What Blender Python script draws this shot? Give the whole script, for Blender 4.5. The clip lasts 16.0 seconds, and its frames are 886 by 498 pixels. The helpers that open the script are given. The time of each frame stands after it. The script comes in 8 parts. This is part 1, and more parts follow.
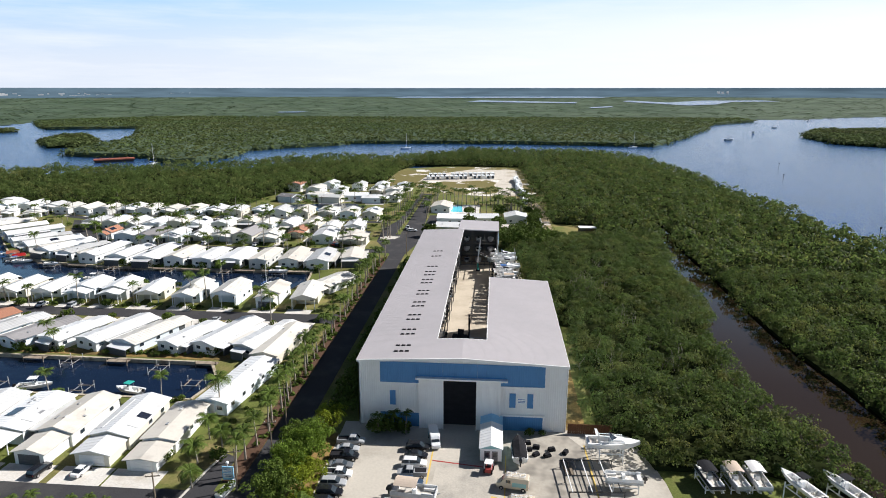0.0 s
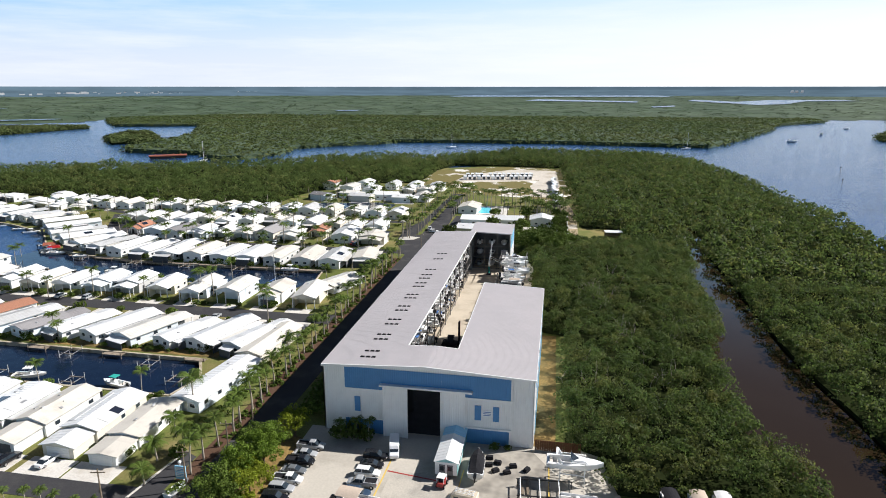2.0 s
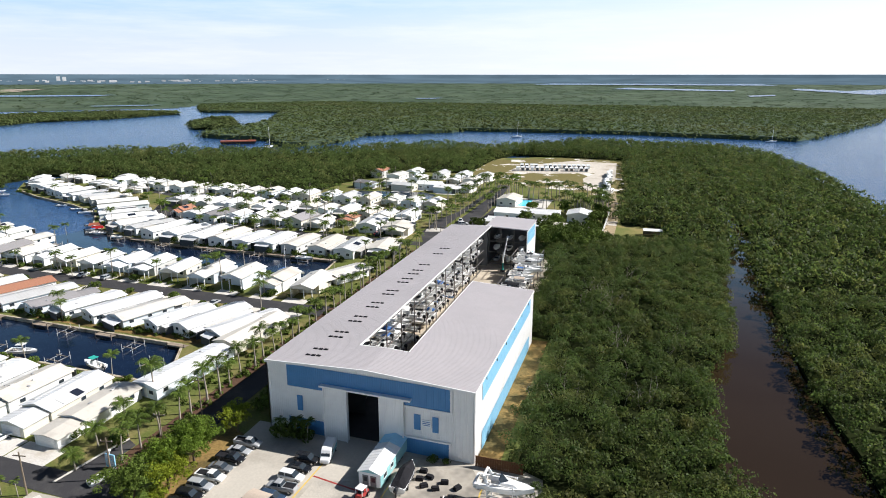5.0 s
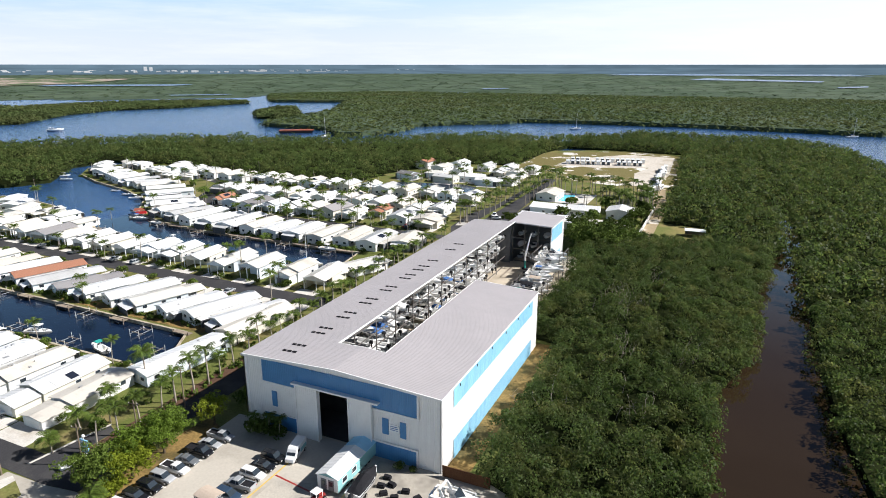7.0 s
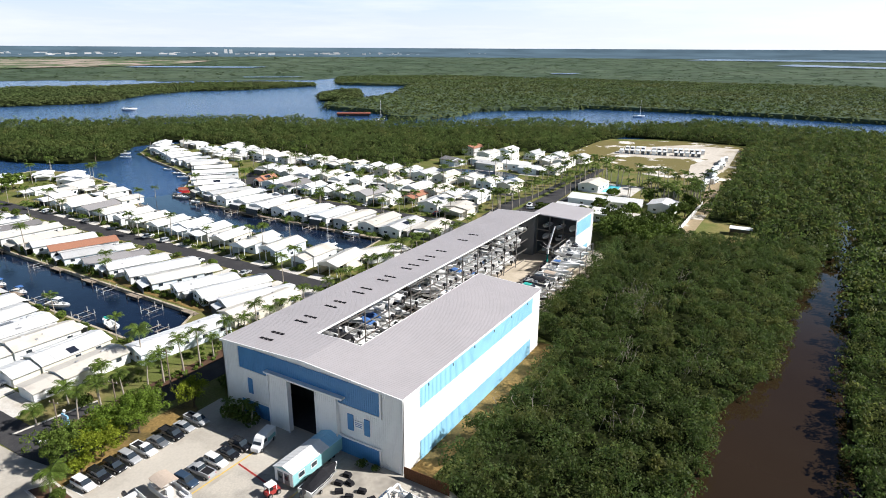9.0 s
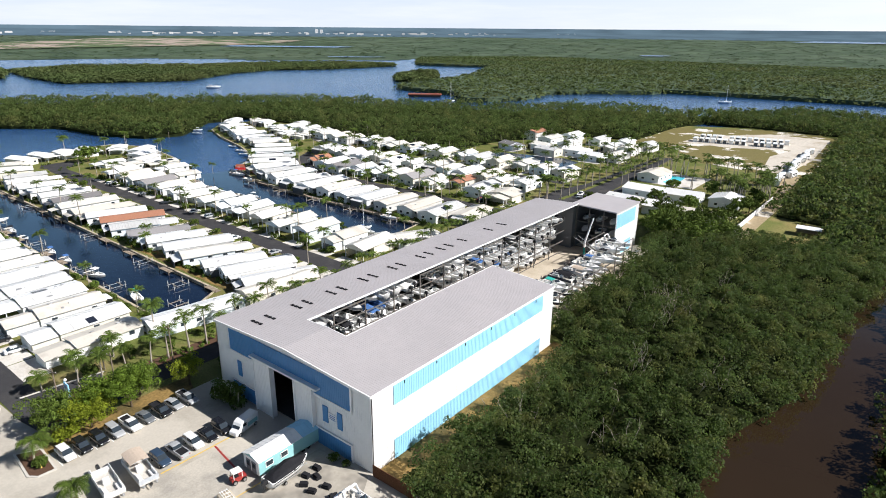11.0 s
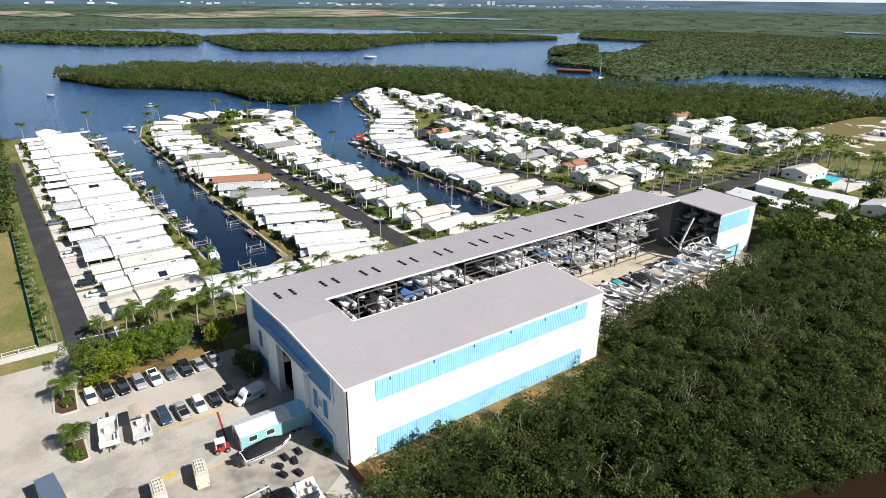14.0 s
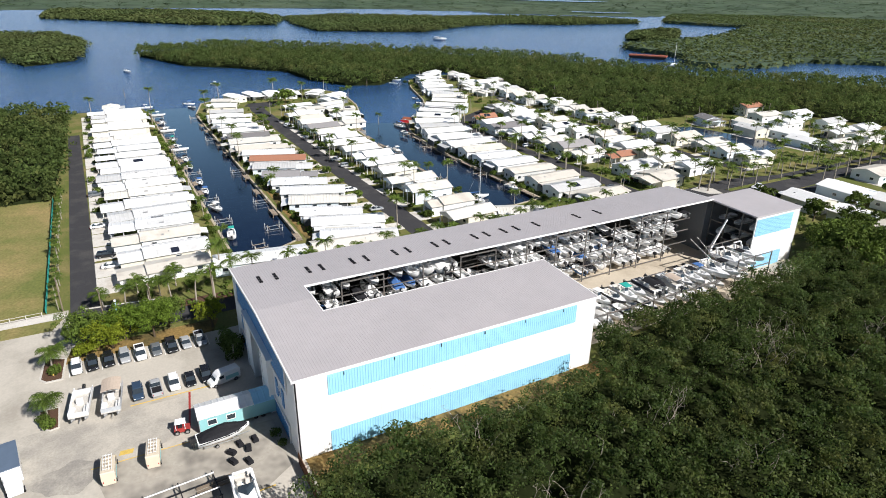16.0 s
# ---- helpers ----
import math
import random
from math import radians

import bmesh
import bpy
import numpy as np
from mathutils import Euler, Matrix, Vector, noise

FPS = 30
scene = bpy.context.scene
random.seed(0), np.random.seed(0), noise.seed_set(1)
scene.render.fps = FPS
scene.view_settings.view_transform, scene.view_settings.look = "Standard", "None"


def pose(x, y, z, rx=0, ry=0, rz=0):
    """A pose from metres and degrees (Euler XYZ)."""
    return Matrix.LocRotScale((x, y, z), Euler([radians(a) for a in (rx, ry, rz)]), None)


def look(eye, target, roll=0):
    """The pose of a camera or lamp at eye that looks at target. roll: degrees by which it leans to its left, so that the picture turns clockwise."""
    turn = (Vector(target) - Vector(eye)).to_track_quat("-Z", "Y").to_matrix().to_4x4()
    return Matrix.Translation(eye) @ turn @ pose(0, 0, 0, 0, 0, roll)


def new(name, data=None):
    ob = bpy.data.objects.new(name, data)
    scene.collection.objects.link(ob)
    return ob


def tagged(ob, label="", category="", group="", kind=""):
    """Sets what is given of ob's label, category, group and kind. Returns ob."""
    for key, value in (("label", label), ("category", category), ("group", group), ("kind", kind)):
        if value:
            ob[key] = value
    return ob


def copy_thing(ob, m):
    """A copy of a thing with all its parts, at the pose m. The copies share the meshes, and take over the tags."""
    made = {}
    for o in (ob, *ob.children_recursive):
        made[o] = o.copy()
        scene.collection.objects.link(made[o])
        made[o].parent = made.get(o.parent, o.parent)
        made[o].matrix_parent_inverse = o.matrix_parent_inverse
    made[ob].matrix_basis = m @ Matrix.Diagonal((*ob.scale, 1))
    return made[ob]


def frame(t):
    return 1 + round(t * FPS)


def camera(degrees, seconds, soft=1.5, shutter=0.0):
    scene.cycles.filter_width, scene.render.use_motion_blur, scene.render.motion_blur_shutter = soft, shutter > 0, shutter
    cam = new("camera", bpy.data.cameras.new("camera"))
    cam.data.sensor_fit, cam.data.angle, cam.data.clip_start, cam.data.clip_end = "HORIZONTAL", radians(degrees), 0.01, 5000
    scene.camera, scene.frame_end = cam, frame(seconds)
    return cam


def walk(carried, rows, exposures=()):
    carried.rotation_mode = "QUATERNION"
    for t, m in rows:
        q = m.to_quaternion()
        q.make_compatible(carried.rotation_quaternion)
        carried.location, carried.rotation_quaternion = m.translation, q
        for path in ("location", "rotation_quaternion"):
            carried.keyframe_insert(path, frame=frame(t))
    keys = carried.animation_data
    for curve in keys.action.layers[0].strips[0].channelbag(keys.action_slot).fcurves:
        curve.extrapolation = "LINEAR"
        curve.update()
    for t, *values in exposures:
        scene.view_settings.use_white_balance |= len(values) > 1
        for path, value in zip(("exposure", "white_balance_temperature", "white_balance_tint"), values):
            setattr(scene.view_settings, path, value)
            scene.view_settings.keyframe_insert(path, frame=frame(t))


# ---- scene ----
cam = camera(70.7, 16.0, soft=0.95)
PATH = [
    (0, (1.446, 1.812, 69.609), (1.282, 3.742, 69.114), 0.0),
    (0.5, (5.955, 2.906, 69.624), (5.73, 4.83, 69.127), 0.0),
    (1, (10.438, 4.333, 69.754), (10.163, 6.25, 69.257), 0.0),
    (1.5, (14.865, 6.103, 69.915), (14.551, 8.014, 69.417), -0.0),
    (2, (19.307, 8.066, 70.013), (18.959, 9.971, 69.514), -0.0),
    (2.5, (23.634, 10.248, 70.094), (23.259, 12.148, 69.593), -0.1),
    (3, (27.879, 12.497, 70.115), (27.479, 14.391, 69.612), -0.0),
    (3.5, (32.036, 14.778, 70.087), (31.602, 16.664, 69.579), -0.0),
    (4, (35.953, 17.217, 70.048), (35.464, 19.086, 69.532), 0.0),
    (6.5, (53.697, 30.947, 69.787), (52.943, 32.714, 69.231), 0.0),
    (7, (57.036, 34.02, 69.81), (56.237, 35.765, 69.248), 0.0),
    (7.5, (60.23, 37.187, 69.852), (59.388, 38.909, 69.28), 0.1),
    (8, (63.378, 40.315, 69.869), (62.496, 42.013, 69.287), 0.1),
    (8.5, (66.415, 43.422, 69.845), (65.486, 45.091, 69.252), 0.3),
    (9, (69.179, 46.659, 69.792), (68.198, 48.292, 69.184), 0.3),
    (11.5, (81.407, 64.963, 69.613), (80.17, 66.383, 68.938), 0.5),
    (12, (83.529, 68.773, 69.575), (82.23, 70.13, 68.888), 0.5),
    (12.5, (85.508, 72.692, 69.535), (84.146, 73.977, 68.834), 0.5),
    (13, (87.161, 76.748, 69.517), (85.733, 77.953, 68.802), 0.5),
    (13.5, (88.492, 81.004, 69.513), (87.021, 82.147, 68.785), 0.5),
    (14, (89.641, 85.318, 69.477), (88.144, 86.419, 68.736), 0.6),
    (14.5, (90.723, 89.585, 69.414), (89.205, 90.647, 68.66), 0.6),
    (15, (91.932, 93.899, 69.392), (90.385, 94.909, 68.625), 0.6),
    (15.5, (93.216, 98.195, 69.346), (91.639, 99.146, 68.566), 0.7),
    (16, (94.44, 102.538, 69.336), (92.835, 103.432, 68.545), 0.8),
]
walk(cam, [(t, look(eye, target, roll)) for t, eye, target, roll in PATH], [(0.0, 0.53), (5.0, 0.60), (9.0, 0.62), (12.0, 0.56), (16.0, 0.48)])

# ---- sky and sun ----
SUN_TO = Vector((1.17, 0.50, 1.0)).normalized()
SUN_EL = math.asin(SUN_TO.z)
SUN_AZ = math.atan2(SUN_TO.x, SUN_TO.y)
world = bpy.data.worlds.new("sky")
scene.world = world
world.use_nodes = True
wt = world.node_tree
wt.nodes.clear()
w_out = wt.nodes.new("ShaderNodeOutputWorld")
w_bg = wt.nodes.new("ShaderNodeBackground")
w_sky = wt.nodes.new("ShaderNodeTexSky")
w_sky.sky_type = "NISHITA"
w_sky.sun_disc = False
w_sky.sun_elevation = SUN_EL
w_sky.sun_rotation = SUN_AZ
w_sky.altitude = 0
w_sky.air_density = 0.4
w_sky.dust_density = 0.35
w_sky.ozone_density = 3.0
w_bg.inputs["Strength"].default_value = 0.052
# thin streaks of high cloud
w_tc = wt.nodes.new("ShaderNodeTexCoord")
w_map = wt.nodes.new("ShaderNodeMapping")
w_map.inputs["Scale"].default_value = (2.2, 2.2, 22.0)
w_ns = wt.nodes.new("ShaderNodeTexNoise")
w_ns.inputs["Scale"].default_value = 1.6
w_ns.inputs["Detail"].default_value = 7.0
w_ns.inputs["Roughness"].default_value = 0.62
w_rmp = wt.nodes.new("ShaderNodeValToRGB")
w_rmp.color_ramp.elements[0].position = 0.44
w_rmp.color_ramp.elements[1].position = 0.72
w_rmp.color_ramp.elements[1].color = (1, 1, 1, 1)
w_mix = wt.nodes.new("ShaderNodeMixRGB")
wt.links.new(w_tc.outputs["Generated"], w_map.inputs["Vector"])
wt.links.new(w_map.outputs["Vector"], w_ns.inputs["Vector"])
wt.links.new(w_ns.outputs["Fac"], w_rmp.inputs["Fac"])
# pale haze low over the horizon, under the streaks
w_sep = wt.nodes.new("ShaderNodeSeparateXYZ")
w_haze = wt.nodes.new("ShaderNodeMapRange")
w_haze.interpolation_type = "SMOOTHSTEP"
w_haze.inputs["From Min"].default_value, w_haze.inputs["From Max"].default_value = 0.14, 0.42
w_haze.inputs["To Min"].default_value, w_haze.inputs["To Max"].default_value = 0.93, 0.0
w_cloud = wt.nodes.new("ShaderNodeMixRGB")
w_cloud.inputs["Color2"].default_value = (14.2, 14.3, 14.6, 1)
w_fade = wt.nodes.new("ShaderNodeMapRange")
w_fade.inputs["From Min"].default_value, w_fade.inputs["From Max"].default_value = 0.08, 0.3
w_fade.inputs["To Min"].default_value, w_fade.inputs["To Max"].default_value = 0.42, 0.05
w_mul = wt.nodes.new("ShaderNodeMath")
w_mul.operation = "MULTIPLY"
wt.links.new(w_tc.outputs["Generated"], w_sep.inputs["Vector"])
wt.links.new(w_sep.outputs["Z"], w_haze.inputs["Value"])
wt.links.new(w_sep.outputs["Z"], w_fade.inputs["Value"])
wt.links.new(w_rmp.outputs["Color"], w_mul.inputs[0])
wt.links.new(w_fade.outputs["Result"], w_mul.inputs[1])
wt.links.new(w_haze.outputs["Result"], w_mix.inputs["Fac"])
wt.links.new(w_mul.outputs["Value"], w_cloud.inputs["Fac"])
wt.links.new(w_mix.outputs["Color"], w_cloud.inputs["Color1"])
# the haze is whitest towards the sun
w_dot = wt.nodes.new("ShaderNodeVectorMath")
w_dot.operation = "DOT_PRODUCT"
w_dot.inputs[1].default_value = SUN_TO
wt.links.new(w_tc.outputs["Generated"], w_dot.inputs[0])
w_side = wt.nodes.new("ShaderNodeMapRange")
w_side.interpolation_type = "SMOOTHSTEP"
w_side.inputs["From Min"].default_value, w_side.inputs["From Max"].default_value = -0.25, 0.75
wt.links.new(w_dot.outputs["Value"], w_side.inputs["Value"])
w_glow = wt.nodes.new("ShaderNodeMixRGB")
# away from the sun it is white at the horizon and pale blue above
w_band = wt.nodes.new("ShaderNodeMapRange")
w_band.interpolation_type = "SMOOTHSTEP"
w_band.inputs["From Min"].default_value, w_band.inputs["From Max"].default_value = 0.02, 0.16
w_pale = wt.nodes.new("ShaderNodeMixRGB")
w_pale.inputs["Color1"].default_value = (10.8, 11.8, 13.6, 1)
w_pale.inputs["Color2"].default_value = (4.8, 9.3, 14.2, 1)
wt.links.new(w_sep.outputs["Z"], w_band.inputs["Value"])
wt.links.new(w_band.outputs["Result"], w_pale.inputs["Fac"])
wt.links.new(w_pale.outputs["Color"], w_glow.inputs["Color1"])
w_upper = wt.nodes.new("ShaderNodeMapRange")
w_upper.interpolation_type = "SMOOTHSTEP"
w_upper.inputs["From Min"].default_value, w_upper.inputs["From Max"].default_value = 0.07, 0.19
w_bright = wt.nodes.new("ShaderNodeMixRGB")
w_bright.inputs["Color1"].default_value = (14.4, 14.9, 15.4, 1)
w_bright.inputs["Color2"].default_value = (6.8, 10.8, 15.0, 1)
wt.links.new(w_sep.outputs["Z"], w_upper.inputs["Value"])
wt.links.new(w_upper.outputs["Result"], w_bright.inputs["Fac"])
wt.links.new(w_bright.outputs["Color"], w_glow.inputs["Color2"])
wt.links.new(w_side.outputs["Result"], w_glow.inputs["Fac"])
wt.links.new(w_glow.outputs["Color"], w_mix.inputs["Color2"])
wt.links.new(w_sky.outputs["Color"], w_mix.inputs["Color1"])
wt.links.new(w_cloud.outputs["Color"], w_bg.inputs["Color"])
wt.links.new(w_bg.outputs["Background"], w_out.inputs["Surface"])

sun_data = bpy.data.lights.new("sun", "SUN")
sun_data.energy = 5.0
sun_data.angle = radians(0.53)
sun_data.color = (1.0, 0.97, 0.945)
sun = new("sun", sun_data)
sun.matrix_world = look(SUN_TO * 300, (0, 0, 0))

# ---- materials ----
def material(name, color, rough=0.6, metal=0.0, vary=0.12, scale=3.0, bump=0.0, bump_scale=20.0, island=0.0, per_object=0.0,
             spec=0.5, second=None, second_at=(0.5, 0.65), second_scale=0.3, translucent=0.0):
    """A surface with variation at two scales: fine grain, and broad stains towards a second colour."""
    m = bpy.data.materials.new(name)
    m.use_nodes = True
    nt = m.node_tree
    b = nt.nodes["Principled BSDF"]
    b.inputs["Roughness"].default_value = rough
    b.inputs["Metallic"].default_value = metal
    b.inputs["Specular IOR Level"].default_value = min(spec, 0.12) if rough >= 0.85 else spec
    geo = nt.nodes.new("ShaderNodeNewGeometry")
    tex = nt.nodes.new("ShaderNodeTexNoise")
    tex.inputs["Scale"].default_value = scale
    tex.inputs["Detail"].default_value = 5
    nt.links.new(geo.outputs["Position"], tex.inputs["Vector"])
    rgb = nt.nodes.new("ShaderNodeRGB")
    rgb.outputs[0].default_value = (*color, 1)
    out = rgb.outputs[0]
    if second:
        big = nt.nodes.new("ShaderNodeTexNoise")
        big.inputs["Scale"].default_value = second_scale
        big.inputs["Detail"].default_value = 6
        big.inputs["Roughness"].default_value = 0.62
        nt.links.new(geo.outputs["Position"], big.inputs["Vector"])
        rm = nt.nodes.new("ShaderNodeMapRange")
        rm.inputs["From Min"].default_value, rm.inputs["From Max"].default_value = second_at
        nt.links.new(big.outputs["Fac"], rm.inputs["Value"])
        mx = nt.nodes.new("ShaderNodeMixRGB")
        mx.inputs["Color2"].default_value = (*second, 1)
        nt.links.new(rm.outputs["Result"], mx.inputs["Fac"])
        nt.links.new(out, mx.inputs["Color1"])
        out = mx.outputs["Color"]
    value = nt.nodes.new("ShaderNodeMapRange")
    value.inputs["From Min"].default_value, value.inputs["From Max"].default_value = 0.25, 0.75
    value.inputs["To Min"].default_value, value.inputs["To Max"].default_value = 1 - vary, 1 + vary
    value.clamp = False
    nt.links.new(tex.outputs["Fac"], value.inputs["Value"])
    val = value.outputs["Result"]
    for amount, node, socket in ((island, geo, "Random Per Island"), (per_object, None, "Random")):
        if amount:
            if node is None:
                node = nt.nodes.new("ShaderNodeObjectInfo")
            rr = nt.nodes.new("ShaderNodeMapRange")
            rr.inputs["To Min"].default_value, rr.inputs["To Max"].default_value = 1 - amount, 1 + amount
            nt.links.new(node.outputs[socket], rr.inputs["Value"])
            mul = nt.nodes.new("ShaderNodeMath")
            mul.operation = "MULTIPLY"
            nt.links.new(val, mul.inputs[0])
            nt.links.new(rr.outputs["Result"], mul.inputs[1])
            val = mul.outputs["Value"]
    scl = nt.nodes.new("ShaderNodeVectorMath")
    scl.operation = "SCALE"
    nt.links.new(out, scl.inputs[0])
    nt.links.new(val, scl.inputs["Scale"])
    nt.links.new(scl.outputs["Vector"], b.inputs["Base Color"])
    if bump:
        bt = nt.nodes.new("ShaderNodeTexNoise")
        bt.inputs["Scale"].default_value = bump_scale
        bt.inputs["Detail"].default_value = 4
        nt.links.new(geo.outputs["Position"], bt.inputs["Vector"])
        bn = nt.nodes.new("ShaderNodeBump")
        bn.inputs["Strength"].default_value = bump
        bn.inputs["Distance"].default_value = 1.0 / bump_scale
        nt.links.new(bt.outputs["Fac"], bn.inputs["Height"])
        nt.links.new(bn.outputs["Normal"], b.inputs["Normal"])
    if translucent:
        tr = nt.nodes.new("ShaderNodeBsdfTranslucent")
        nt.links.new(scl.outputs["Vector"], tr.inputs["Color"])
        ms = nt.nodes.new("ShaderNodeMixShader")
        ms.inputs["Fac"].default_value = translucent
        nt.links.new(b.outputs["BSDF"], ms.inputs[1])
        nt.links.new(tr.outputs["BSDF"], ms.inputs[2])
        nt.links.new(ms.outputs["Shader"], nt.nodes["Material Output"].inputs["Surface"])
    return m


def water_material(name, color, rough, wave, wave_scale):
    m = material(name, color, rough, vary=0.15, scale=0.02, spec=0.5)
    nt = m.node_tree
    b = nt.nodes["Principled BSDF"]
    b.inputs["IOR"].default_value = 1.33
    geo = nt.nodes.new("ShaderNodeNewGeometry")
    t1 = nt.nodes.new("ShaderNodeTexNoise")
    t1.inputs["Scale"].default_value = wave_scale
    t1.inputs["Detail"].default_value = 6
    t1.inputs["Roughness"].default_value = 0.6
    nt.links.new(geo.outputs["Position"], t1.inputs["Vector"])
    bn = nt.nodes.new("ShaderNodeBump")
    bn.inputs["Strength"].default_value = wave
    bn.inputs["Distance"].default_value = 0.4
    nt.links.new(t1.outputs["Fac"], bn.inputs["Height"])
    nt.links.new(bn.outputs["Normal"], b.inputs["Normal"])
    return m


M_WATER = water_material("bay_water", (0.018, 0.062, 0.165), 0.15, 1.0, 0.5)
M_CREEK = water_material("creek_water", (0.024, 0.015, 0.008), 0.05, 0.012, 0.3)
M_CANAL = water_material("canal_water", (0.005, 0.013, 0.034), 0.07, 0.14, 0.5)
M_MUD = material("mud", (0.10, 0.07, 0.045), 0.9)
M_GRASS = material("lawn_grass", (0.115, 0.135, 0.035), 0.9, vary=0.3, scale=2.5, bump=0.4, second=(0.24, 0.19, 0.085), second_at=(0.45, 0.7), second_scale=0.08)
M_LAWN = material("sunburnt_lawn", (0.15, 0.165, 0.05), 0.9, vary=0.25, scale=1.5, bump=0.3, second=(0.30, 0.23, 0.10), second_at=(0.4, 0.62), second_scale=0.05)
M_FIELD = material("dry_field", (0.17, 0.145, 0.055), 0.95, vary=0.25, scale=0.9, bump=0.3, second=(0.70, 0.66, 0.60), second_at=(0.545, 0.58), second_scale=0.05)
M_SAND = material("white_sand", (0.56, 0.51, 0.44), 0.95, vary=0.15, scale=0.5, second=(0.42, 0.36, 0.28), second_scale=0.06)
M_CONC = material("old_concrete", (0.50, 0.46, 0.395), 0.9, vary=0.07, scale=2.0, bump=0.15, second=(0.31, 0.28, 0.235), second_at=(0.46, 0.70), second_scale=0.07)
M_YARD = material("yard_concrete", (0.54, 0.47, 0.37), 0.9, vary=0.10, scale=4.0, bump=0.15, second=(0.40, 0.34, 0.26), second_at=(0.45, 0.7), second_scale=0.12)
M_DRIVE = material("driveway_concrete", (0.62, 0.59, 0.54), 0.9, vary=0.12, scale=3.0, second=(0.45, 0.40, 0.33), second_at=(0.5, 0.75), second_scale=0.2)
M_ASPHALT = material("asphalt", (0.05, 0.049, 0.052), 0.9, vary=0.2, scale=5.0, bump=0.2, second=(0.075, 0.072, 0.07), second_scale=0.12)
M_MULCH = material("red_mulch", (0.10, 0.058, 0.038), 0.95, vary=0.35, scale=9.0, bump=0.5)
M_CURB = material("concrete_curb", (0.55, 0.52, 0.47), 0.9)
M_YELLOW = material("yellow_paint", (0.62, 0.43, 0.10), 0.75, vary=0.15, scale=2.0)
M_RED = material("red_paint", (0.33, 0.035, 0.03), 0.6)
M_SEAWALL = material("seawall_concrete", (0.46, 0.40, 0.30), 0.9, second=(0.24, 0.19, 0.13), second_scale=0.4)

M_LEAF_MANGROVE = material("mangrove_leaves", (0.081, 0.121, 0.031), 0.6, spec=0.3, vary=0.42, scale=0.25, island=0.32, second=(0.172, 0.173, 0.051), second_at=(0.48, 0.72), second_scale=0.14, translucent=0.62)
# olive leaves; for the north belt a slight haze is brightened into the colour
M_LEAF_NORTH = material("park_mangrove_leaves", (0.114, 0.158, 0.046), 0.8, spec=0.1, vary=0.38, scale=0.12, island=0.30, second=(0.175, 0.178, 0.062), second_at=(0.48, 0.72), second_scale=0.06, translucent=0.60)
# near-black colour that stands for the shade between mangrove crowns
M_CANOPY_SHADE = material("mangrove_interior", (0.020, 0.026, 0.010), 1.0, spec=0.0, vary=0.4, scale=0.4)
# leaves of the far flats, greyed and blued to carry haze in the colour
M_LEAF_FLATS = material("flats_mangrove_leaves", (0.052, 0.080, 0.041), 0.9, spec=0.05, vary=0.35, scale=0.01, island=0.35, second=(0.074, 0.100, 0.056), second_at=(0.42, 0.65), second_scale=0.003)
M_LEAF_FAR = material("far_mangrove_leaves", (0.084, 0.116, 0.040), 0.85, spec=0.1, vary=0.34, scale=0.03, island=0.35, second=(0.104, 0.118, 0.044), second_at=(0.42, 0.65), second_scale=0.006, translucent=0.35)
M_LEAF_TREE = material("broad_tree_leaves", (0.135, 0.205, 0.026), 0.7, spec=0.2, vary=0.25, scale=0.6, island=0.4, translucent=0.45)
M_LEAF_BUSH = material("bush_leaves", (0.082, 0.120, 0.021), 0.7, spec=0.12, vary=0.2, scale=0.5, island=0.4, per_object=0.3, translucent=0.15)
M_LEAF_YEL = material("yellow_tree_leaves", (0.22, 0.265, 0.026), 0.7, spec=0.12, vary=0.25, scale=0.6, island=0.4, translucent=0.45)
M_PALM = material("palm_frond", (0.070, 0.105, 0.018), 0.65, spec=0.12, vary=0.2, scale=1.0, island=0.35, per_object=0.2, translucent=0.15)
M_BARK = material("bark", (0.10, 0.075, 0.05), 0.95, vary=0.3, scale=6, bump=0.6, bump_scale=8)
M_PALMTRUNK = material("palm_trunk_bark", (0.33, 0.29, 0.24), 0.9, vary=0.2, scale=5, bump=0.3, bump_scale=6)

M_WALL_W = material("white_metal_siding", (0.81, 0.80, 0.78), 0.5, vary=0.03, scale=0.8, second=(0.73, 0.71, 0.68), second_at=(0.55, 0.8), second_scale=0.1)
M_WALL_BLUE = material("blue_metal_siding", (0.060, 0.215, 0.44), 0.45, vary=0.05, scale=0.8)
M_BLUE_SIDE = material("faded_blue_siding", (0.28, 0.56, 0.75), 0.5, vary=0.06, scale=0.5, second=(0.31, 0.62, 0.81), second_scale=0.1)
M_TRIM = material("white_trim", (0.82, 0.81, 0.79), 0.4, vary=0.03)
M_ROOF_BIG = material("grey_metal_roof", (0.43, 0.40, 0.405), 0.55, vary=0.03, scale=0.5, second=(0.39, 0.365, 0.37), second_at=(0.4, 0.7), second_scale=0.06)
M_DARK = material("dark_void", (0.012, 0.012, 0.014), 0.9, vary=0.2)
M_STEEL = material("galvanised_steel", (0.50, 0.50, 0.50), 0.45, metal=0.6, vary=0.15, scale=2)
M_RACK = material("weathered_rack_steel", (0.17, 0.16, 0.15), 0.6, metal=0.3, vary=0.2, scale=2, second=(0.20, 0.12, 0.08), second_at=(0.55, 0.75), second_scale=0.8)
# dark grey siding; shade inside the boat stores is put into its tone
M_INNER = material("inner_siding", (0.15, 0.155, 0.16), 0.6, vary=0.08)

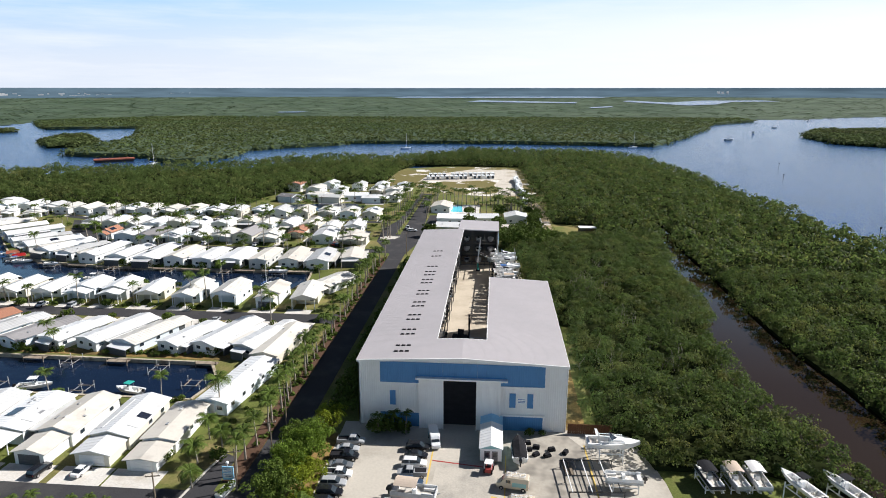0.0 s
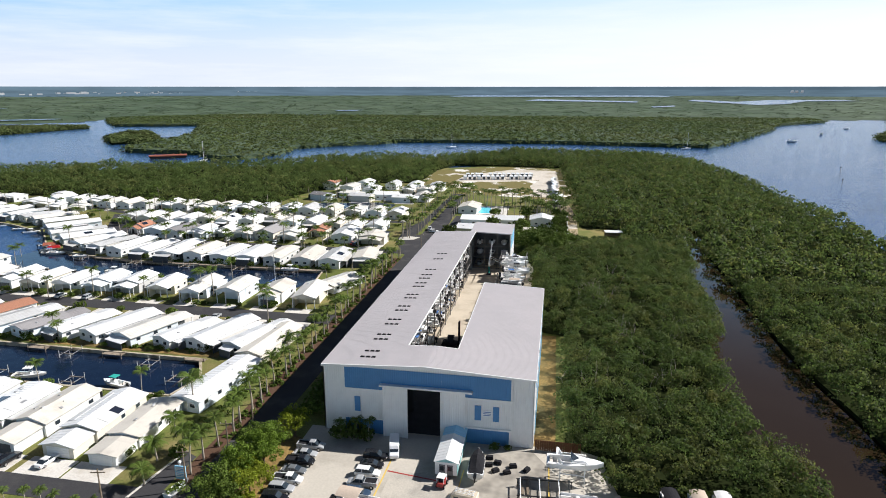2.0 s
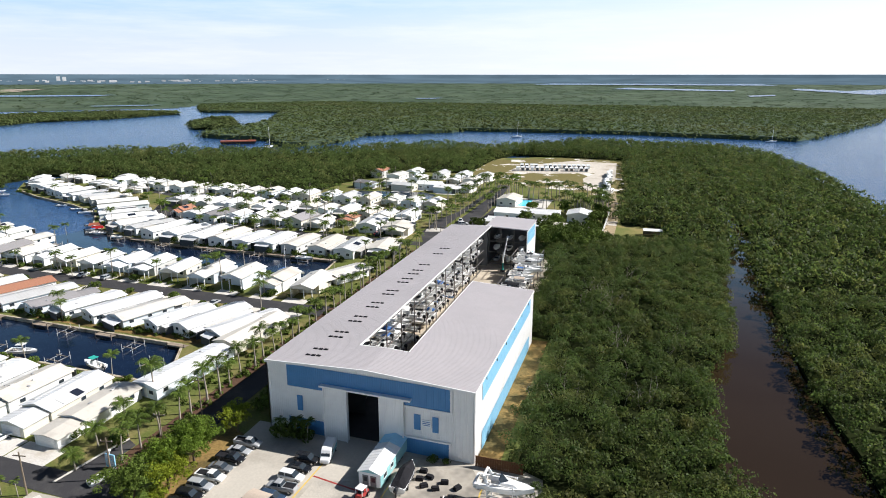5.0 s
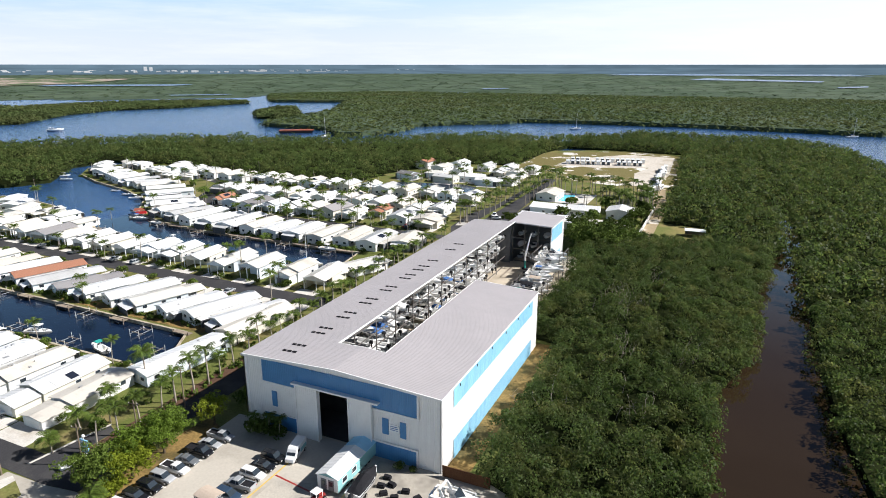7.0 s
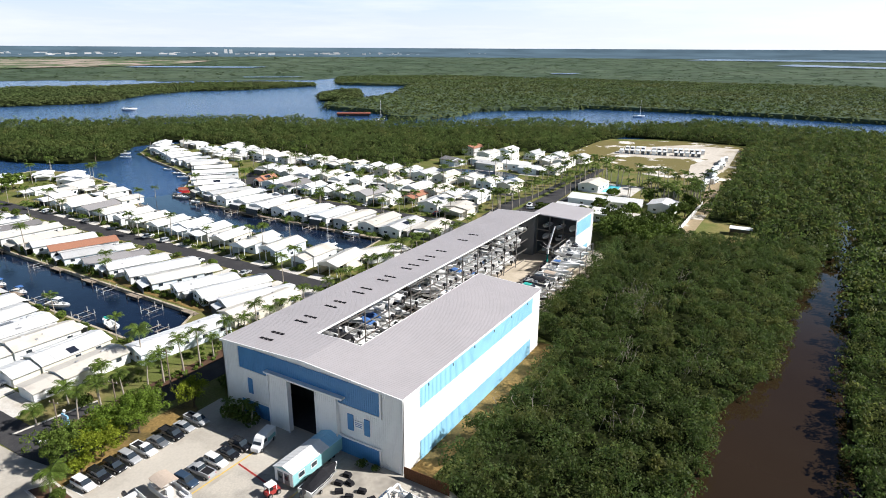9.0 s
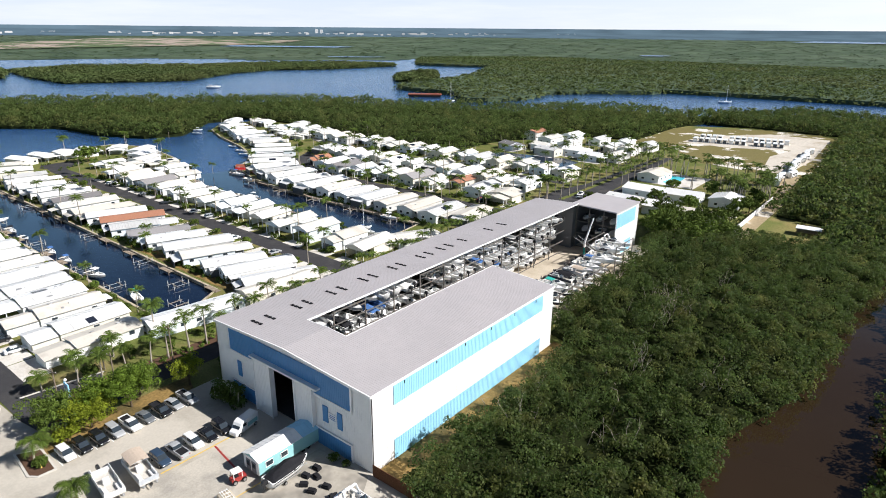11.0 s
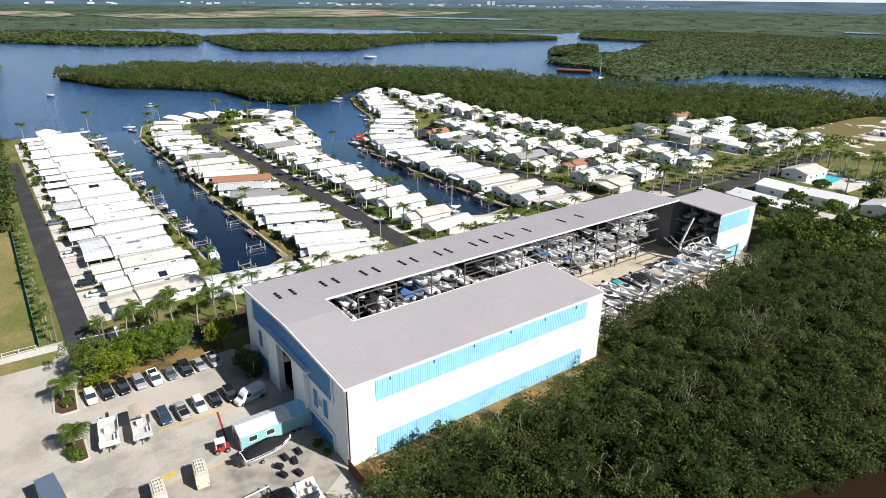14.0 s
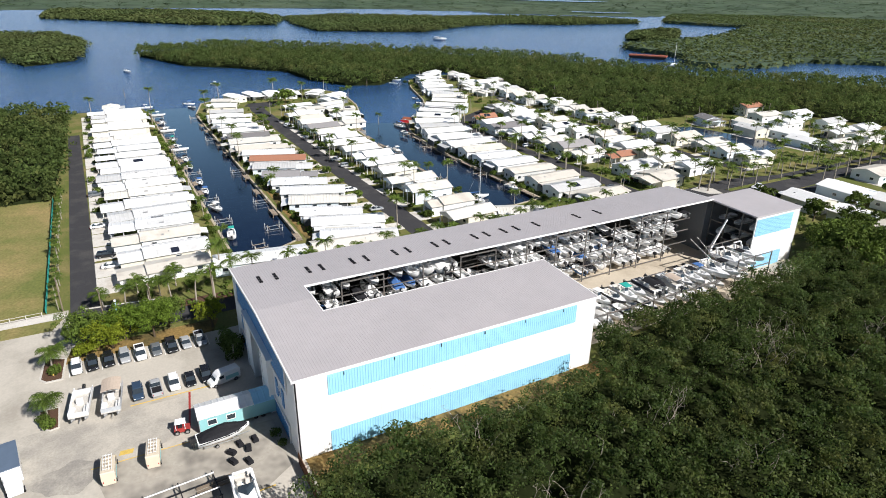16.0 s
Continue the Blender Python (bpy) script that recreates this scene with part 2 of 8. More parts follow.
M_ROOF_W = material("white_roof", (0.79, 0.79, 0.78), 0.45, vary=0.05, scale=1.5, per_object=0.10, second=(0.70, 0.69, 0.66), second_at=(0.52, 0.8), second_scale=0.15)
M_ROOF_BEIGE = material("beige_roof", (0.62, 0.58, 0.51), 0.7, vary=0.07, scale=4, per_object=0.08, second=(0.52, 0.48, 0.42), second_scale=0.2)
M_ROOF_GREY = material("grey_shingle_roof", (0.24, 0.23, 0.23), 0.8, vary=0.15, scale=4, per_object=0.3)
M_ROOF_RED = material("terracotta_roof", (0.36, 0.165, 0.10), 0.75, vary=0.15, scale=2.5)
M_WALLS = [material("white_house_siding", (0.78, 0.78, 0.76), 0.6, vary=0.04, per_object=0.06),
           material("cream_house_siding", (0.68, 0.64, 0.54), 0.6, vary=0.04, per_object=0.08),
           material("blue_house_siding", (0.66, 0.72, 0.76), 0.6, vary=0.04, per_object=0.10),
           material("grey_house_siding", (0.52, 0.52, 0.50), 0.6, vary=0.04, per_object=0.12)]
M_GLASS = material("dark_window_glass", (0.03, 0.04, 0.05), 0.08, vary=0.1, spec=0.8)
M_SCREEN = material("porch_screen", (0.07, 0.075, 0.08), 0.7, vary=0.2)
M_WOOD = material("weathered_dock_wood", (0.27, 0.22, 0.17), 0.9, vary=0.2, scale=5, island=0.2)
M_FENCE = material("brown_wood_fence", (0.14, 0.065, 0.035), 0.85, vary=0.25, scale=4, island=0.2)
M_ROOF_SILVER = material("silver_metal_roof", (0.60, 0.60, 0.59), 0.5, vary=0.06, scale=1.5, per_object=0.15, second=(0.48, 0.47, 0.45), second_at=(0.5, 0.75), second_scale=0.2)
M_ROOF_CREAM = material("off_white_roof", (0.66, 0.635, 0.58), 0.6, vary=0.06, scale=2.0, per_object=0.1, second=(0.56, 0.53, 0.47), second_scale=0.2)
M_SOLAR = material("solar_panel_glass", (0.02, 0.025, 0.04), 0.15, vary=0.1)
M_TRACK = material("sandy_track", (0.34, 0.27, 0.17), 0.95, vary=0.2, scale=0.8, second=(0.62, 0.57, 0.50), second_at=(0.55, 0.62), second_scale=0.08)
M_STRAW = material("dry_brown_verge", (0.25, 0.165, 0.06), 0.95, vary=0.3, scale=2.0, bump=0.4, second=(0.11, 0.085, 0.035), second_at=(0.45, 0.6), second_scale=0.15)
M_BOXROOF = material("slate_blue_sheet", (0.11, 0.15, 0.21), 0.5, vary=0.08, scale=0.8)
M_POOL = material("pool_water", (0.05, 0.52, 0.60), 0.08, vary=0.08)

M_GEL = material("white_gelcoat", (0.85, 0.85, 0.84), 0.25, vary=0.04, per_object=0.08)
M_HULLS = [M_GEL, material("dark_hull", (0.035, 0.04, 0.055), 0.25), material("blue_hull", (0.10, 0.20, 0.40), 0.25),
           material("grey_hull", (0.42, 0.44, 0.46), 0.3)]
M_COVER_B = material("blue_canvas", (0.07, 0.16, 0.38), 0.85, vary=0.1)
M_COVER_K = material("black_canvas", (0.02, 0.02, 0.023), 0.85, vary=0.2)
M_COVER_T = material("tan_canvas", (0.50, 0.41, 0.33), 0.85, vary=0.08)
M_COVER_G = material("teal_canvas", (0.02, 0.36, 0.30), 0.8, vary=0.1)
M_COVER_W = material("white_canvas", (0.74, 0.73, 0.71), 0.8, vary=0.06)
M_ENGINE = material("outboard_black", (0.02, 0.02, 0.022), 0.3)
M_SEAT = material("vinyl_seat", (0.55, 0.52, 0.47), 0.6)
M_TYRE = material("tyre_rubber", (0.02, 0.02, 0.02), 0.9)
M_RIM = material("wheel_rim", (0.45, 0.45, 0.46), 0.3, metal=0.8)
M_CARS = {k: material(k + "_car_paint", c, 0.22, vary=0.02, spec=0.6) for k, c in
          (("white", (0.78, 0.78, 0.77)), ("black", (0.012, 0.013, 0.016)), ("silver", (0.36, 0.37, 0.38)), ("grey", (0.14, 0.15, 0.16)),
           ("blue", (0.035, 0.06, 0.10)), ("red", (0.30, 0.03, 0.025)), ("cream", (0.62, 0.54, 0.42)), ("teal", (0.27, 0.52, 0.53)))}
M_LAMP_R = material("tail_lamp", (0.35, 0.02, 0.02), 0.3)
M_LAMP_W = material("head_lamp", (0.7, 0.7, 0.7), 0.15)
M_RUST = material("rust_red_barge", (0.30, 0.085, 0.045), 0.8, vary=0.25, scale=0.5)
M_POLE = material("wooden_pole", (0.20, 0.16, 0.12), 0.9)
# whitened and partly translucent: haze over backlit buildings put into the surface
M_FAR_CITY = material("far_pale_buildings", (0.80, 0.79, 0.78), 0.8, vary=0.1, translucent=0.4)
M_LANE = material("worn_asphalt", (0.35, 0.325, 0.285), 0.92, vary=0.12, scale=3.0, second=(0.49, 0.45, 0.385), second_at=(0.40, 0.60), second_scale=0.13)
# sheet below the far clumps, haze mixed into its green
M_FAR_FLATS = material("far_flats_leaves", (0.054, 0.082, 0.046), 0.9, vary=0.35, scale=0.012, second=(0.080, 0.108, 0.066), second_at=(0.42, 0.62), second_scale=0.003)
M_DIRTY = material("oily_concrete", (0.40, 0.365, 0.31), 0.9, vary=0.12, scale=2.0, bump=0.1, second=(0.24, 0.22, 0.19), second_at=(0.44, 0.62), second_scale=0.25)
M_PATCH = material("dark_worn_asphalt", (0.29, 0.27, 0.24), 0.92, vary=0.15, scale=3.0, second=(0.40, 0.37, 0.32), second_at=(0.42, 0.62), second_scale=0.3)
# near-black for floor and panels: the store's deep shade as a colour
M_STORE_SHADE = material("oily_dark_floor", (0.035, 0.034, 0.033), 0.8, vary=0.3, scale=0.6)
# land at the horizon, its blue put in as distance haze
M_FAR_HAZE = material("distant_land", (0.085, 0.130, 0.165), 0.95, vary=0.25, scale=0.004, spec=0.0)
M_FAR_DIRT = material("far_bare_flats", (0.36, 0.29, 0.24), 0.9, vary=0.2, scale=0.01, second=(0.10, 0.135, 0.065), second_at=(0.47, 0.52), second_scale=0.006)

# ---- building tools ----
class MB:
    """Collects vertices and faces of one mesh."""

    def __init__(self):
        self.v, self.f = [], []

    def add(self, vs, fs, m=None):
        n = len(self.v)
        self.v += [tuple(m @ Vector(p)) for p in vs] if m is not None else [tuple(p) for p in vs]
        self.f += [tuple(i + n for i in f) for f in fs]
        return self

    def box(self, x0, y0, z0, x1, y1, z1, m=None):
        vs = [(x0, y0, z0), (x1, y0, z0), (x1, y1, z0), (x0, y1, z0), (x0, y0, z1), (x1, y0, z1), (x1, y1, z1), (x0, y1, z1)]
        return self.add(vs, [(0, 3, 2, 1), (4, 5, 6, 7), (0, 1, 5, 4), (1, 2, 6, 5), (2, 3, 7, 6), (3, 0, 4, 7)], m)

    def loft(self, rings, m=None, caps=True):
        k = len(rings[0])
        fs = [(r * k + i, r * k + (i + 1) % k, (r + 1) * k + (i + 1) % k, (r + 1) * k + i) for r in range(len(rings) - 1) for i in range(k)]
        if caps:
            fs += [tuple(range(k - 1, -1, -1)), tuple((len(rings) - 1) * k + i for i in range(k))]
        return self.add([p for r in rings for p in r], fs, m)

    def prism(self, pts, z0, z1, m=None):
        """An outline, counter-clockwise, as an upright slab."""
        return self.loft([[(x, y, z0) for x, y in pts], [(x, y, z1) for x, y in pts]], m)

    def tube(self, p, q, r0, r1=None, n=8):
        p, q = Vector(p), Vector(q)
        r1 = r0 if r1 is None else r1
        turn = (q - p).to_track_quat("Z", "Y")
        ring = lambda c, r: [tuple(c + turn @ Vector((r * math.cos(a), r * math.sin(a), 0))) for a in (2 * math.pi * i / n for i in range(n))]
        return self.loft([ring(p, r0), ring(q, r1)])

    def cyl_y(self, x, y0, y1, z, r, n=12, m=None):
        ring = lambda y: [(x + r * math.cos(a), y, z + r * math.sin(a)) for a in (2 * math.pi * i / n for i in range(n))]
        return self.loft([ring(y0), ring(y1)], m)

    def mesh(self, name, smooth=False):
        me = bpy.data.meshes.new(name)
        me.from_pydata(self.v, [], self.f)
        if smooth:
            me.polygons.foreach_set("use_smooth", [True] * len(me.polygons))
        me.update()
        return me


def part(name, mb, mat, parent=None, label="", smooth=False, at=None):
    """Links a mesh as one object under a thing or a part."""
    me = mb if isinstance(mb, bpy.types.Mesh) else mb.mesh(name, smooth)
    if not me.materials:
        me.materials.append(mat)
    ob = new(name, me)
    if parent is not None:
        ob.parent = parent
    if at is not None:
        ob.matrix_basis = at
    if label:
        ob["label"] = label
    return ob


def thing(name, label, category, group="", kind="", at=None):
    ob = new(name)
    ob.empty_display_size = 0.2
    if at is not None:
        ob.matrix_basis = at
    return tagged(ob, label, category, group, kind)


def setting(name, mb, mat, label, category, smooth=False):
    return tagged(part(name, mb, mat, None, "", smooth), label, category, "", "structure")


def away(ob):
    """Removes a pattern piece and its parts once copies stand."""
    for o in (*ob.children_recursive, ob):
        bpy.data.objects.remove(o)


def inside(poly, x, y):
    px, py = np.array(poly, float).T
    hit = np.zeros(len(x), bool)
    j = len(px) - 1
    for i in range(len(px)):
        cross = ((py[i] > y) != (py[j] > y)) & (x < (px[j] - px[i]) * (y - py[i]) / (py[j] - py[i] + 1e-12) + px[i])
        hit ^= cross
        j = i
    return hit


CENTRE = (50.0, 50.0)
EYE_Z = 69.6
NEAR_R, FAR_R = 1500.0, 3200.0


def settle(p):
    """Draws the far plain in to within the lens's reach, along the line of sight: places past NEAR_R move nearer and rise to the horizon."""
    p = np.array(p, float)
    d = p[:, :2] - CENTRE
    r = np.hypot(d[:, 0], d[:, 1])
    s = np.where(r > NEAR_R, (NEAR_R + FAR_R * (1 - np.exp(-(np.maximum(r, NEAR_R) - NEAR_R) / FAR_R))) / np.maximum(r, 1), 1.0)
    p[:, :2] = d * s[:, None] + CENTRE
    p[:, 2] = EYE_Z * (1 - s) + p[:, 2] * s
    return p


def quads(name, co):
    """A mesh of loose four-cornered leaves from an array (n, 4, 3)."""
    n = len(co)
    me = bpy.data.meshes.new(name)
    me.vertices.add(4 * n)
    me.vertices.foreach_set("co", np.ascontiguousarray(co, np.float32).ravel())
    me.loops.add(4 * n)
    me.loops.foreach_set("vertex_index", np.arange(4 * n, dtype=np.int32))
    me.polygons.add(n)
    me.polygons.foreach_set("loop_start", np.arange(0, 4 * n, 4, dtype=np.int32))
    me.update(calc_edges=True)
    return me


def leaf_quads(c, d, size, rng, spread=0.7, up=0.0):
    """Leaf clumps at places c, facing about d, of the given sizes."""
    n = len(c)
    nrm = d + np.array([0.0, 0.0, up]) + rng.normal(0, spread, (n, 3))
    nrm /= np.linalg.norm(nrm, axis=1)[:, None]
    a = np.cross(nrm, rng.normal(0, 1, (n, 3)))
    a /= np.linalg.norm(a, axis=1)[:, None]
    b = np.cross(nrm, a)
    s = size[:, None]
    lift = nrm * s * 0.25
    return np.stack([c - a * s, c - b * s * 0.62 + lift, c + a * s, c + b * s * 0.62 - lift * 0.4], 1)


def crown_leaves(cx, cy, cz, r, n, size, rng, flat=0.8, low=-0.25, up=0.0):
    """Leaf clumps over rounded, lumpy crowns."""
    k = len(cx)
    u = rng.uniform(low, 1, (k, n))
    a = rng.uniform(0, 2 * np.pi, (k, n))
    w = np.sqrt(1 - u * u)
    d = np.stack([w * np.cos(a), w * np.sin(a), u], 2)
    lump = 0.86 + 0.16 * np.sin(3 * a + rng.uniform(0, 6, (k, 1))) * w + rng.uniform(-0.12, 0.12, (k, n))
    p = d * (r[:, None] * lump)[:, :, None]
    p[:, :, 2] *= flat
    p += np.stack([cx, cy, cz], 1)[:, None, :]
    s = size * rng.uniform(0.6, 1.35, k * n)
    return leaf_quads(p.reshape(-1, 3), d.reshape(-1, 3), s, rng, 0.4 if up else 0.7, up)


def clump_leaves(cx, cy, cz, r, blobs, n, leaf, rng, flat=0.8, low=-0.1):
    """Crowns built of smaller rounded sprays, each a shell of leaf clumps."""
    k = len(cx)
    u = rng.uniform(low, 1, (k, blobs))
    u[:, 0] = 0.95
    a = rng.uniform(0, 2 * np.pi, (k, 1)) + np.arange(blobs) * 2.4 + rng.uniform(-0.4, 0.4, (k, blobs))
    w = np.sqrt(1 - u * u)
    reach = r[:, None] * rng.uniform(0.62, 0.95, (k, blobs))
    bx = cx[:, None] + reach * w * np.cos(a)
    by = cy[:, None] + reach * w * np.sin(a)
    bz = cz[:, None] + reach * u * flat
    br = r[:, None] * rng.uniform(0.24, 0.46, (k, blobs))
    bx, by, bz, br = bx.ravel(), by.ravel(), bz.ravel(), br.ravel()
    m = len(bx)
    u = rng.uniform(-0.35, 1, (m, n))
    a = rng.uniform(0, 2 * np.pi, (m, n))
    w = np.sqrt(1 - u * u)
    d = np.stack([w * np.cos(a), w * np.sin(a), u], 2)
    p = d * (br[:, None] * rng.uniform(0.72, 1.08, (m, n)))[:, :, None] + np.stack([bx, by, bz], 1)[:, None, :]
    return leaf_quads(p.reshape(-1, 3), d.reshape(-1, 3), leaf * rng.uniform(0.6, 1.35, m * n), rng, 0.42)


def corrugated(section, y0, y1, pitch, rib=0.07, thick=0.3):
    """A ribbed metal roof in one piece: section is its line across, from eave to eave, ribs run along it."""
    n = max(1, int((y1 - y0) / pitch))
    w = (y1 - y0) / n
    ys = []
    for i in range(n):
        y = y0 + i * w
        ys += [(y, 0), (y + 0.7 * w, 0), (y + 0.78 * w, rib), (y + 0.92 * w, rib)]
    ys.append((y1, 0))
    k = len(section)
    mb = MB()
    vs = [(x, y, z + d) for y, d in ys for x, z in section]
    fs = [(j * k + i, j * k + i + 1, (j + 1) * k + i + 1, (j + 1) * k + i) for j in range(len(ys) - 1) for i in range(k - 1)]
    m, e = len(vs), (len(ys) - 1) * k
    vs += [(x, y, z - thick) for y in (y0, y1) for x, z in section]
    fs += [(m + i, m + k + i, m + k + i + 1, m + i + 1) for i in range(k - 1)]
    fs += [(m + i, m + i + 1, i + 1, i) for i in range(k - 1)] + [(e + i, e + i + 1, m + k + i + 1, m + k + i) for i in range(k - 1)]
    fs += [(m, *[j * k for j in range(len(ys))], m + k), (m + k + k - 1, *[j * k + k - 1 for j in range(len(ys) - 1, -1, -1)], m + k - 1)]
    mb.add(vs, fs)
    return mb

# ---- ground, water and woods ----
def radial_sheet(z, r_in=0.0):
    radii = [0.0] + list(np.geomspace(60, 40000, 46))
    az = np.radians(np.arange(0, 360, 6.0))
    vs = [(CENTRE[0], CENTRE[1], z)] + [(CENTRE[0] + r * math.sin(a), CENTRE[1] + r * math.cos(a), z) for r in radii[1:] for a in az]
    k = len(az)
    fs = [(0, 1 + (i + 1) % k, 1 + i) for i in range(k)]
    fs += [(1 + j * k + i, 1 + j * k + (i + 1) % k, 1 + (j + 1) * k + (i + 1) % k, 1 + (j + 1) * k + i) for j in range(len(radii) - 2) for i in range(k)]
    mb = MB()
    mb.add([tuple(p) for p in settle(vs)], fs)
    return mb


setting("ground", radial_sheet(-2.6), M_MUD, "dark tidal mud under the water, to the horizon", "ground", True)
setting("water", radial_sheet(-0.9), M_WATER, "grey-blue brackish bay water with small ripples", "water", True)

# land of the park and the boat yard, with the canals cut into it
PARK = [(-330, -90), (-306, -20), (-301, 92), (-300, 126), (-285, 128), (-68, 128), (-66, 138), (-72, 148), (-270, 150), (-303, 158), (-326, 190), (-328, 236), (-304, 247),
        (-262, 240), (-216, 226), (-196, 215), (-140, 210), (-72, 207.5), (-68, 220), (-70, 233), (-150, 233), (-180, 237), (-207, 246),
        (-232, 272), (-262, 285), (-305, 298), (-338, 312), (-358, 332), (-352, 356), (-300, 420), (-90, 560), (110, 660), (150, 500), (170, 120), (196, -40), (120, -120), (-60, -140), (-200, -120)]
ground_land = MB()
ground_land.prism(PARK, -2.4, 0.0)
setting("land", ground_land, M_GRASS, "patchy green and straw lawn with seawalls along the canals", "ground")
seawall = MB()
for i in range(4, 26):
    p, q = Vector((*PARK[i], 0)), Vector((*PARK[i + 1], 0))
    d = (q - p).normalized()
    nrm = Vector((-d.y, d.x, 0)) * 0.35
    seawall.add([p - nrm, q - nrm, q + nrm, p + nrm, p - nrm, q - nrm, q + nrm, p + nrm], [(4, 5, 6, 7), (0, 1, 5, 4), (2, 3, 7, 6)])
    n = len(seawall.v)
    for j in range(n - 8, n):
        x, y, z = seawall.v[j]
        seawall.v[j] = (x, y, -2.2 if j < n - 4 else 0.14)
setting("seawall", seawall, M_SEAWALL, "weathered concrete seawall cap along the canals", "seawall")

CREEK = [(8, -132), (40, -60), (64, 10), (66, 60), (63, 108), (56, 131), (54, 148), (54, 166), (60, 184), (63, 205), (64, 236), (68, 255), (73, 300), (77, 385), (91, 385), (93, 310), (90, 262), (89, 218), (94, 196), (93, 178), (90, 150), (96, 122), (106, 60), (104, 10), (76, -70), (44, -128)]
creek = MB()
creek.prism(CREEK, -1.0, 0.04)
setting("creek", creek, M_CREEK, "still brown tannin-stained tidal creek", "water")

canal_west = MB()
canal_west.prism([(-298, 127.5), (-68, 127.5), (-66, 138), (-72, 148.5), (-270, 150.5), (-298, 157)], -1.5, -0.85)
setting("canal_west", canal_west, M_CANAL, "dark still canal water between the homes", "water")
canal_middle = MB()
canal_middle.prism([(-214, 225.5), (-196, 214.5), (-140, 209.5), (-72, 207), (-68, 220), (-70, 233.5), (-150, 233.5), (-180, 237.5), (-207, 246.5)], -1.5, -0.85)
setting("canal_middle", canal_middle, M_CANAL, "dark still canal water between the homes", "water")
canal_north = MB()
canal_north.prism([(-134, 358), (-84, 358), (-78, 364), (-78, 378), (-90, 384), (-130, 376)], -0.6, 0.03)
setting("canal", canal_north, M_CANAL, "dark narrow canal between mobile homes", "water")


def slab(name, pts, top, mat, label, category, base=-0.3):
    mb = MB()
    mb.prism(pts, base, top)
    return setting(name, mb, mat, label, category)


slab("road_west", [(-243, 89), (-44, 89.4), (-44, 95.4), (-243, 93.6)], 0.05, M_ASPHALT, "narrow dark asphalt road beside the mobile homes", "road")
slab("road_middle", [(-290, 183), (-270, 179.5), (-50, 178), (-44, 178), (-44, 186.5), (-60, 185.5), (-270, 187.5), (-288, 192)], 0.05, M_ASPHALT, "dark asphalt road between rows of mobile homes", "road")
slab("road_cul_de_sac", [(-292, 183), (-284, 179), (-276, 184), (-276, 194), (-284, 200), (-292, 197)], 0.055, M_ASPHALT, "round asphalt turning place", "road")
slab("road_north", [(-229, 320), (-204, 280), (-178, 261), (-150, 264), (-60, 264), (-44, 264), (-44, 270), (-150, 270), (-172, 269), (-189, 284), (-214, 321)], 0.05, M_ASPHALT, "curving asphalt lane between small homes", "road")
slab("road_back", [(-250, 331), (-222, 322), (-60, 326), (-60, 331), (-222, 328), (-250, 336)], 0.045, M_ASPHALT, "asphalt lane along the back row of homes", "road")
slab("avenue", [(-44, 89.5), (-37.5, 90.5), (-37.5, 262), (-34, 285), (-36, 330), (-42, 425), (-50, 425), (-51, 335), (-56, 312), (-54, 285), (-44, 262)], 0.06, M_ASPHALT, "dark asphalt avenue lined with royal palms", "road")
slab("palm_bed", [(-47.4, 98), (-44.1, 98), (-44.1, 256), (-47.4, 256)], 0.09, M_MULCH, "red mulch bed under the royal palms", "planting bed")
slab("palm_island", [(-47.4, 300), (-45.2, 300), (-45.4, 420), (-47.8, 420)], 0.12, M_GRASS, "grassy median with palms along the avenue", "planting bed")
slab("gate_island", [(-53, 288), (-46.5, 290), (-44.5, 295), (-50, 296.5), (-54, 293)], 0.14, M_CURB, "kerbed palm island at the road junction", "planting bed")
slab("gate_lane", [(-52.4, 95.3), (-47.7, 95.4), (-47.7, 106), (-50.4, 107.2), (-51.5, 101)], 0.045, M_ASPHALT, "dark asphalt lane beside the palm bed", "road")
slab("gate_kerb", [(-53.0, 92), (-52.6, 92), (-51.5, 101), (-50.4, 107.2), (-50.7, 107.6), (-51.9, 101.2)], 0.17, M_CURB, "pale concrete kerb round the corner lawn", "kerb")
slab("boat_yard", [(-29.8, 88), (-24, 84), (-24, 40), (34, 40), (33.8, 98), (33.5, 104.5), (30.5, 121.5), (-29.8, 121.5)], 0.05, M_CONC, "sun-bleached concrete parking yard with stains", "pavement")
slab("corner_verge", [(-51.3, 40), (-46, 40), (-45.4, 86), (-50.2, 88)], 0.07, M_LAWN, "strip of grass beside the entrance road", "lawn")
slab("corner_path", [(-53.6, 40), (-51.3, 40), (-50.2, 88), (-52.0, 88.7), (-53.2, 86)], 0.08, M_DRIVE, "pale concrete path along the grass strip", "pavement")
slab("entrance_road", [(-54, 30), (-24, 30), (-24, 84), (-29.8, 88), (-37.5, 90.4), (-44, 89.4), (-54, 89)], 0.04, M_CONC, "pale concrete entrance road", "pavement")
slab("courtyard", [(-27, 121.5), (17, 121.5), (17, 180), (12, 182), (12, 262), (-27, 262)], 0.045, M_YARD, "tan concrete yard between the boat racks", "pavement")
# floor behind the tall door, blackened to stand for the shade there
slab("store_floor", [(-26.4, 122), (16.6, 122), (16.6, 131), (0.4, 131), (0.4, 147), (-26.4, 147)], 0.06, M_STORE_SHADE, "dark oil-stained floor inside the store", "floor")
slab("side_path", [(17.0, 119), (21.5, 119), (21.2, 181), (17.0, 181)], 0.03, M_STRAW, "dry grass strip beside the boat store", "ground")
slab("west_lawn", [(-141, 40), (-52.5, 40), (-52.5, 84.5), (-141, 84.5)], 0.03, M_LAWN, "sunburnt lawn behind a green fence", "lawn")
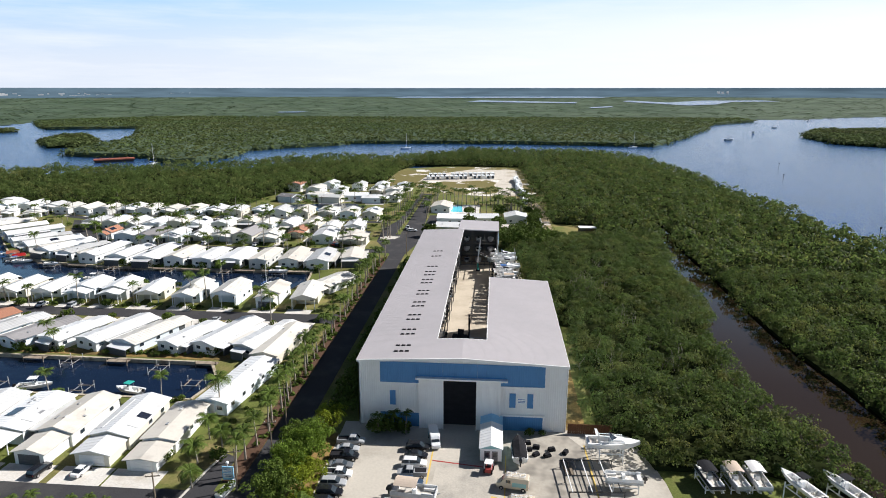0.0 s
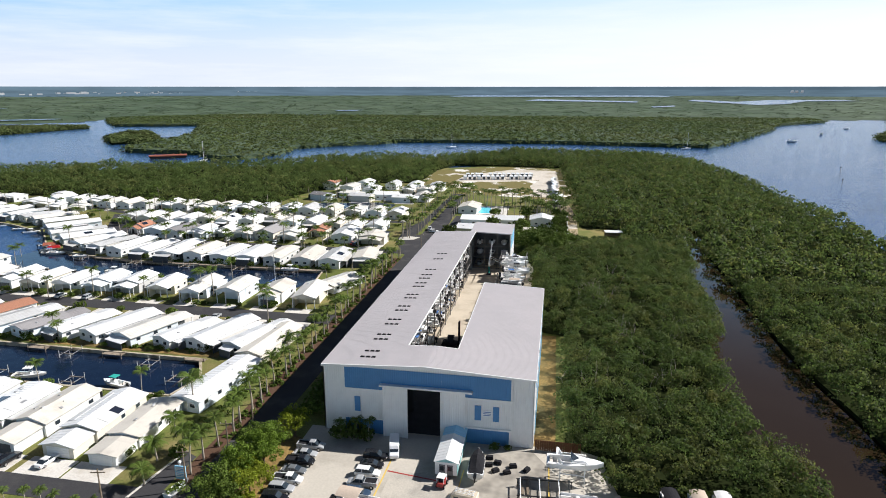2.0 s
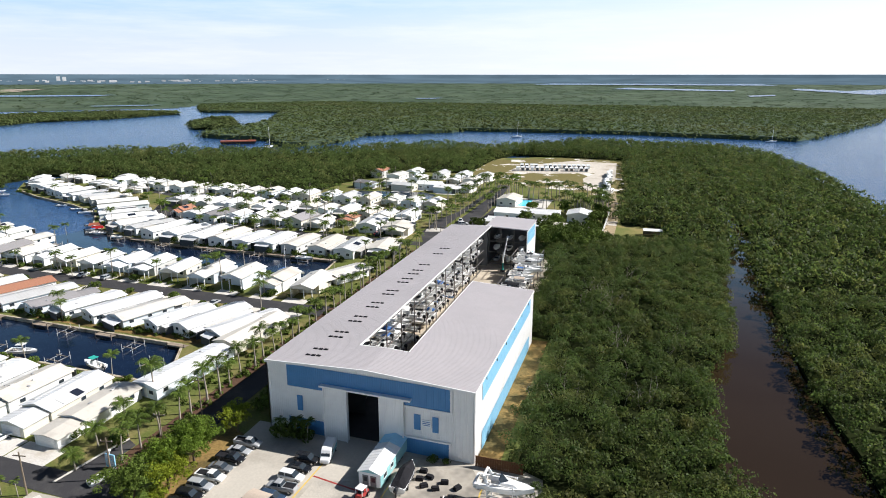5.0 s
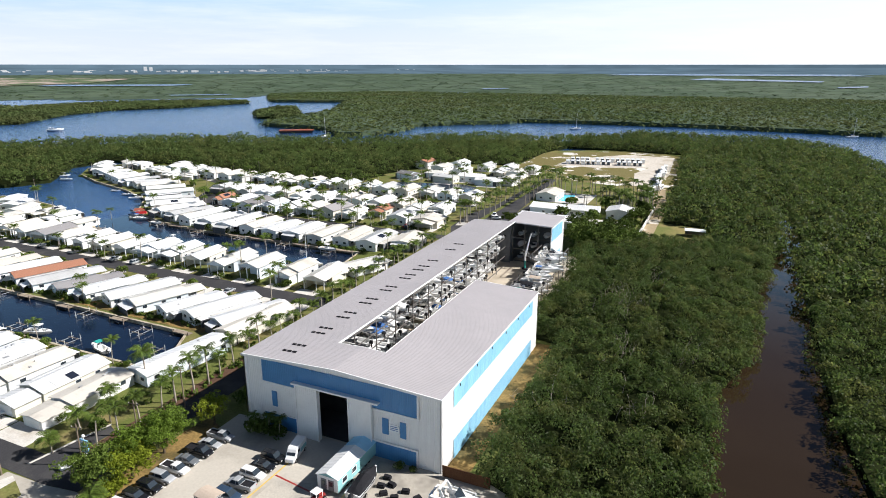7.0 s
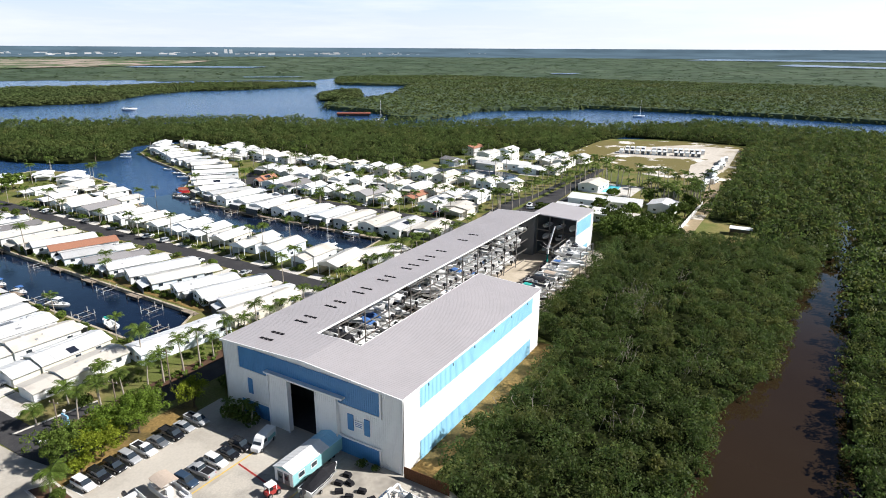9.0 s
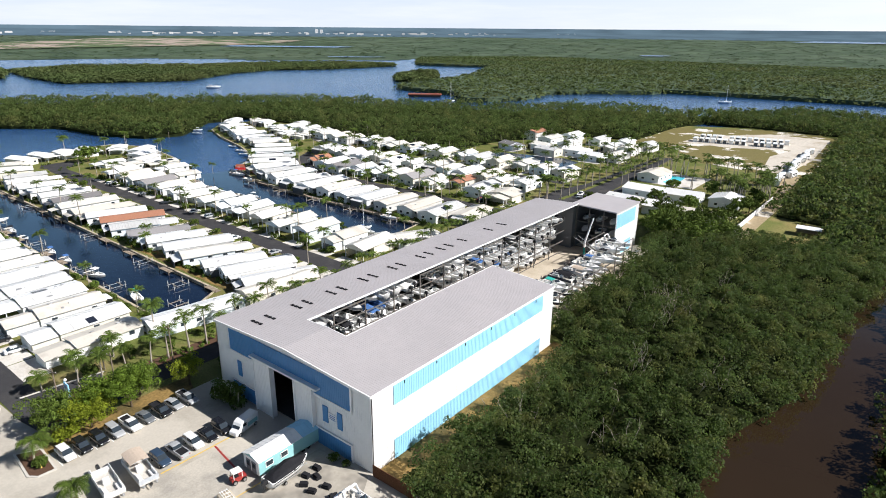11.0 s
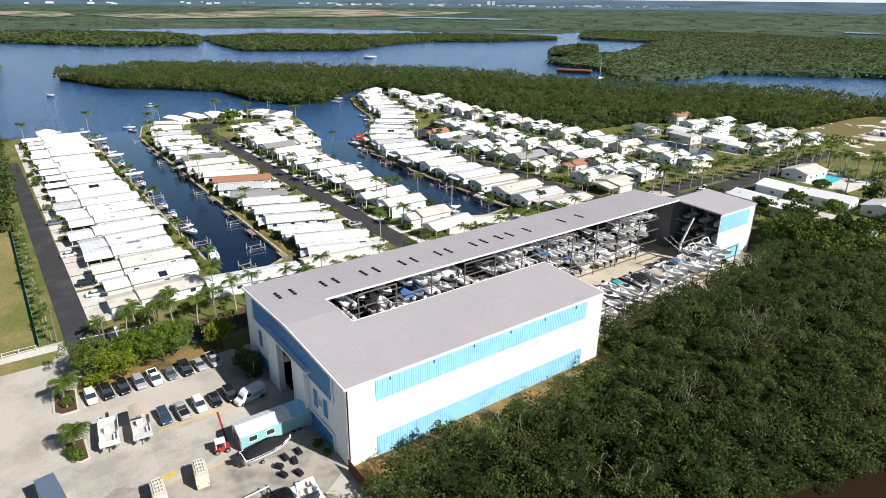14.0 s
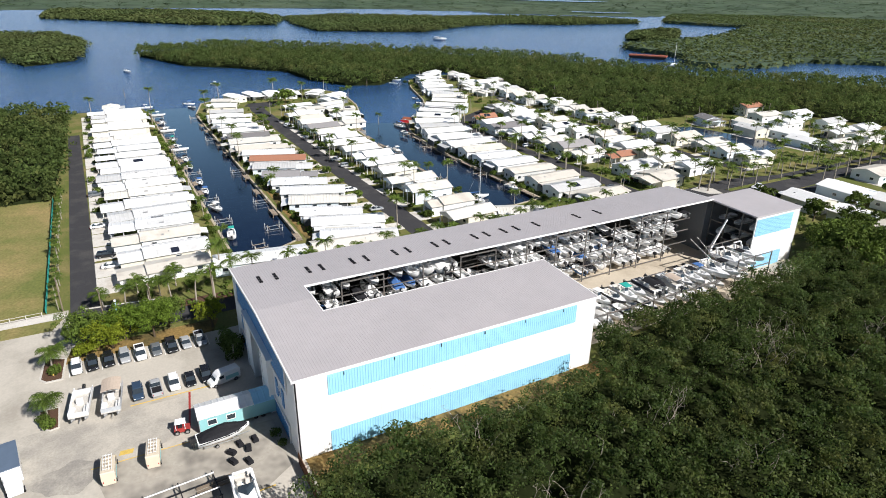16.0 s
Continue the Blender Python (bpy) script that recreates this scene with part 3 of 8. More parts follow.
slab("dry_field", [(-84, 470), (-52, 455), (-30, 425), (0, 418), (20, 405), (32, 420), (26, 480), (22, 572), (-30, 582), (-85, 545)], 0.05, M_FIELD, "dry straw field with bare white sand", "field")
slab("sand_yard", [(-58, 488), (-30, 484), (6, 500), (0, 470), (4, 440), (0, 425), (18, 420), (22, 470), (18, 560), (-20, 562), (-55, 520)], 0.07, M_SAND, "bare white sand track round the storage yard", "ground")
slab("sand_track", [(27, 290), (31, 290), (31, 360), (25, 420), (18, 420), (24, 370)], 0.06, M_TRACK, "sandy track beside the white wall", "track")
slab("green_clearing", [(26.5, 293), (46, 293), (52, 326), (32, 330)], 0.05, M_LAWN, "small sunlit clearing of short grass", "lawn")
slab("office_yard", [(-36, 286), (24, 286), (24, 352), (-36, 352)], 0.04, M_GRASS, "patchy lawn round the offices and clubhouse", "lawn")
slab("office_parking", [(-35.5, 288), (-30, 288), (-29, 350), (-35.5, 350)], 0.055, M_ASPHALT, "asphalt parking strip beside the offices", "pavement")
slab("office_path", [(-29, 317.5), (21, 317.5), (21, 321.5), (-29, 321.5)], 0.06, M_DRIVE, "pale path between the offices", "pavement")
slab("worn_lane", [(-8.5, 56), (5.5, 56), (4.8, 96), (0.5, 110), (-8.8, 107), (-9.5, 84)], 0.056, M_LANE, "worn grey asphalt lane across the yard", "pavement")
slab("dirty_yard", [(4.0, 92), (22.0, 96), (24.5, 108), (17.0, 119.6), (5.0, 119.6)], 0.057, M_DIRTY, "oil-stained grey concrete beside the boat stands", "pavement")
slab("asphalt_patch", [(4.5 + (3.6 + 0.5 * math.sin(3 * a) + 0.25 * math.sin(7 * a)) * math.cos(a), 88.8 + (4.2 + 0.5 * math.sin(3 * a + 1) + 0.25 * math.sin(7 * a)) * math.sin(a)) for a in [k * math.tau / 40 for k in range(40)]], 0.0605, M_PATCH, "dark worn asphalt patch in the yard", "pavement")
slab("pool_deck", [(-33, 356), (-8, 356), (-8, 384), (-33, 384)], 0.08, M_DRIVE, "pale pool deck", "pavement")
slab("swimming_pool", [(-28.5, 361), (-17.5, 361), (-19, 380), (-30, 378)], 0.10, M_POOL, "bright turquoise swimming pool", "pool")

# --- mangroves ---
def canopy(name, poly, spacing, height, radius, leaves, leaf, seed, label, mat=M_LEAF_MANGROVE, holes=(), jitter=0.5, under=0.62, wobble=0.25, low=-0.25, floor=None, blobs=0):
    rng = np.random.default_rng(seed)
    xs, ys = np.array(poly, float).T
    gx, gy = np.meshgrid(np.arange(xs.min(), xs.max(), spacing), np.arange(ys.min(), ys.max(), spacing))
    gx = gx + (np.arange(gx.shape[0]) % 2)[:, None] * spacing * 0.5
    x = gx.ravel() + rng.uniform(-jitter, jitter, gx.size) * spacing
    y = gy.ravel() + rng.uniform(-jitter, jitter, gx.size) * spacing
    keep = inside(poly, x, y)
    for h in holes:
        keep &= ~inside(h, x, y)
    x, y = x[keep], y[keep]
    ex, ey = [], []
    for (x0, y0), (x1, y1) in zip(poly, poly[1:] + poly[:1]):
        n = max(1, int(math.hypot(x1 - x0, y1 - y0) / (spacing * 0.8)))
        s = (np.arange(n) + rng.uniform(0, 1, n)) / n
        ex.append(x0 + (x1 - x0) * s + rng.uniform(-0.5, 0.5, n) * radius)
        ey.append(y0 + (y1 - y0) * s + rng.uniform(-0.5, 0.5, n) * radius)
    ex, ey = np.concatenate(ex), np.concatenate(ey)
    inner = len(x)
    x, y = np.concatenate([x, ex]), np.concatenate([y, ey])
    r = radius * rng.uniform(0.55, 1.5, len(x))
    broad = np.array([noise.noise(Vector((a * 0.035, b * 0.035, seed))) for a, b in zip(x, y)])
    z = height * (0.72 + wobble * broad + rng.uniform(-0.28, 0.28, len(x)) * (1.0 if blobs else 0.55))
    z[inner:] *= rng.uniform(0.35, 0.8, len(x) - inner)
    co = clump_leaves(x, y, z - r * 0.35, r, blobs, leaves, leaf, rng, flat=1.0) if blobs else crown_leaves(x, y, z - r * 0.35, r, leaves, leaf, rng, flat=0.6, low=low, up=0.9)
    me = quads(name, co)
    ob = part(name, me, mat)
    tagged(ob, label, "mangrove wood", "", "stuff")
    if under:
        # plain slab below the crowns; its colour paints the shade in their gaps
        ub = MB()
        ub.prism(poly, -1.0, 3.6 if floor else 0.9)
        u = part(name + "_interior", ub, floor or M_CANOPY_SHADE)
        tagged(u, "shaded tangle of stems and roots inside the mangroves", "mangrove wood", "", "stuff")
    return ob


MANGROVE_NEAR = [(32.5, 108.5), (37, 108.5), (53, 108.5), (60, 105), (68, 103), (65.5, 112), (63, 128), (58.5, 136), (60, 151), (59.5, 168), (66, 188), (68.3, 201), (68.5, 235), (71.5, 253), (75, 292), (56, 292), (26, 290), (8, 281), (5, 268), (14.0, 250), (14.6, 184), (24.5, 181), (25, 122), (30, 120)]
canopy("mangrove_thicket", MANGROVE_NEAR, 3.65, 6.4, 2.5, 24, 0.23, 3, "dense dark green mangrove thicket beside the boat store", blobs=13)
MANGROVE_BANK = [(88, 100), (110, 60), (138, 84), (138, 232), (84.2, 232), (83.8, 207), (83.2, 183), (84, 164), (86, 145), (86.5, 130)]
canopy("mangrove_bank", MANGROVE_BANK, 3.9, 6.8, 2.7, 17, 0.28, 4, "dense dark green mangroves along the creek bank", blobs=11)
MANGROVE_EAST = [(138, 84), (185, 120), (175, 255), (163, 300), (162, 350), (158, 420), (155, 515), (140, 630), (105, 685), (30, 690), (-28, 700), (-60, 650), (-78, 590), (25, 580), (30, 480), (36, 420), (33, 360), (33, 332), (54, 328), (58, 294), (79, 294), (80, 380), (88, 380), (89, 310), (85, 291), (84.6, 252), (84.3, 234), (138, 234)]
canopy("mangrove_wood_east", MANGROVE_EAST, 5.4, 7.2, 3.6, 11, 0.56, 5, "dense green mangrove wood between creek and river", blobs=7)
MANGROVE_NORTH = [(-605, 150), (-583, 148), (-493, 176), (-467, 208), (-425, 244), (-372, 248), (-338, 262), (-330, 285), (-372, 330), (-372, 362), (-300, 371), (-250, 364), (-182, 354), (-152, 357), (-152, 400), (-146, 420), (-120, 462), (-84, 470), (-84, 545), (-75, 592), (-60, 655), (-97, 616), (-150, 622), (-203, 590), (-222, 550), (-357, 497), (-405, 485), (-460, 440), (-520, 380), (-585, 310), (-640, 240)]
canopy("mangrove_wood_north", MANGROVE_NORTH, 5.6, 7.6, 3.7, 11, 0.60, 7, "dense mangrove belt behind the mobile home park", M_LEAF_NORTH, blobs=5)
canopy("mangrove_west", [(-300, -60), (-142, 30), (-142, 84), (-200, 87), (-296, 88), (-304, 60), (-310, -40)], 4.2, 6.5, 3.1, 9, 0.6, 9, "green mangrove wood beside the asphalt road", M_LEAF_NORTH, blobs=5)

ACROSS = [(-935, 1228), (-806, 1080), (-735, 1098), (-656, 1130), (-598, 1020), (-535, 900), (-503, 800), (-492, 720), (-482, 670), (-464, 650), (-429, 640), (-400, 641), (-375, 636), (-357, 634), (-337, 604), (-316, 592), (-297, 602), (-281, 640), (-283, 680), (-293, 715), (-260, 758), (-201, 803),
          (-200, 830), (-137, 836), (-78, 841), (17, 843), (198, 817), (245, 904), (301, 1019), (383, 1200), (426, 1316), (507, 1410), (570, 1470), (570, 1560), (-300, 1560), (-800, 1560), (-960, 1400), (-1000, 1311)]
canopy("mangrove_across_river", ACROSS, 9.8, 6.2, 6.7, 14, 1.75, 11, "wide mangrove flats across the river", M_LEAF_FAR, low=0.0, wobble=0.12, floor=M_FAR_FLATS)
canopy("mangrove_islet", [(-550, 737), (-611, 806), (-642, 890), (-600, 886), (-530, 802), (-508, 752)], 7.0, 8.0, 5.0, 26, 1.7, 12, "small mangrove islet", M_LEAF_FAR, low=0.0)
canopy("mangrove_strip", [(-974, 415), (-830, 405), (-790, 485), (-762, 539), (-850, 665), (-878, 763), (-826, 858), (-822, 965), (-814, 1020), (-850, 1040), (-960, 1000), (-1040, 880), (-1060, 735), (-1110, 655), (-1180, 560), (-1130, 440)], 8.0, 7.0, 5.5, 20, 1.55, 13, "long mangrove island in the bay", M_LEAF_FAR, low=0.0)
canopy("mangrove_island_west", [(-977, 376), (-1009, 268), (-1150, 150), (-1250, 50), (-1500, 60), (-1400, 300), (-1250, 420), (-1132, 434)], 10.0, 7.5, 6.5, 24, 2.4, 14, "low mangrove island in the bay", M_LEAF_FAR, low=0.0)
canopy("mangrove_island_near", [(-709, 105), (-840, 77), (-860, 18), (-900, -60), (-700, -60), (-632, 34), (-539, 57), (-568, 94)], 7.0, 7.5, 5.0, 34, 1.15, 15, "low mangrove island with a ragged edge", M_LEAF_FAR, low=0.0)
canopy("mangrove_island_east", [(467, 1005), (532, 1117), (800, 1160), (900, 900), (483, 829), (448, 877)], 9.0, 7.5, 6.0, 24, 2.2, 16, "mangrove island in the wide river", M_LEAF_FAR, low=0.0)


def far_flats(name, az0, az1, r0, r1, seed, label, shore=None, ponds=()):
    """Mangrove flats out to the horizon: clumps that grow with distance, on a dark green sheet."""
    rng = np.random.default_rng(seed)
    radii = np.geomspace(r0, r1, 110)
    az = np.radians(np.linspace(az0, az1, 280))
    vs = [(CENTRE[0] + r * math.sin(a), CENTRE[1] + r * math.cos(a), -0.4) for r in radii for a in az]
    k = len(az)
    cen = lambda j, i: ((radii[j] + radii[j + 1]) / 2 * math.sin((az[i] + az[i + 1]) / 2) + CENTRE[0], (radii[j] + radii[j + 1]) / 2 * math.cos((az[i] + az[i + 1]) / 2) + CENTRE[1])
    cells = [(j, i) for j in range(len(radii) - 1) for i in range(k - 1)]
    cx, cy = np.array([cen(j, i) for j, i in cells]).T
    ok = np.ones(len(cells), bool) if shore is None else inside(shore, cx, cy)
    fs = [(j * k + i, (j + 1) * k + i, (j + 1) * k + i + 1, j * k + i + 1) for (j, i), o in zip(cells, ok) if o]
    mb = MB()
    mb.add([tuple(p) for p in settle(vs)], fs)
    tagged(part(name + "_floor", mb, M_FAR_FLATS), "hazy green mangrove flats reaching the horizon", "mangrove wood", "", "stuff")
    n = 11000
    r = np.exp(rng.uniform(np.log(r0), np.log(r1 * 0.8), n))
    a = np.radians(rng.uniform(az0, az1, n))
    x, y = CENTRE[0] + r * np.sin(a), CENTRE[1] + r * np.cos(a)
    keep = np.ones(n, bool) if shore is None else inside(shore, x, y)
    for p in ponds:
        keep &= ~inside(p, x, y)
    x, y, r = x[keep], y[keep], r[keep]
    w = r * 0.0055
    co = crown_leaves(x, y, 3.0 + 0 * x, w, 9, 1.0, rng, flat=0.0, low=0.0)
    z = 0.6 + rng.uniform(0, 3.0, len(co))[:, None]
    mid = co.mean(1)
    size = np.repeat(w * 0.42, 9)
    co = mid[:, None, :] + (co - mid[:, None, :]) * size[:, None, None]
    co[:, :, 2] = co[:, :, 2] * 0.0 + z + rng.uniform(-0.7, 0.7, (len(co), 4))
    co = settle(co.reshape(-1, 3)).reshape(-1, 4, 3)
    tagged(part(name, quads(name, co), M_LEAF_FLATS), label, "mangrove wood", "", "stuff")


FAR_SHORE = [(-1600, -200), (-1620, 300), (-1520, 640), (-1428, 832), (-1328, 945), (-1200, 960), (-1060, 1110), (-985, 1220), (-1030, 1330), (-960, 1450), (-800, 1545), (-300, 1545), (550, 1545), (720, 1600), (1031, 1792), (1800, 2500), (3000, 3600), (6000, 6500), (12000, 12500), (30000, 30000), (-20000, 40000), (-40000, 20000), (-40000, -4000), (-6000, -3000)]
PONDS = [[(-650, 1500), (-560, 1570), (-610, 1640), (-700, 1580)], [(-660, 1880), (-600, 1900), (-600, 1990), (-680, 1950)],
         [(-180, 3600), (380, 3250), (420, 3500), (-120, 4100)], [(350, 2420), (450, 2560), (470, 2700), (360, 2560)],
         [(700, 3700), (820, 2850), (1000, 3050), (1300, 3700), (1600, 3800), (1650, 4200), (1250, 4100), (900, 3500), (800, 4100)],
         [(3000, 5800), (3900, 6300), (4300, 7600), (3300, 7600)], [(-900, 5200), (900, 5300), (900, 6400), (-900, 6100)], [(1500, 6500), (3000, 7600), (2800, 9500), (1500, 8500)],
         [(-1180, 1160), (-1090, 1250), (-1100, 1290), (-1210, 1190)], [(3200, 9000), (6000, 11000), (6400, 14000), (3400, 12000)], [(-2200, 1500), (-1800, 1750), (-1850, 1900), (-2300, 1650)]]
far_flats("far_mangrove_flats", -102, 34, 1250, 34000, 21, "mangrove flats fading to the horizon", FAR_SHORE, PONDS)
for i, p in enumerate(PONDS):
    mb = MB()
    mb.add([tuple(q) for q in settle([(x, y, 2.2) for x, y in p])], [tuple(range(len(p)))])
    setting("far_lagoon", mb, M_WATER, "pale lagoon far off among the mangroves", "water")

# ---- the dry boat store ----
store = thing("boat_store", "large white and blue metal boat storage building with a grey roof", "building")
XL, XR, YF, YR, YB, XCL, XCR, YC = -26.8, 17.2, 120.4, 179.1, 245.0, -10.8, 0.2, 131.1
RIDGE = -4.8


def roof_z(x):
    return 15.0 + (1.05 * (1 - abs(x - RIDGE) / (22.0 if x > RIDGE else 22.0)))


def roof_sheet(x0, x1, y0, y1):
    xs = [x0] + ([RIDGE] if x0 < RIDGE < x1 else []) + [x1]
    return corrugated([(x, roof_z(x)) for x in xs], y0, y1, 0.5, 0.022, 0.35)


part("front_roof", roof_sheet(XL, XR, YF, YC), M_ROOF_BIG, store)
part("east_roof", roof_sheet(XCR, XR, YC, YR), M_ROOF_BIG, store)
part("west_roof", roof_sheet(XL, XCL, YC, YB), M_ROOF_BIG, store)


def ribbed(axis, at, u0, u1, z0, z1, out, step=0.45, depth=0.045, thick=0.25, top=None):
    """Corrugated upright siding in the plane x = at or y = at, with ribs towards out."""
    mb = MB()
    n = max(2, int((u1 - u0) / step))
    us = []
    for i in range(n + 1):
        u = u0 + (u1 - u0) * i / n
        us += [(u, 0.0)]
        if i < n:
            w = (u1 - u0) / n
            us += [(u + w * 0.6, 0.0), (u + w * 0.68, depth), (u + w * 0.92, depth)]
    place = (lambda u, d, z: (at + out * d, u, z)) if axis == "x" else (lambda u, d, z: (u, at + out * d, z))
    tz = top if top else (lambda u: z1)
    vs = [place(u, d, z0) for u, d in us] + [place(u, d, tz(u)) for u, d in us] + [place(us[0][0], -thick, z0), place(us[-1][0], -thick, z0), place(us[-1][0], -thick, tz(us[-1][0])), place(us[0][0], -thick, tz(us[0][0]))]
    k = len(us)
    flip = (axis == "x") == (out > 0)
    fs = [(i, i + 1, k + i + 1, k + i) for i in range(k - 1)] + [(2 * k, 2 * k + 3, 2 * k + 2, 2 * k + 1), (2 * k, 0, k, 2 * k + 3), (k - 1, 2 * k + 1, 2 * k + 2, 2 * k - 1)]
    mb.add(vs, fs if flip else [f[::-1] for f in fs])
    return mb


Y0 = YF + 0.35
under = lambda u: roof_z(u) - 0.36
# front wall round the tall door
DX0, DX1, DZ = -8.7, -1.5, 11.2
part("front_wall", ribbed("y", Y0, XL + 0.15, DX0, 0, 0, -1, top=under), M_WALL_W, store)
part("front_wall", ribbed("y", Y0, DX1, XR - 0.15, 0, 0, -1, top=under), M_WALL_W, store)
part("front_wall", ribbed("y", Y0, DX0, DX1, DZ, 0, -1, top=under), M_WALL_W, store)
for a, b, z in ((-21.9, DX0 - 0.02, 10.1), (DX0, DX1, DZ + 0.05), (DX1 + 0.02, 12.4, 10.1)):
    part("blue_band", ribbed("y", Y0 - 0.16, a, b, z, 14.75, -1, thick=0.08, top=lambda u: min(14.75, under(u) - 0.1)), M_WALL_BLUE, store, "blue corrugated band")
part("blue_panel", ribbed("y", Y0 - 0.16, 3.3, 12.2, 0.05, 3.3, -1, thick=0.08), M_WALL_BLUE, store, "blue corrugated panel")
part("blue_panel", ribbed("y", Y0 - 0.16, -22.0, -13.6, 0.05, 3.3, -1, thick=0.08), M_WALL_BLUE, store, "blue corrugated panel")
# projecting bays beside the door
for a, b in ((-13.5, DX0), (DX1, 3.2)):
    part("door_bay", ribbed("y", Y0 - 0.75, a, b, 0, 11.25, -1, thick=0.7), M_WALL_W, store)


def trims(*boxes):
    for b in boxes:
        mb = MB()
        mb.box(*b)
        part("trim", mb, M_TRIM, store)


yt = Y0 - 0.32
trims((-22.25, yt, 9.72, -13.5, yt + 0.2, 10.1), (3.2, yt, 9.72, 12.75, yt + 0.2, 10.1), (-22.25, yt, 10.1, -21.9, yt + 0.2, 14.6), (12.4, yt, 10.1, 12.75, yt + 0.2, 14.6),
      (3.2, yt, 3.3, 12.55, yt + 0.2, 3.65), (12.2, yt, 0.0, 12.55, yt + 0.2, 3.3), (-22.0, yt, 3.3, -13.6, yt + 0.2, 3.5),
      (-14.3, Y0 - 1.15, 11.3, 4.8, Y0 - 0.1, 11.65), (DX0 - 0.05, Y0 - 0.98, 0, DX0 + 0.2, Y0 - 0.78, 11.3), (DX1 - 0.2, Y0 - 0.98, 0, DX1 + 0.05, Y0 - 0.78, 11.3),
      (-13.65, Y0 - 0.98, 0, -13.4, Y0 - 0.78, 11.3), (3.1, Y0 - 0.98, 0, 3.35, Y0 - 0.78, 11.3),
      (XL - 0.05, YF - 0.06, 14.6, XL + 0.3, YB, 14.98), (XR - 0.25, YF - 0.06, 14.6, XR + 0.08, YR, 14.98))
fas = MB()
for a, b in ((XL, RIDGE), (RIDGE, XR)):
    za, zb = roof_z(a), roof_z(b)
    fas.add([(a, YF - 0.1, za - 0.45), (b, YF - 0.1, zb - 0.45), (b, YF - 0.1, zb + 0.04), (a, YF - 0.1, za + 0.04), (a, YF + 0.12, za - 0.45), (b, YF + 0.12, zb - 0.45), (b, YF + 0.12, zb + 0.04), (a, YF + 0.12, za + 0.04)],
            [(0, 1, 2, 3), (3, 2, 6, 7), (1, 0, 4, 5), (0, 3, 7, 4), (2, 1, 5, 6)])
part("fascia", fas, M_TRIM, store)
for x, y0, y1 in ((XCL, YC, YB), (XCR, YC, YR)):
    edge = MB()
    edge.box(x - 0.07, y0, roof_z(x) - 0.34, x + 0.07, y1, roof_z(x) + 0.05)
    part("roof_edge", edge, M_TRIM, store)
for x0, x1, y in ((XCL, XCR, YC), (XCR, XR, YR), (XL, XCL, YB)):
    steps = [x0] + ([RIDGE] if x0 < RIDGE < x1 else []) + [x1]
    for a, b in zip(steps, steps[1:]):
        edge = MB()
        edge.add([(a, y - 0.1, roof_z(a) - 0.4), (b, y - 0.1, roof_z(b) - 0.4), (b, y - 0.1, roof_z(b) + 0.05), (a, y - 0.1, roof_z(a) + 0.05), (a, y + 0.1, roof_z(a) - 0.4), (b, y + 0.1, roof_z(b) - 0.4), (b, y + 0.1, roof_z(b) + 0.05), (a, y + 0.1, roof_z(a) + 0.05)],
                 [(0, 1, 2, 3), (3, 2, 6, 7), (5, 4, 7, 6), (1, 0, 4, 5), (0, 3, 7, 4), (2, 1, 5, 6)])
        part("roof_edge", edge, M_TRIM, store)

# east side: white with two blue bands
part("east_wall", ribbed("x", XR - 0.15, Y0, YR - 0.1, 0, 14.62, 1), M_WALL_W, store)
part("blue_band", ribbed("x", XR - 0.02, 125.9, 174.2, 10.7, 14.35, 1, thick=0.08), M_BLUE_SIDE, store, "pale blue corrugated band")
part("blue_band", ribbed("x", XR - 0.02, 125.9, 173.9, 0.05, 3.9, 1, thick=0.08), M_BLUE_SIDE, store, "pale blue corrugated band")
for y in (128.5, 137.0, 145.5, 154.0, 162.5, 171.0):
    mb = MB()
    mb.box(XR - 0.05, y - 0.05, 13.75, XR + 0.14, y + 0.05, 14.3)
    part("downspout", mb, M_ENGINE, store)
part("north_wall", ribbed("y", YR - 0.15, XCR, XR - 0.2, 0, 14.9, 1, top=under), M_WALL_W, store)
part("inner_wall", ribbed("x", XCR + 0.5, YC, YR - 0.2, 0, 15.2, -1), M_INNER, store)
# added near-black panels that make the doorway read as deep shade
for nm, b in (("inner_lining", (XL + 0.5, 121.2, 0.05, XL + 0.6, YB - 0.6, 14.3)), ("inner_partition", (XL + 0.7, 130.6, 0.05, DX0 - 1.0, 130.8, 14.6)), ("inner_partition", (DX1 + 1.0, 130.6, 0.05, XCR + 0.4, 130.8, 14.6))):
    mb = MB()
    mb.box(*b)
    part(nm, mb, M_STORE_SHADE, store)
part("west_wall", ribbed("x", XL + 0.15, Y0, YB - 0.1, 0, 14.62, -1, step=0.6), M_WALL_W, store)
# dark on both faces, so the wing's shaded end is painted in
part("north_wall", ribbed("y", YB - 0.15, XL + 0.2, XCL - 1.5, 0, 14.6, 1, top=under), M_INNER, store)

# shutters, window and sign on the front
for x0, x1, z0, z1, m, nm in ((5.2, 6.5, 5.3, 8.5, M_WALL_BLUE, "shutter"), (8.9, 10.1, 5.3, 8.5, M_WALL_BLUE, "shutter"), (6.7, 8.7, 6.2, 7.6, M_GEL, "sign_board"), (-19.9, -18.7, 4.9, 8.2, M_WALL_BLUE, "shutter")):
    mb = MB()
    mb.box(x0, Y0 - 0.2, z0, x1, Y0 - 0.07, z1)
    part(nm, mb, m, store)
mb = MB()
for z in (6.55, 6.9, 7.25):
    mb.box(6.95, Y0 - 0.24, z - 0.06, 8.45, Y0 - 0.205, z + 0.06)
part("sign_lines", mb, M_COVER_B, store)
mb = MB()
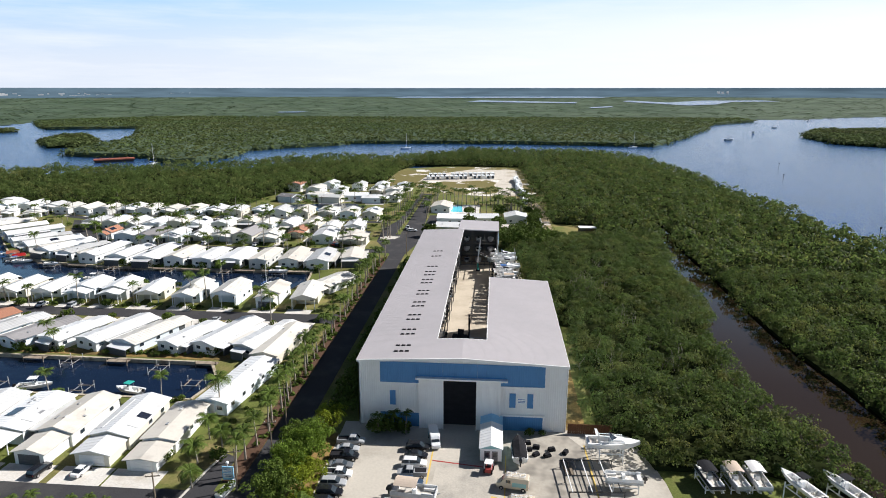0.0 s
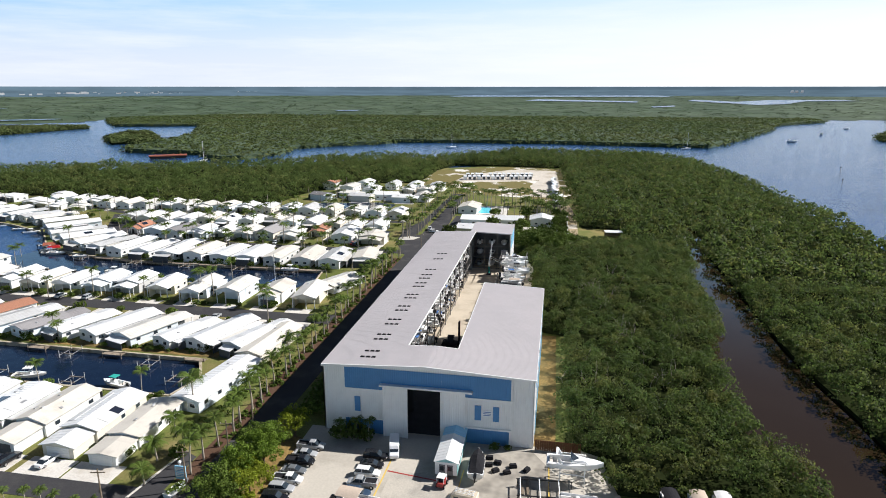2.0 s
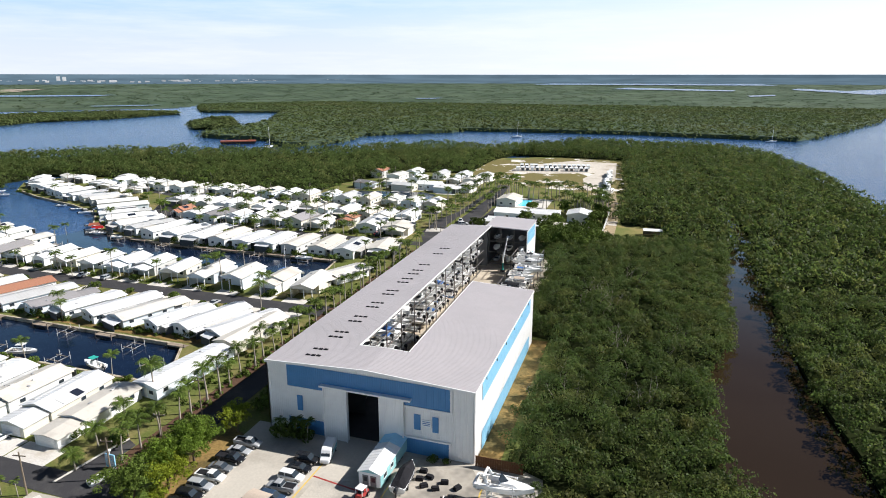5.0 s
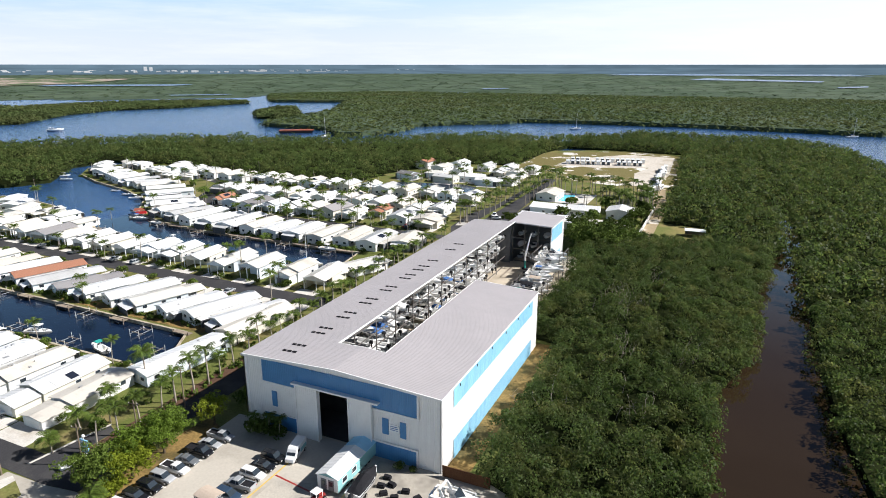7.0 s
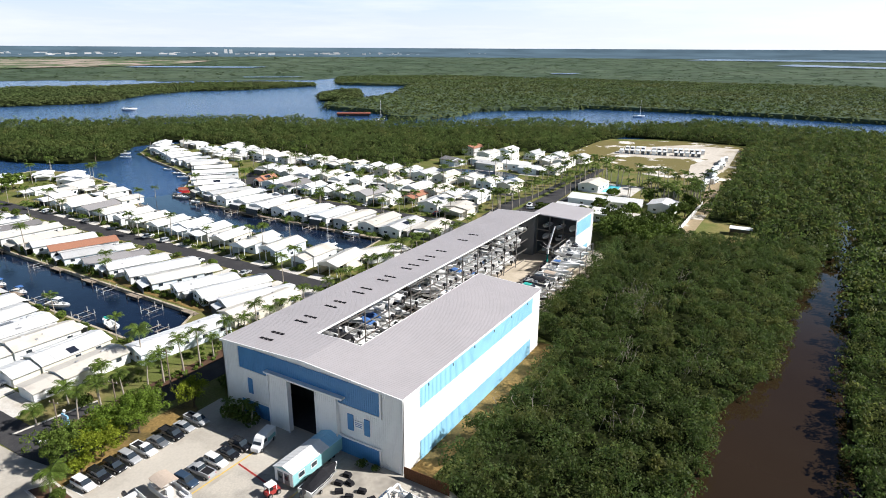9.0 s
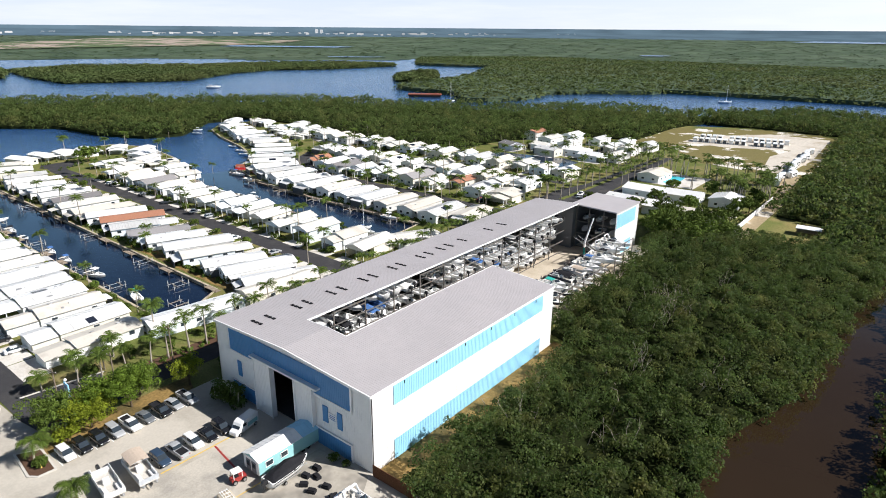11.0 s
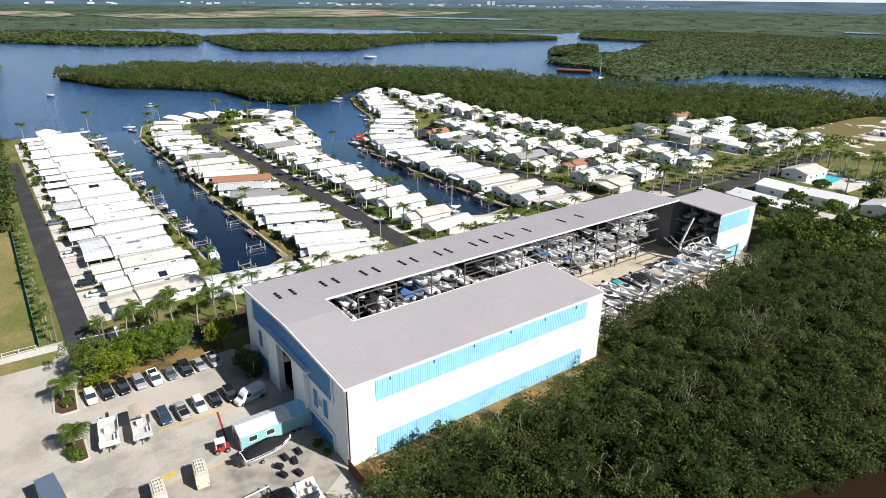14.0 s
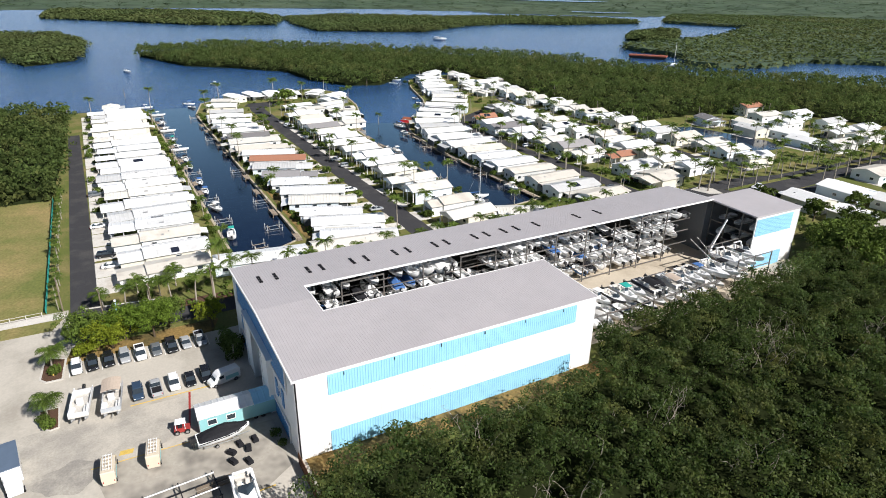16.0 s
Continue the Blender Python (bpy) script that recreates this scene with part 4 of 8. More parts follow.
mb.box(-14.9, Y0 - 0.22, 0.05, -13.9, Y0 - 0.12, 2.15)
part("side_door", mb, M_WALL_BLUE, store)

# three-light vents in pairs along the west roof
for y in (124.5, 127.6, 134.2, 137.0, 143.6, 146.7, 153.3, 156.4, 163.0, 166.0, 173.3, 176.6, 181.3, 184.9, 190.7, 203.2, 210.0):
    for x in (-19.1, -17.9, -16.7):
        mb = MB()
        z = roof_z(x)
        mb.box(x - 0.4, y - 0.26, z - 0.02, x + 0.4, y + 0.26, z + 0.14)
        mb.box(x - 0.44, y - 0.32, z - 0.02, x + 0.44, y - 0.25, z + 0.18)
        part("roof_vent", mb, M_DARK, store)

# back block, open to the yard
back = thing("back_boat_store", "tall white boat store open at its front with dark racks", "building")
BX0, BX1, BY0, BY1, BZ = -12.8, 2.9, 244.8, 262.6, 15.2
mb = MB()
mb.add([(BX0 - .2, BY0 - .3, BZ + .5), (BX1 + .2, BY0 - .3, BZ), (BX1 + .2, BY1 + .3, BZ), (BX0 - .2, BY1 + .3, BZ + .5), (BX0 - .2, BY0 - .3, BZ + .1), (BX1 + .2, BY0 - .3, BZ - .4), (BX1 + .2, BY1 + .3, BZ - .4), (BX0 - .2, BY1 + .3, BZ + .1)],
       [(0, 1, 2, 3), (7, 6, 5, 4), (4, 5, 1, 0), (5, 6, 2, 1), (6, 7, 3, 2), (7, 4, 0, 3)])
part("roof", mb, M_ROOF_BIG, back)
part("east_wall", ribbed("x", BX1, BY0, BY1, 0, BZ - 0.4, 1), M_WALL_W, back)
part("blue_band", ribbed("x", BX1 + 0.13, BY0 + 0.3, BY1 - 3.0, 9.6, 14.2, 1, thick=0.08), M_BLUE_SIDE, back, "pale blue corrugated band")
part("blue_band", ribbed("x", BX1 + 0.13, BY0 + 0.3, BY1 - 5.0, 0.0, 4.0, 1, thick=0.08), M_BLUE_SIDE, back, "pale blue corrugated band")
# inner walls in the dark tone that stands for shade
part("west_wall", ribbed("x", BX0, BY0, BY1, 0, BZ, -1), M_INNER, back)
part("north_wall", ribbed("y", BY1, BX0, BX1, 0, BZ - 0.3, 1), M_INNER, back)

# ---- mobile homes ----
win_frame = MB()
o_, i_ = [(-0.75, 0.0), (0.75, 0.0), (0.75, 1.1), (-0.75, 1.1)], [(-0.66, 0.09), (0.66, 0.09), (0.66, 1.01), (-0.66, 1.01)]
win_frame.add([(x, -0.06, z) for x, z in o_] + [(x, -0.06, z) for x, z in i_] + [(x, -0.02, z) for x, z in i_] + [(x, 0.06, z) for x, z in o_] + [(x, 0.06, z) for x, z in i_] + [(x, 0.02, z) for x, z in i_],
              [(k, (k + 1) % 4, 4 + (k + 1) % 4, 4 + k) for k in range(4)] + [(4 + k, 4 + (k + 1) % 4, 8 + (k + 1) % 4, 8 + k) for k in range(4)]
              + [(12 + (k + 1) % 4, 12 + k, 16 + k, 16 + (k + 1) % 4) for k in range(4)] + [(16 + (k + 1) % 4, 16 + k, 20 + k, 20 + (k + 1) % 4) for k in range(4)]
              + [((k + 1) % 4, k, 12 + k, 12 + (k + 1) % 4) for k in range(4)] + [(8, 9, 10, 11), (23, 22, 21, 20)])
win_frame = win_frame.mesh("window")
win_frame.materials.append(M_TRIM)
win_frame.materials.append(M_GLASS)
for p_ in list(win_frame.polygons)[-2:]:
    p_.material_index = 1
home_rng = random.Random(4)


def gable_roof(w, y0, y1, z, rise, over=0.45, thick=0.14, ribs=0.0):
    h = w / 2 + over
    drop = rise * over / (w / 2)
    return corrugated([(-h, z - drop + thick), (0, z + rise + thick), (h, z - drop + thick)], y0, y1, ribs if ribs else 50, 0.05, thick)


def gable_walls(w, y0, y1, z0, z, rise):
    x = w / 2
    mb = MB()
    ring = lambda y: [(-x, y, z0), (x, y, z0), (x, y, z), (0, y, z + rise), (-x, y, z)]
    mb.loft([ring(y0), ring(y1)])
    return mb


def put_window(parent, m):
    part("window", win_frame, M_TRIM, parent, at=m)


def home(x, y, rot, w, l, label, roof=None, wall=None, front="carport", lanai=True, eave=3.0, rise=None, group="mobile homes", stretch=1.0):
    """A mobile home whose front looks along -y before its turn."""
    rg = home_rng
    roof = roof or M_ROOF_W
    tone = rg.random()
    if roof == M_ROOF_W and tone > 0.68 and group == "mobile homes":
        roof = M_ROOF_SILVER if tone > 0.86 else M_ROOF_CREAM
        word = "silver-grey" if tone > 0.86 else "off-white"
        label = label.replace("white metal roof", word + " metal roof").replace("low white gable roof", "low %s gable roof" % word)
    wall = wall or M_WALLS[rg.choice((0, 0, 0, 0, 1, 1, 3, 2, 0))]
    rise = rise if rise else w * rg.uniform(0.075, 0.13)
    t = thing("mobile_home", label, "house", group, at=pose(x, y, 0, 0, 0, rot + rg.uniform(-3.5, 3.5)))
    w *= rg.uniform(0.84, 1.05)
    l *= rg.uniform(0.9, 1.06)
    eave += rg.uniform(-0.25, 0.3)
    y0, y1 = -l / 2, l / 2
    step = y0 + (l * rg.uniform(0.26, 0.36) if front != "none" else 0)
    part("wall", gable_walls(w - 0.3, step, y1, 0.0, eave, rise * 0.96), wall, t)
    part("roof", gable_roof(w, (y0 if front == "deep" else step) - 0.3, y1 + 0.3, eave, rise, ribs=0.0 if roof in (M_ROOF_BEIGE, M_ROOF_GREY, M_ROOF_RED) else 1.0), roof, t)
    if front == "deep":
        gp = MB()
        gp.add([(-w / 2 + 0.1, y0, eave - 0.5), (w / 2 - 0.1, y0, eave - 0.5), (w / 2 - 0.1, y0, eave - 0.02), (0, y0, eave + rise * 0.94), (-w / 2 + 0.1, y0, eave - 0.02)]
               + [(-w / 2 + 0.1, y0 + 0.12, eave - 0.5), (w / 2 - 0.1, y0 + 0.12, eave - 0.5), (w / 2 - 0.1, y0 + 0.12, eave - 0.02), (0, y0 + 0.12, eave + rise * 0.94), (-w / 2 + 0.1, y0 + 0.12, eave - 0.02)],
               [(0, 1, 2, 3, 4), (9, 8, 7, 6, 5), (0, 5, 6, 1), (1, 6, 7, 2), (4, 9, 5, 0)])
        part("gable_panel", gp, wall, t)
        for sx in (-w / 2 + 0.25, w * rg.uniform(-0.1, 0.15), w / 2 - 0.25):
            po = MB()
            po.box(sx - 0.11, y0, 0, sx + 0.11, y0 + 0.2, eave - 0.5)
            part("post", po, M_TRIM, t)
        sw = MB()
        s = rg.choice((-1, 1))
        sw.box(s * (w / 2 - 0.3) - 0.07, y0 + 1.0, 0, s * (w / 2 - 0.3) + 0.07, step, eave - 0.1)
        part("side_wall", sw, wall, t)
        put_window(t, pose(w * 0.22, step, 1.1))
    elif front != "none":
        fw = w * rg.uniform(0.82, 1.0)
        part("carport_roof", gable_roof(fw, y0 - 0.2, step - 0.32, eave - 0.45, rise * 0.75, ribs=0.0 if roof == M_ROOF_BEIGE else 1.0), roof, t)
        if front == "garage":
            part("garage_wall", gable_walls(fw - 0.4, y0 + 0.2, step, 0, eave - 0.45, rise * 0.7), wall, t)
            gd = MB()
            for k in range(4):
                gd.box(-fw * 0.34, y0 + 0.1, 0.1 + k * 0.55, fw * 0.34, y0 + 0.18, 0.61 + k * 0.55)
            part("garage_door", gd, rg.choice((M_TRIM, M_TRIM, M_SCREEN, M_INNER)), t)
        else:
            for sx in (-fw / 2 + 0.25, fw / 2 - 0.25):
                for yy in (y0 + 0.3, (y0 + step) / 2):
                    po = MB()
                    po.box(sx - 0.09, yy - 0.09, 0, sx + 0.09, yy + 0.09, eave - 0.5)
                    part("post", po, M_TRIM, t)
            ga = MB()
            ga.add([(-fw / 2 + .1, y0, eave - .5), (fw / 2 - .1, y0, eave - .5), (0, y0, eave - .5 + rise * .72), (-fw / 2 + .1, y0 + .12, eave - .5), (fw / 2 - .1, y0 + .12, eave - .5), (0, y0 + .12, eave - .5 + rise * .72)],
                   [(0, 1, 2), (5, 4, 3), (0, 3, 4, 1), (1, 4, 5, 2), (2, 5, 3, 0)])
            part("gable_panel", ga, wall, t)
            sw = MB()
            sw.box(-fw / 2 + 0.2, (y0 + step) / 2, 0, -fw / 2 + 0.35, step, eave - 0.5)
            part("side_screen", sw, M_SCREEN if rg.random() < 0.5 else wall, t)
    else:
        put_window(t, pose(-w * 0.24, step, 1.1))
        put_window(t, pose(w * 0.24, step, 1.1))
        dr = MB()
        dr.box(-0.5, step - 0.08, 0.3, 0.5, step + 0.02, 2.4)
        part("door", dr, M_TRIM, t)
    span = y1 - step
    n = max(2, int(span / 4.2))
    for k in range(n):
        yy = step + span * (k + 0.5) / n + rg.uniform(-0.6, 0.6)
        for s in (-1, 1):
            if rg.random() < 0.8 and (y < 120 and x > -110 or s == (1 if abs(rot) < 90 else -1)) and (x > -255 or k % 2):
                put_window(t, pose(s * (w / 2 - 0.15), yy, 1.25, 0, 0, 90))
    if y < 200 or abs(rot) > 90:
        for s in (-1, 1):
            put_window(t, pose(s * w * 0.22, y1 + 0.0, 1.25))
    if lanai:
        s = rg.choice((-1, 1))
        la, lb = step + span * rg.uniform(0.05, 0.3), y1 - span * rg.uniform(0.0, 0.2)
        d = rg.uniform(2.0, 3.0)
        lm = MB()
        xa, xb = s * w / 2, s * (w / 2 + d)
        lm.box(min(xa, xb), la, eave - 0.55, max(xa, xb), lb, eave - 0.4)
        lm.box(min(xa, xb), la, eave - 0.62, max(xa, xb), la + 0.1, eave - 0.38)
        part("lanai_roof", lm, rg.choice((M_ROOF_W, M_ROOF_W, M_ROOF_CREAM, M_ROOF_SILVER)), t)
        ls = MB()
        ls.box(s * (w / 2 + d - 0.12) - 0.05, la + 0.1, 0.1, s * (w / 2 + d - 0.12) + 0.05, lb - 0.1, eave - 0.56)
        part("lanai_screen", ls, rg.choice((M_SCREEN, wall, M_INNER)), t)
    if rg.random() < 0.45:
        pd = rg.uniform(1.8, 3.4)
        pw = w * rg.uniform(0.25, 0.46)
        px_ = rg.uniform(-0.4, 0.4) * (w / 2 - pw)
        pm = MB()
        pm.add([(px_ - pw, y1 + 0.32, eave - 0.3), (px_ + pw, y1 + 0.32, eave - 0.3), (px_ + pw, y1 + pd, eave - 0.75), (px_ - pw, y1 + pd, eave - 0.75),
                (px_ - pw, y1 + 0.32, eave - 0.42), (px_ + pw, y1 + 0.32, eave - 0.42), (px_ + pw, y1 + pd, eave - 0.87), (px_ - pw, y1 + pd, eave - 0.87)],
               [(0, 1, 2, 3), (7, 6, 5, 4), (0, 4, 5, 1), (1, 5, 6, 2), (2, 6, 7, 3), (3, 7, 4, 0)])
        part("porch_roof", pm, rg.choice((M_ROOF_W, M_ROOF_SILVER, M_ROOF_CREAM, roof)), t)
        ps = MB()
        ps.box(px_ - pw + 0.1, y1 + pd - 0.2, 0.0, px_ + pw - 0.1, y1 + pd - 0.1, eave - 0.88)
        part("porch_screen", ps, M_SCREEN, t)
    if rg.random() < 0.05 and span > 9:
        sl = rise / (w / 2)
        s = -1 if rg.random() < 0.5 else 1
        xa, xb = s * w * 0.12, s * w * 0.38
        ya = step + span * rg.uniform(0.2, 0.5)
        sm = MB()
        zz = lambda xx: eave + rise - abs(xx) * sl + 0.21
        sm.add([(xa, ya, zz(xa)), (xb, ya, zz(xb)), (xb, ya + 3.4, zz(xb)), (xa, ya + 3.4, zz(xa)), (xa, ya, zz(xa) + 0.06), (xb, ya, zz(xb) + 0.06), (xb, ya + 3.4, zz(xb) + 0.06), (xa, ya + 3.4, zz(xa) + 0.06)],
               [(0, 3, 2, 1), (4, 5, 6, 7), (0, 1, 5, 4), (1, 2, 6, 5), (2, 3, 7, 6), (3, 0, 4, 7)] if s > 0 else [(0, 1, 2, 3), (7, 6, 5, 4), (4, 5, 1, 0), (5, 6, 2, 1), (6, 7, 3, 2), (7, 4, 0, 3)])
        part("solar_panel", sm, M_SOLAR, t)
    if rg.random() < 0.4:
        vm = MB()
        vm.tube((w * 0.2, y1 * 0.3, eave + rise * 0.5), (w * 0.2, y1 * 0.3, eave + rise * 0.6 + 0.55), 0.09)
        vm.box(-w * 0.25 - 0.3, y1 * 0.5, eave + rise * 0.45, -w * 0.25 + 0.3, y1 * 0.5 + 0.5, eave + rise * 0.5 + 0.35)
        part("roof_vent", vm, M_STEEL, t)
    return t


WHITE_LONG = "long white mobile home with a white metal roof and carport"
BEIGE_LONG = "long cream mobile home with a weathered beige roof"
WHITE_SMALL = "small white mobile home with a low white gable roof"
GREY_SMALL = "small mobile home with a dark grey shingle roof"
BEIGE_SMALL = "small mobile home with a faded beige gable roof"
RED_SMALL = "small home with an orange terracotta roof"
drives = MB()


def roof_sheet_on(t, x0, x1, y0, y1, mat, name, lift=0.05):
    """A flat sheet lying on one slope of a home's roof; x0 and x1 are shares of the half width."""
    ro = [c for c in t.children if c.name.startswith("roof") and "vent" not in c.name][0]
    co = [v.co for v in ro.data.vertices]
    top, hw = max(c.z for c in co), max(c.x for c in co)
    low = max(c.z for c in co if c.x > hw - 0.01)
    zz = lambda f: top - (top - low) * abs(f) + lift
    a, b = sorted((x0, x1))
    vs = [(a * hw, y0, zz(a)), (b * hw, y0, zz(b)), (b * hw, y1, zz(b)), (a * hw, y1, zz(a))]
    mb = MB()
    mb.add([(x, y, z - 0.12) for x, y, z in vs] + vs, [(3, 2, 1, 0), (4, 5, 6, 7), (0, 1, 5, 4), (1, 2, 6, 5), (2, 3, 7, 6), (3, 0, 4, 7)])
    part(name, mb, mat, t)



# row along the asphalt road, backs to the first canal
for i in range(21):
    x = -63.5 - 10.9 * i + home_rng.uniform(-0.4, 0.4)
    beige = i in (0, 1, 2)
    hm = home(x, 111.2 + home_rng.uniform(-0.8, 0.8), 0, 8.9 if i else 7.8, (23.5 if i else 20.5) + home_rng.uniform(-1.5, 1.5), BEIGE_LONG if beige else WHITE_LONG, M_ROOF_BEIGE if beige and i != 1 else M_ROOF_W, None, "garage" if i < 3 else home_rng.choice(("carport", "garage")), lanai=i > 2)
    if i == 1:
        roof_sheet_on(hm, 0.42, 0.96, -2.0, 9.5, M_ROOF_SILVER, "roof_overlay")
        roof_sheet_on(hm, 0.45, 0.93, 1.4, 3.4, M_SOLAR, "skylight", 0.09)
        roof_sheet_on(hm, -0.95, -0.55, -3.0, 9.0, M_ROOF_SILVER, "roof_overlay")
    elif i < 9:
        for k in range(3):
            f = home_rng.uniform(-0.75, 0.6)
            yy = home_rng.uniform(-2.0, 8.0)
            roof_sheet_on(hm, f, f + 0.14, yy, yy + home_rng.uniform(0.5, 1.4), M_STEEL if k else M_ROOF_SILVER, "skylight", 0.12)
        if i in (3, 5, 8):
            roof_sheet_on(hm, 0.3, 0.95, home_rng.uniform(-3, 0), home_rng.uniform(5, 9), M_ROOF_SILVER if i != 5 else M_ROOF_CREAM, "roof_overlay")
    drives.box(x - 5.0, 95.0, -0.2, x + 4.9, 100.5, 0.07)
# long homes between first canal and middle road, set at a slant
for x, roof in ((-60.5, 0), (-72.5, 0), (-82.5, 0), (-94.5, 0), (-105.5, 0), (-117.0, 0), (-128.0, 2), (-139.5, 0), (-150.0, 3), (-161.0, 0), (-172.5, 1), (-184.0, 0), (-195.0, 2), (-207.0, 0), (-219.0, 0), (-231.0, 0), (-243.5, 0)):
    home(x - 1.0, 162.2 + home_rng.uniform(-1, 1), 162 if x > -165 else 172, 8.2, 20.5 + home_rng.uniform(-1.5, 1), (WHITE_LONG, BEIGE_LONG, GREY_SMALL.replace("small", "long"), "long white mobile home with a terracotta roof strip")[roof], (M_ROOF_W, M_ROOF_BEIGE, M_ROOF_GREY, M_ROOF_RED)[roof], None, home_rng.choice(("carport", "none")), lanai=home_rng.random() < 0.7)
    drives.box(x + 1.5, 171, -0.2, x + 7.5, 178.2, 0.06)
# row between middle road and second canal
for x, b in ((-61.0, 0), (-73.2, 1), (-87.0, 0), (-100.6, 0), (-114.4, 0), (-127.5, 0), (-139.0, 0), (-151.0, 0), (-163.0, 0), (-174.5, 0), (-186.0, 0), (-197.5, 2), (-209.0, 0), (-220.5, 1), (-232.0, 0)):
    home(x, 197.6 + home_rng.uniform(-0.8, 0.8), 2, 8.4, 16.5 + home_rng.uniform(-1.5, 1.5), BEIGE_LONG if b == 1 else WHITE_LONG, (M_ROOF_W, M_ROOF_BEIGE, M_ROOF_GREY)[b], M_WALLS[2] if x in (-87.0, -139.0) else None, "garage" if x in (-73.2, -174.5) else home_rng.choice(("deep", "deep", "carport")), lanai=x < -100, eave=4.5 if x == -87.0 else 3.8, rise=1.25)
    drives.box(x - 4.2, 185.4, -0.2, x + 4.0, 189.5, 0.07)
home(-57.5, 212.0, -22, 8.5, 20.0, WHITE_LONG, M_ROOF_W, None, "carport", lanai=False)
home(-56.5, 158.0, -6, 8.0, 24.0, BEIGE_LONG, M_ROOF_BEIGE, M_WALLS[1], "none", lanai=False)
home(-58.2, 133.5, -8, 7.2, 24.0, "long white home with a shed roof beside the canal end", M_ROOF_W, None, "none", lanai=False, rise=0.7)
# far end of the middle peninsula
for x, y, r, b in ((-246, 206, 8, 0), (-258, 222, 20, 0), (-240, 222, 0, 0), (-226, 219, 0, 0), (-206, 214, 0, 0), (-272, 228, 30, 0), (-285, 234, 40, 0), (-297, 226, 60, 0), (-305, 212, 80, 0), (-262, 204, 0, 0), (-290, 170, 160, 0), (-275, 165, 168, 0), (-258, 164, 172, 0), (-304, 178, 110, 0), (-307, 190, 100, 0), (-304, 201, 85, 0)):
    home(x, y, r, 8.6, 16.5, WHITE_SMALL, (M_ROOF_W, M_ROOF_BEIGE)[b], None, home_rng.choice(("carport", "none")))
home(-292, 110, 90, 9, 16, WHITE_SMALL)
# homes on the north side of the second canal
for x, y, r, l, b in ((-57.5, 250, 185, 18, 1), (-69, 245.5, 180, 21, 0), (-81, 246, 180, 21, 1), (-92.5, 244.5, 180, 20, 1), (-104, 244, 180, 19, 0), (-115.5, 244, 180, 19, 0), (-127.5, 244.5, 180, 20, 1), (-140, 246, 180, 22, 0), (-152, 247, 178, 23, 0), (-164.5, 248, 176, 23, 0), (-175.5, 250.5, 168, 23, 0),
                      (-186.5, 254.5, 158, 23, 0), (-198.5, 262, 146, 23, 0), (-210, 270, 142, 23, 0), (-221, 279.5, 140, 23, 0), (-233, 288, 142, 22, 0), (-246, 296, 148, 22, 0), (-259, 301, 157, 21, 0), (-271.5, 304, 162, 20, 0), (-284, 307, 166, 20, 0), (-297, 311, 170, 19, 0), (-309.5, 316, 175, 18, 0), (-322, 320.5, 185, 18, 0), (-335, 327, 205, 17, 0), (-346, 337, 225, 15, 0), (-338, 350, 245, 14, 0), (-322, 349, 250, 13, 0)):
    home(x, y, r, 9.0, l, BEIGE_LONG if b else WHITE_LONG, M_ROOF_BEIGE if b else M_ROOF_W, None, home_rng.choice(("carport", "none", "deep")), eave=3.5)
# inner rows
for x, y, b in ((-64, 281, 1), (-78.5, 286, 0), (-93, 290, 3), (-104, 281, 0), (-115.5, 284, 2), (-126.5, 281, 0), (-138, 281.5, 0), (-149.5, 279, 0), (-160.5, 279, 2), (-171.5, 280, 0), (-184, 281.5, 3)):
    drives.box(x + 4.0, y - 8.5, -0.2, x + 6.6, y + 5, 0.06)
    home(x, y, 0, {1: 12.5, 3: 7.0}.get(b, 9.8), 16.5 if b != 3 else 12.0, (WHITE_SMALL, BEIGE_SMALL, GREY_SMALL, RED_SMALL)[b], (M_ROOF_W, M_ROOF_BEIGE, M_ROOF_GREY, M_ROOF_RED)[b], None, home_rng.choice(("carport", "none", "none")), lanai=False, eave=3.7, rise=home_rng.uniform(1.1, 1.7))
for x, y, b in ((-69, 308, 0), (-80, 306, 0), (-91, 308, 1), (-103.5, 309, 0), (-115, 309, 0), (-126, 314, 1), (-138.5, 310, 0), (-150.5, 306, 0), (-162, 309, 0), (-173, 306, 0), (-184, 305, 0), (-195, 306, 0), (-206, 308, 0)):
    drives.box(x - 6.4, y - 5, -0.2, x - 3.8, y + 9, 0.06)
    home(x, y, 180, 9.6, 16.0, (WHITE_SMALL, BEIGE_SMALL)[b], (M_ROOF_W, M_ROOF_BEIGE)[b], None, home_rng.choice(("carport", "none", "none")), lanai=False, eave=3.6, rise=home_rng.uniform(1.0, 1.6))
for i, x in enumerate((-67, -80, -93, -106.5, -119.5, -132, -145.5, -158.5, -171.5, -184.5, -197, -209.5, -222, -234.5, -247.5, -260.5, -273.5, -287)):
    drives.box(x + 4.2, 329, -0.2, x + 7.0, 344, 0.055)
    home(x, 343 + home_rng.uniform(-2, 2) + max(0, -x - 235) * 0.12, 0, 10.0, 16.0, BEIGE_SMALL if i % 5 == 3 else WHITE_SMALL, M_ROOF_BEIGE if i % 5 == 3 else M_ROOF_W, None, home_rng.choice(("carport", "none", "none")), lanai=False, eave=3.6, rise=home_rng.uniform(1.0, 1.6))
for x, y, b in ((-300, 362, 0), (-272, 326, 0), (-258, 327, 0), (-286, 332, 0), (-300, 340, 0)):
    home(x, y, 20, 8.4, 13, WHITE_SMALL)
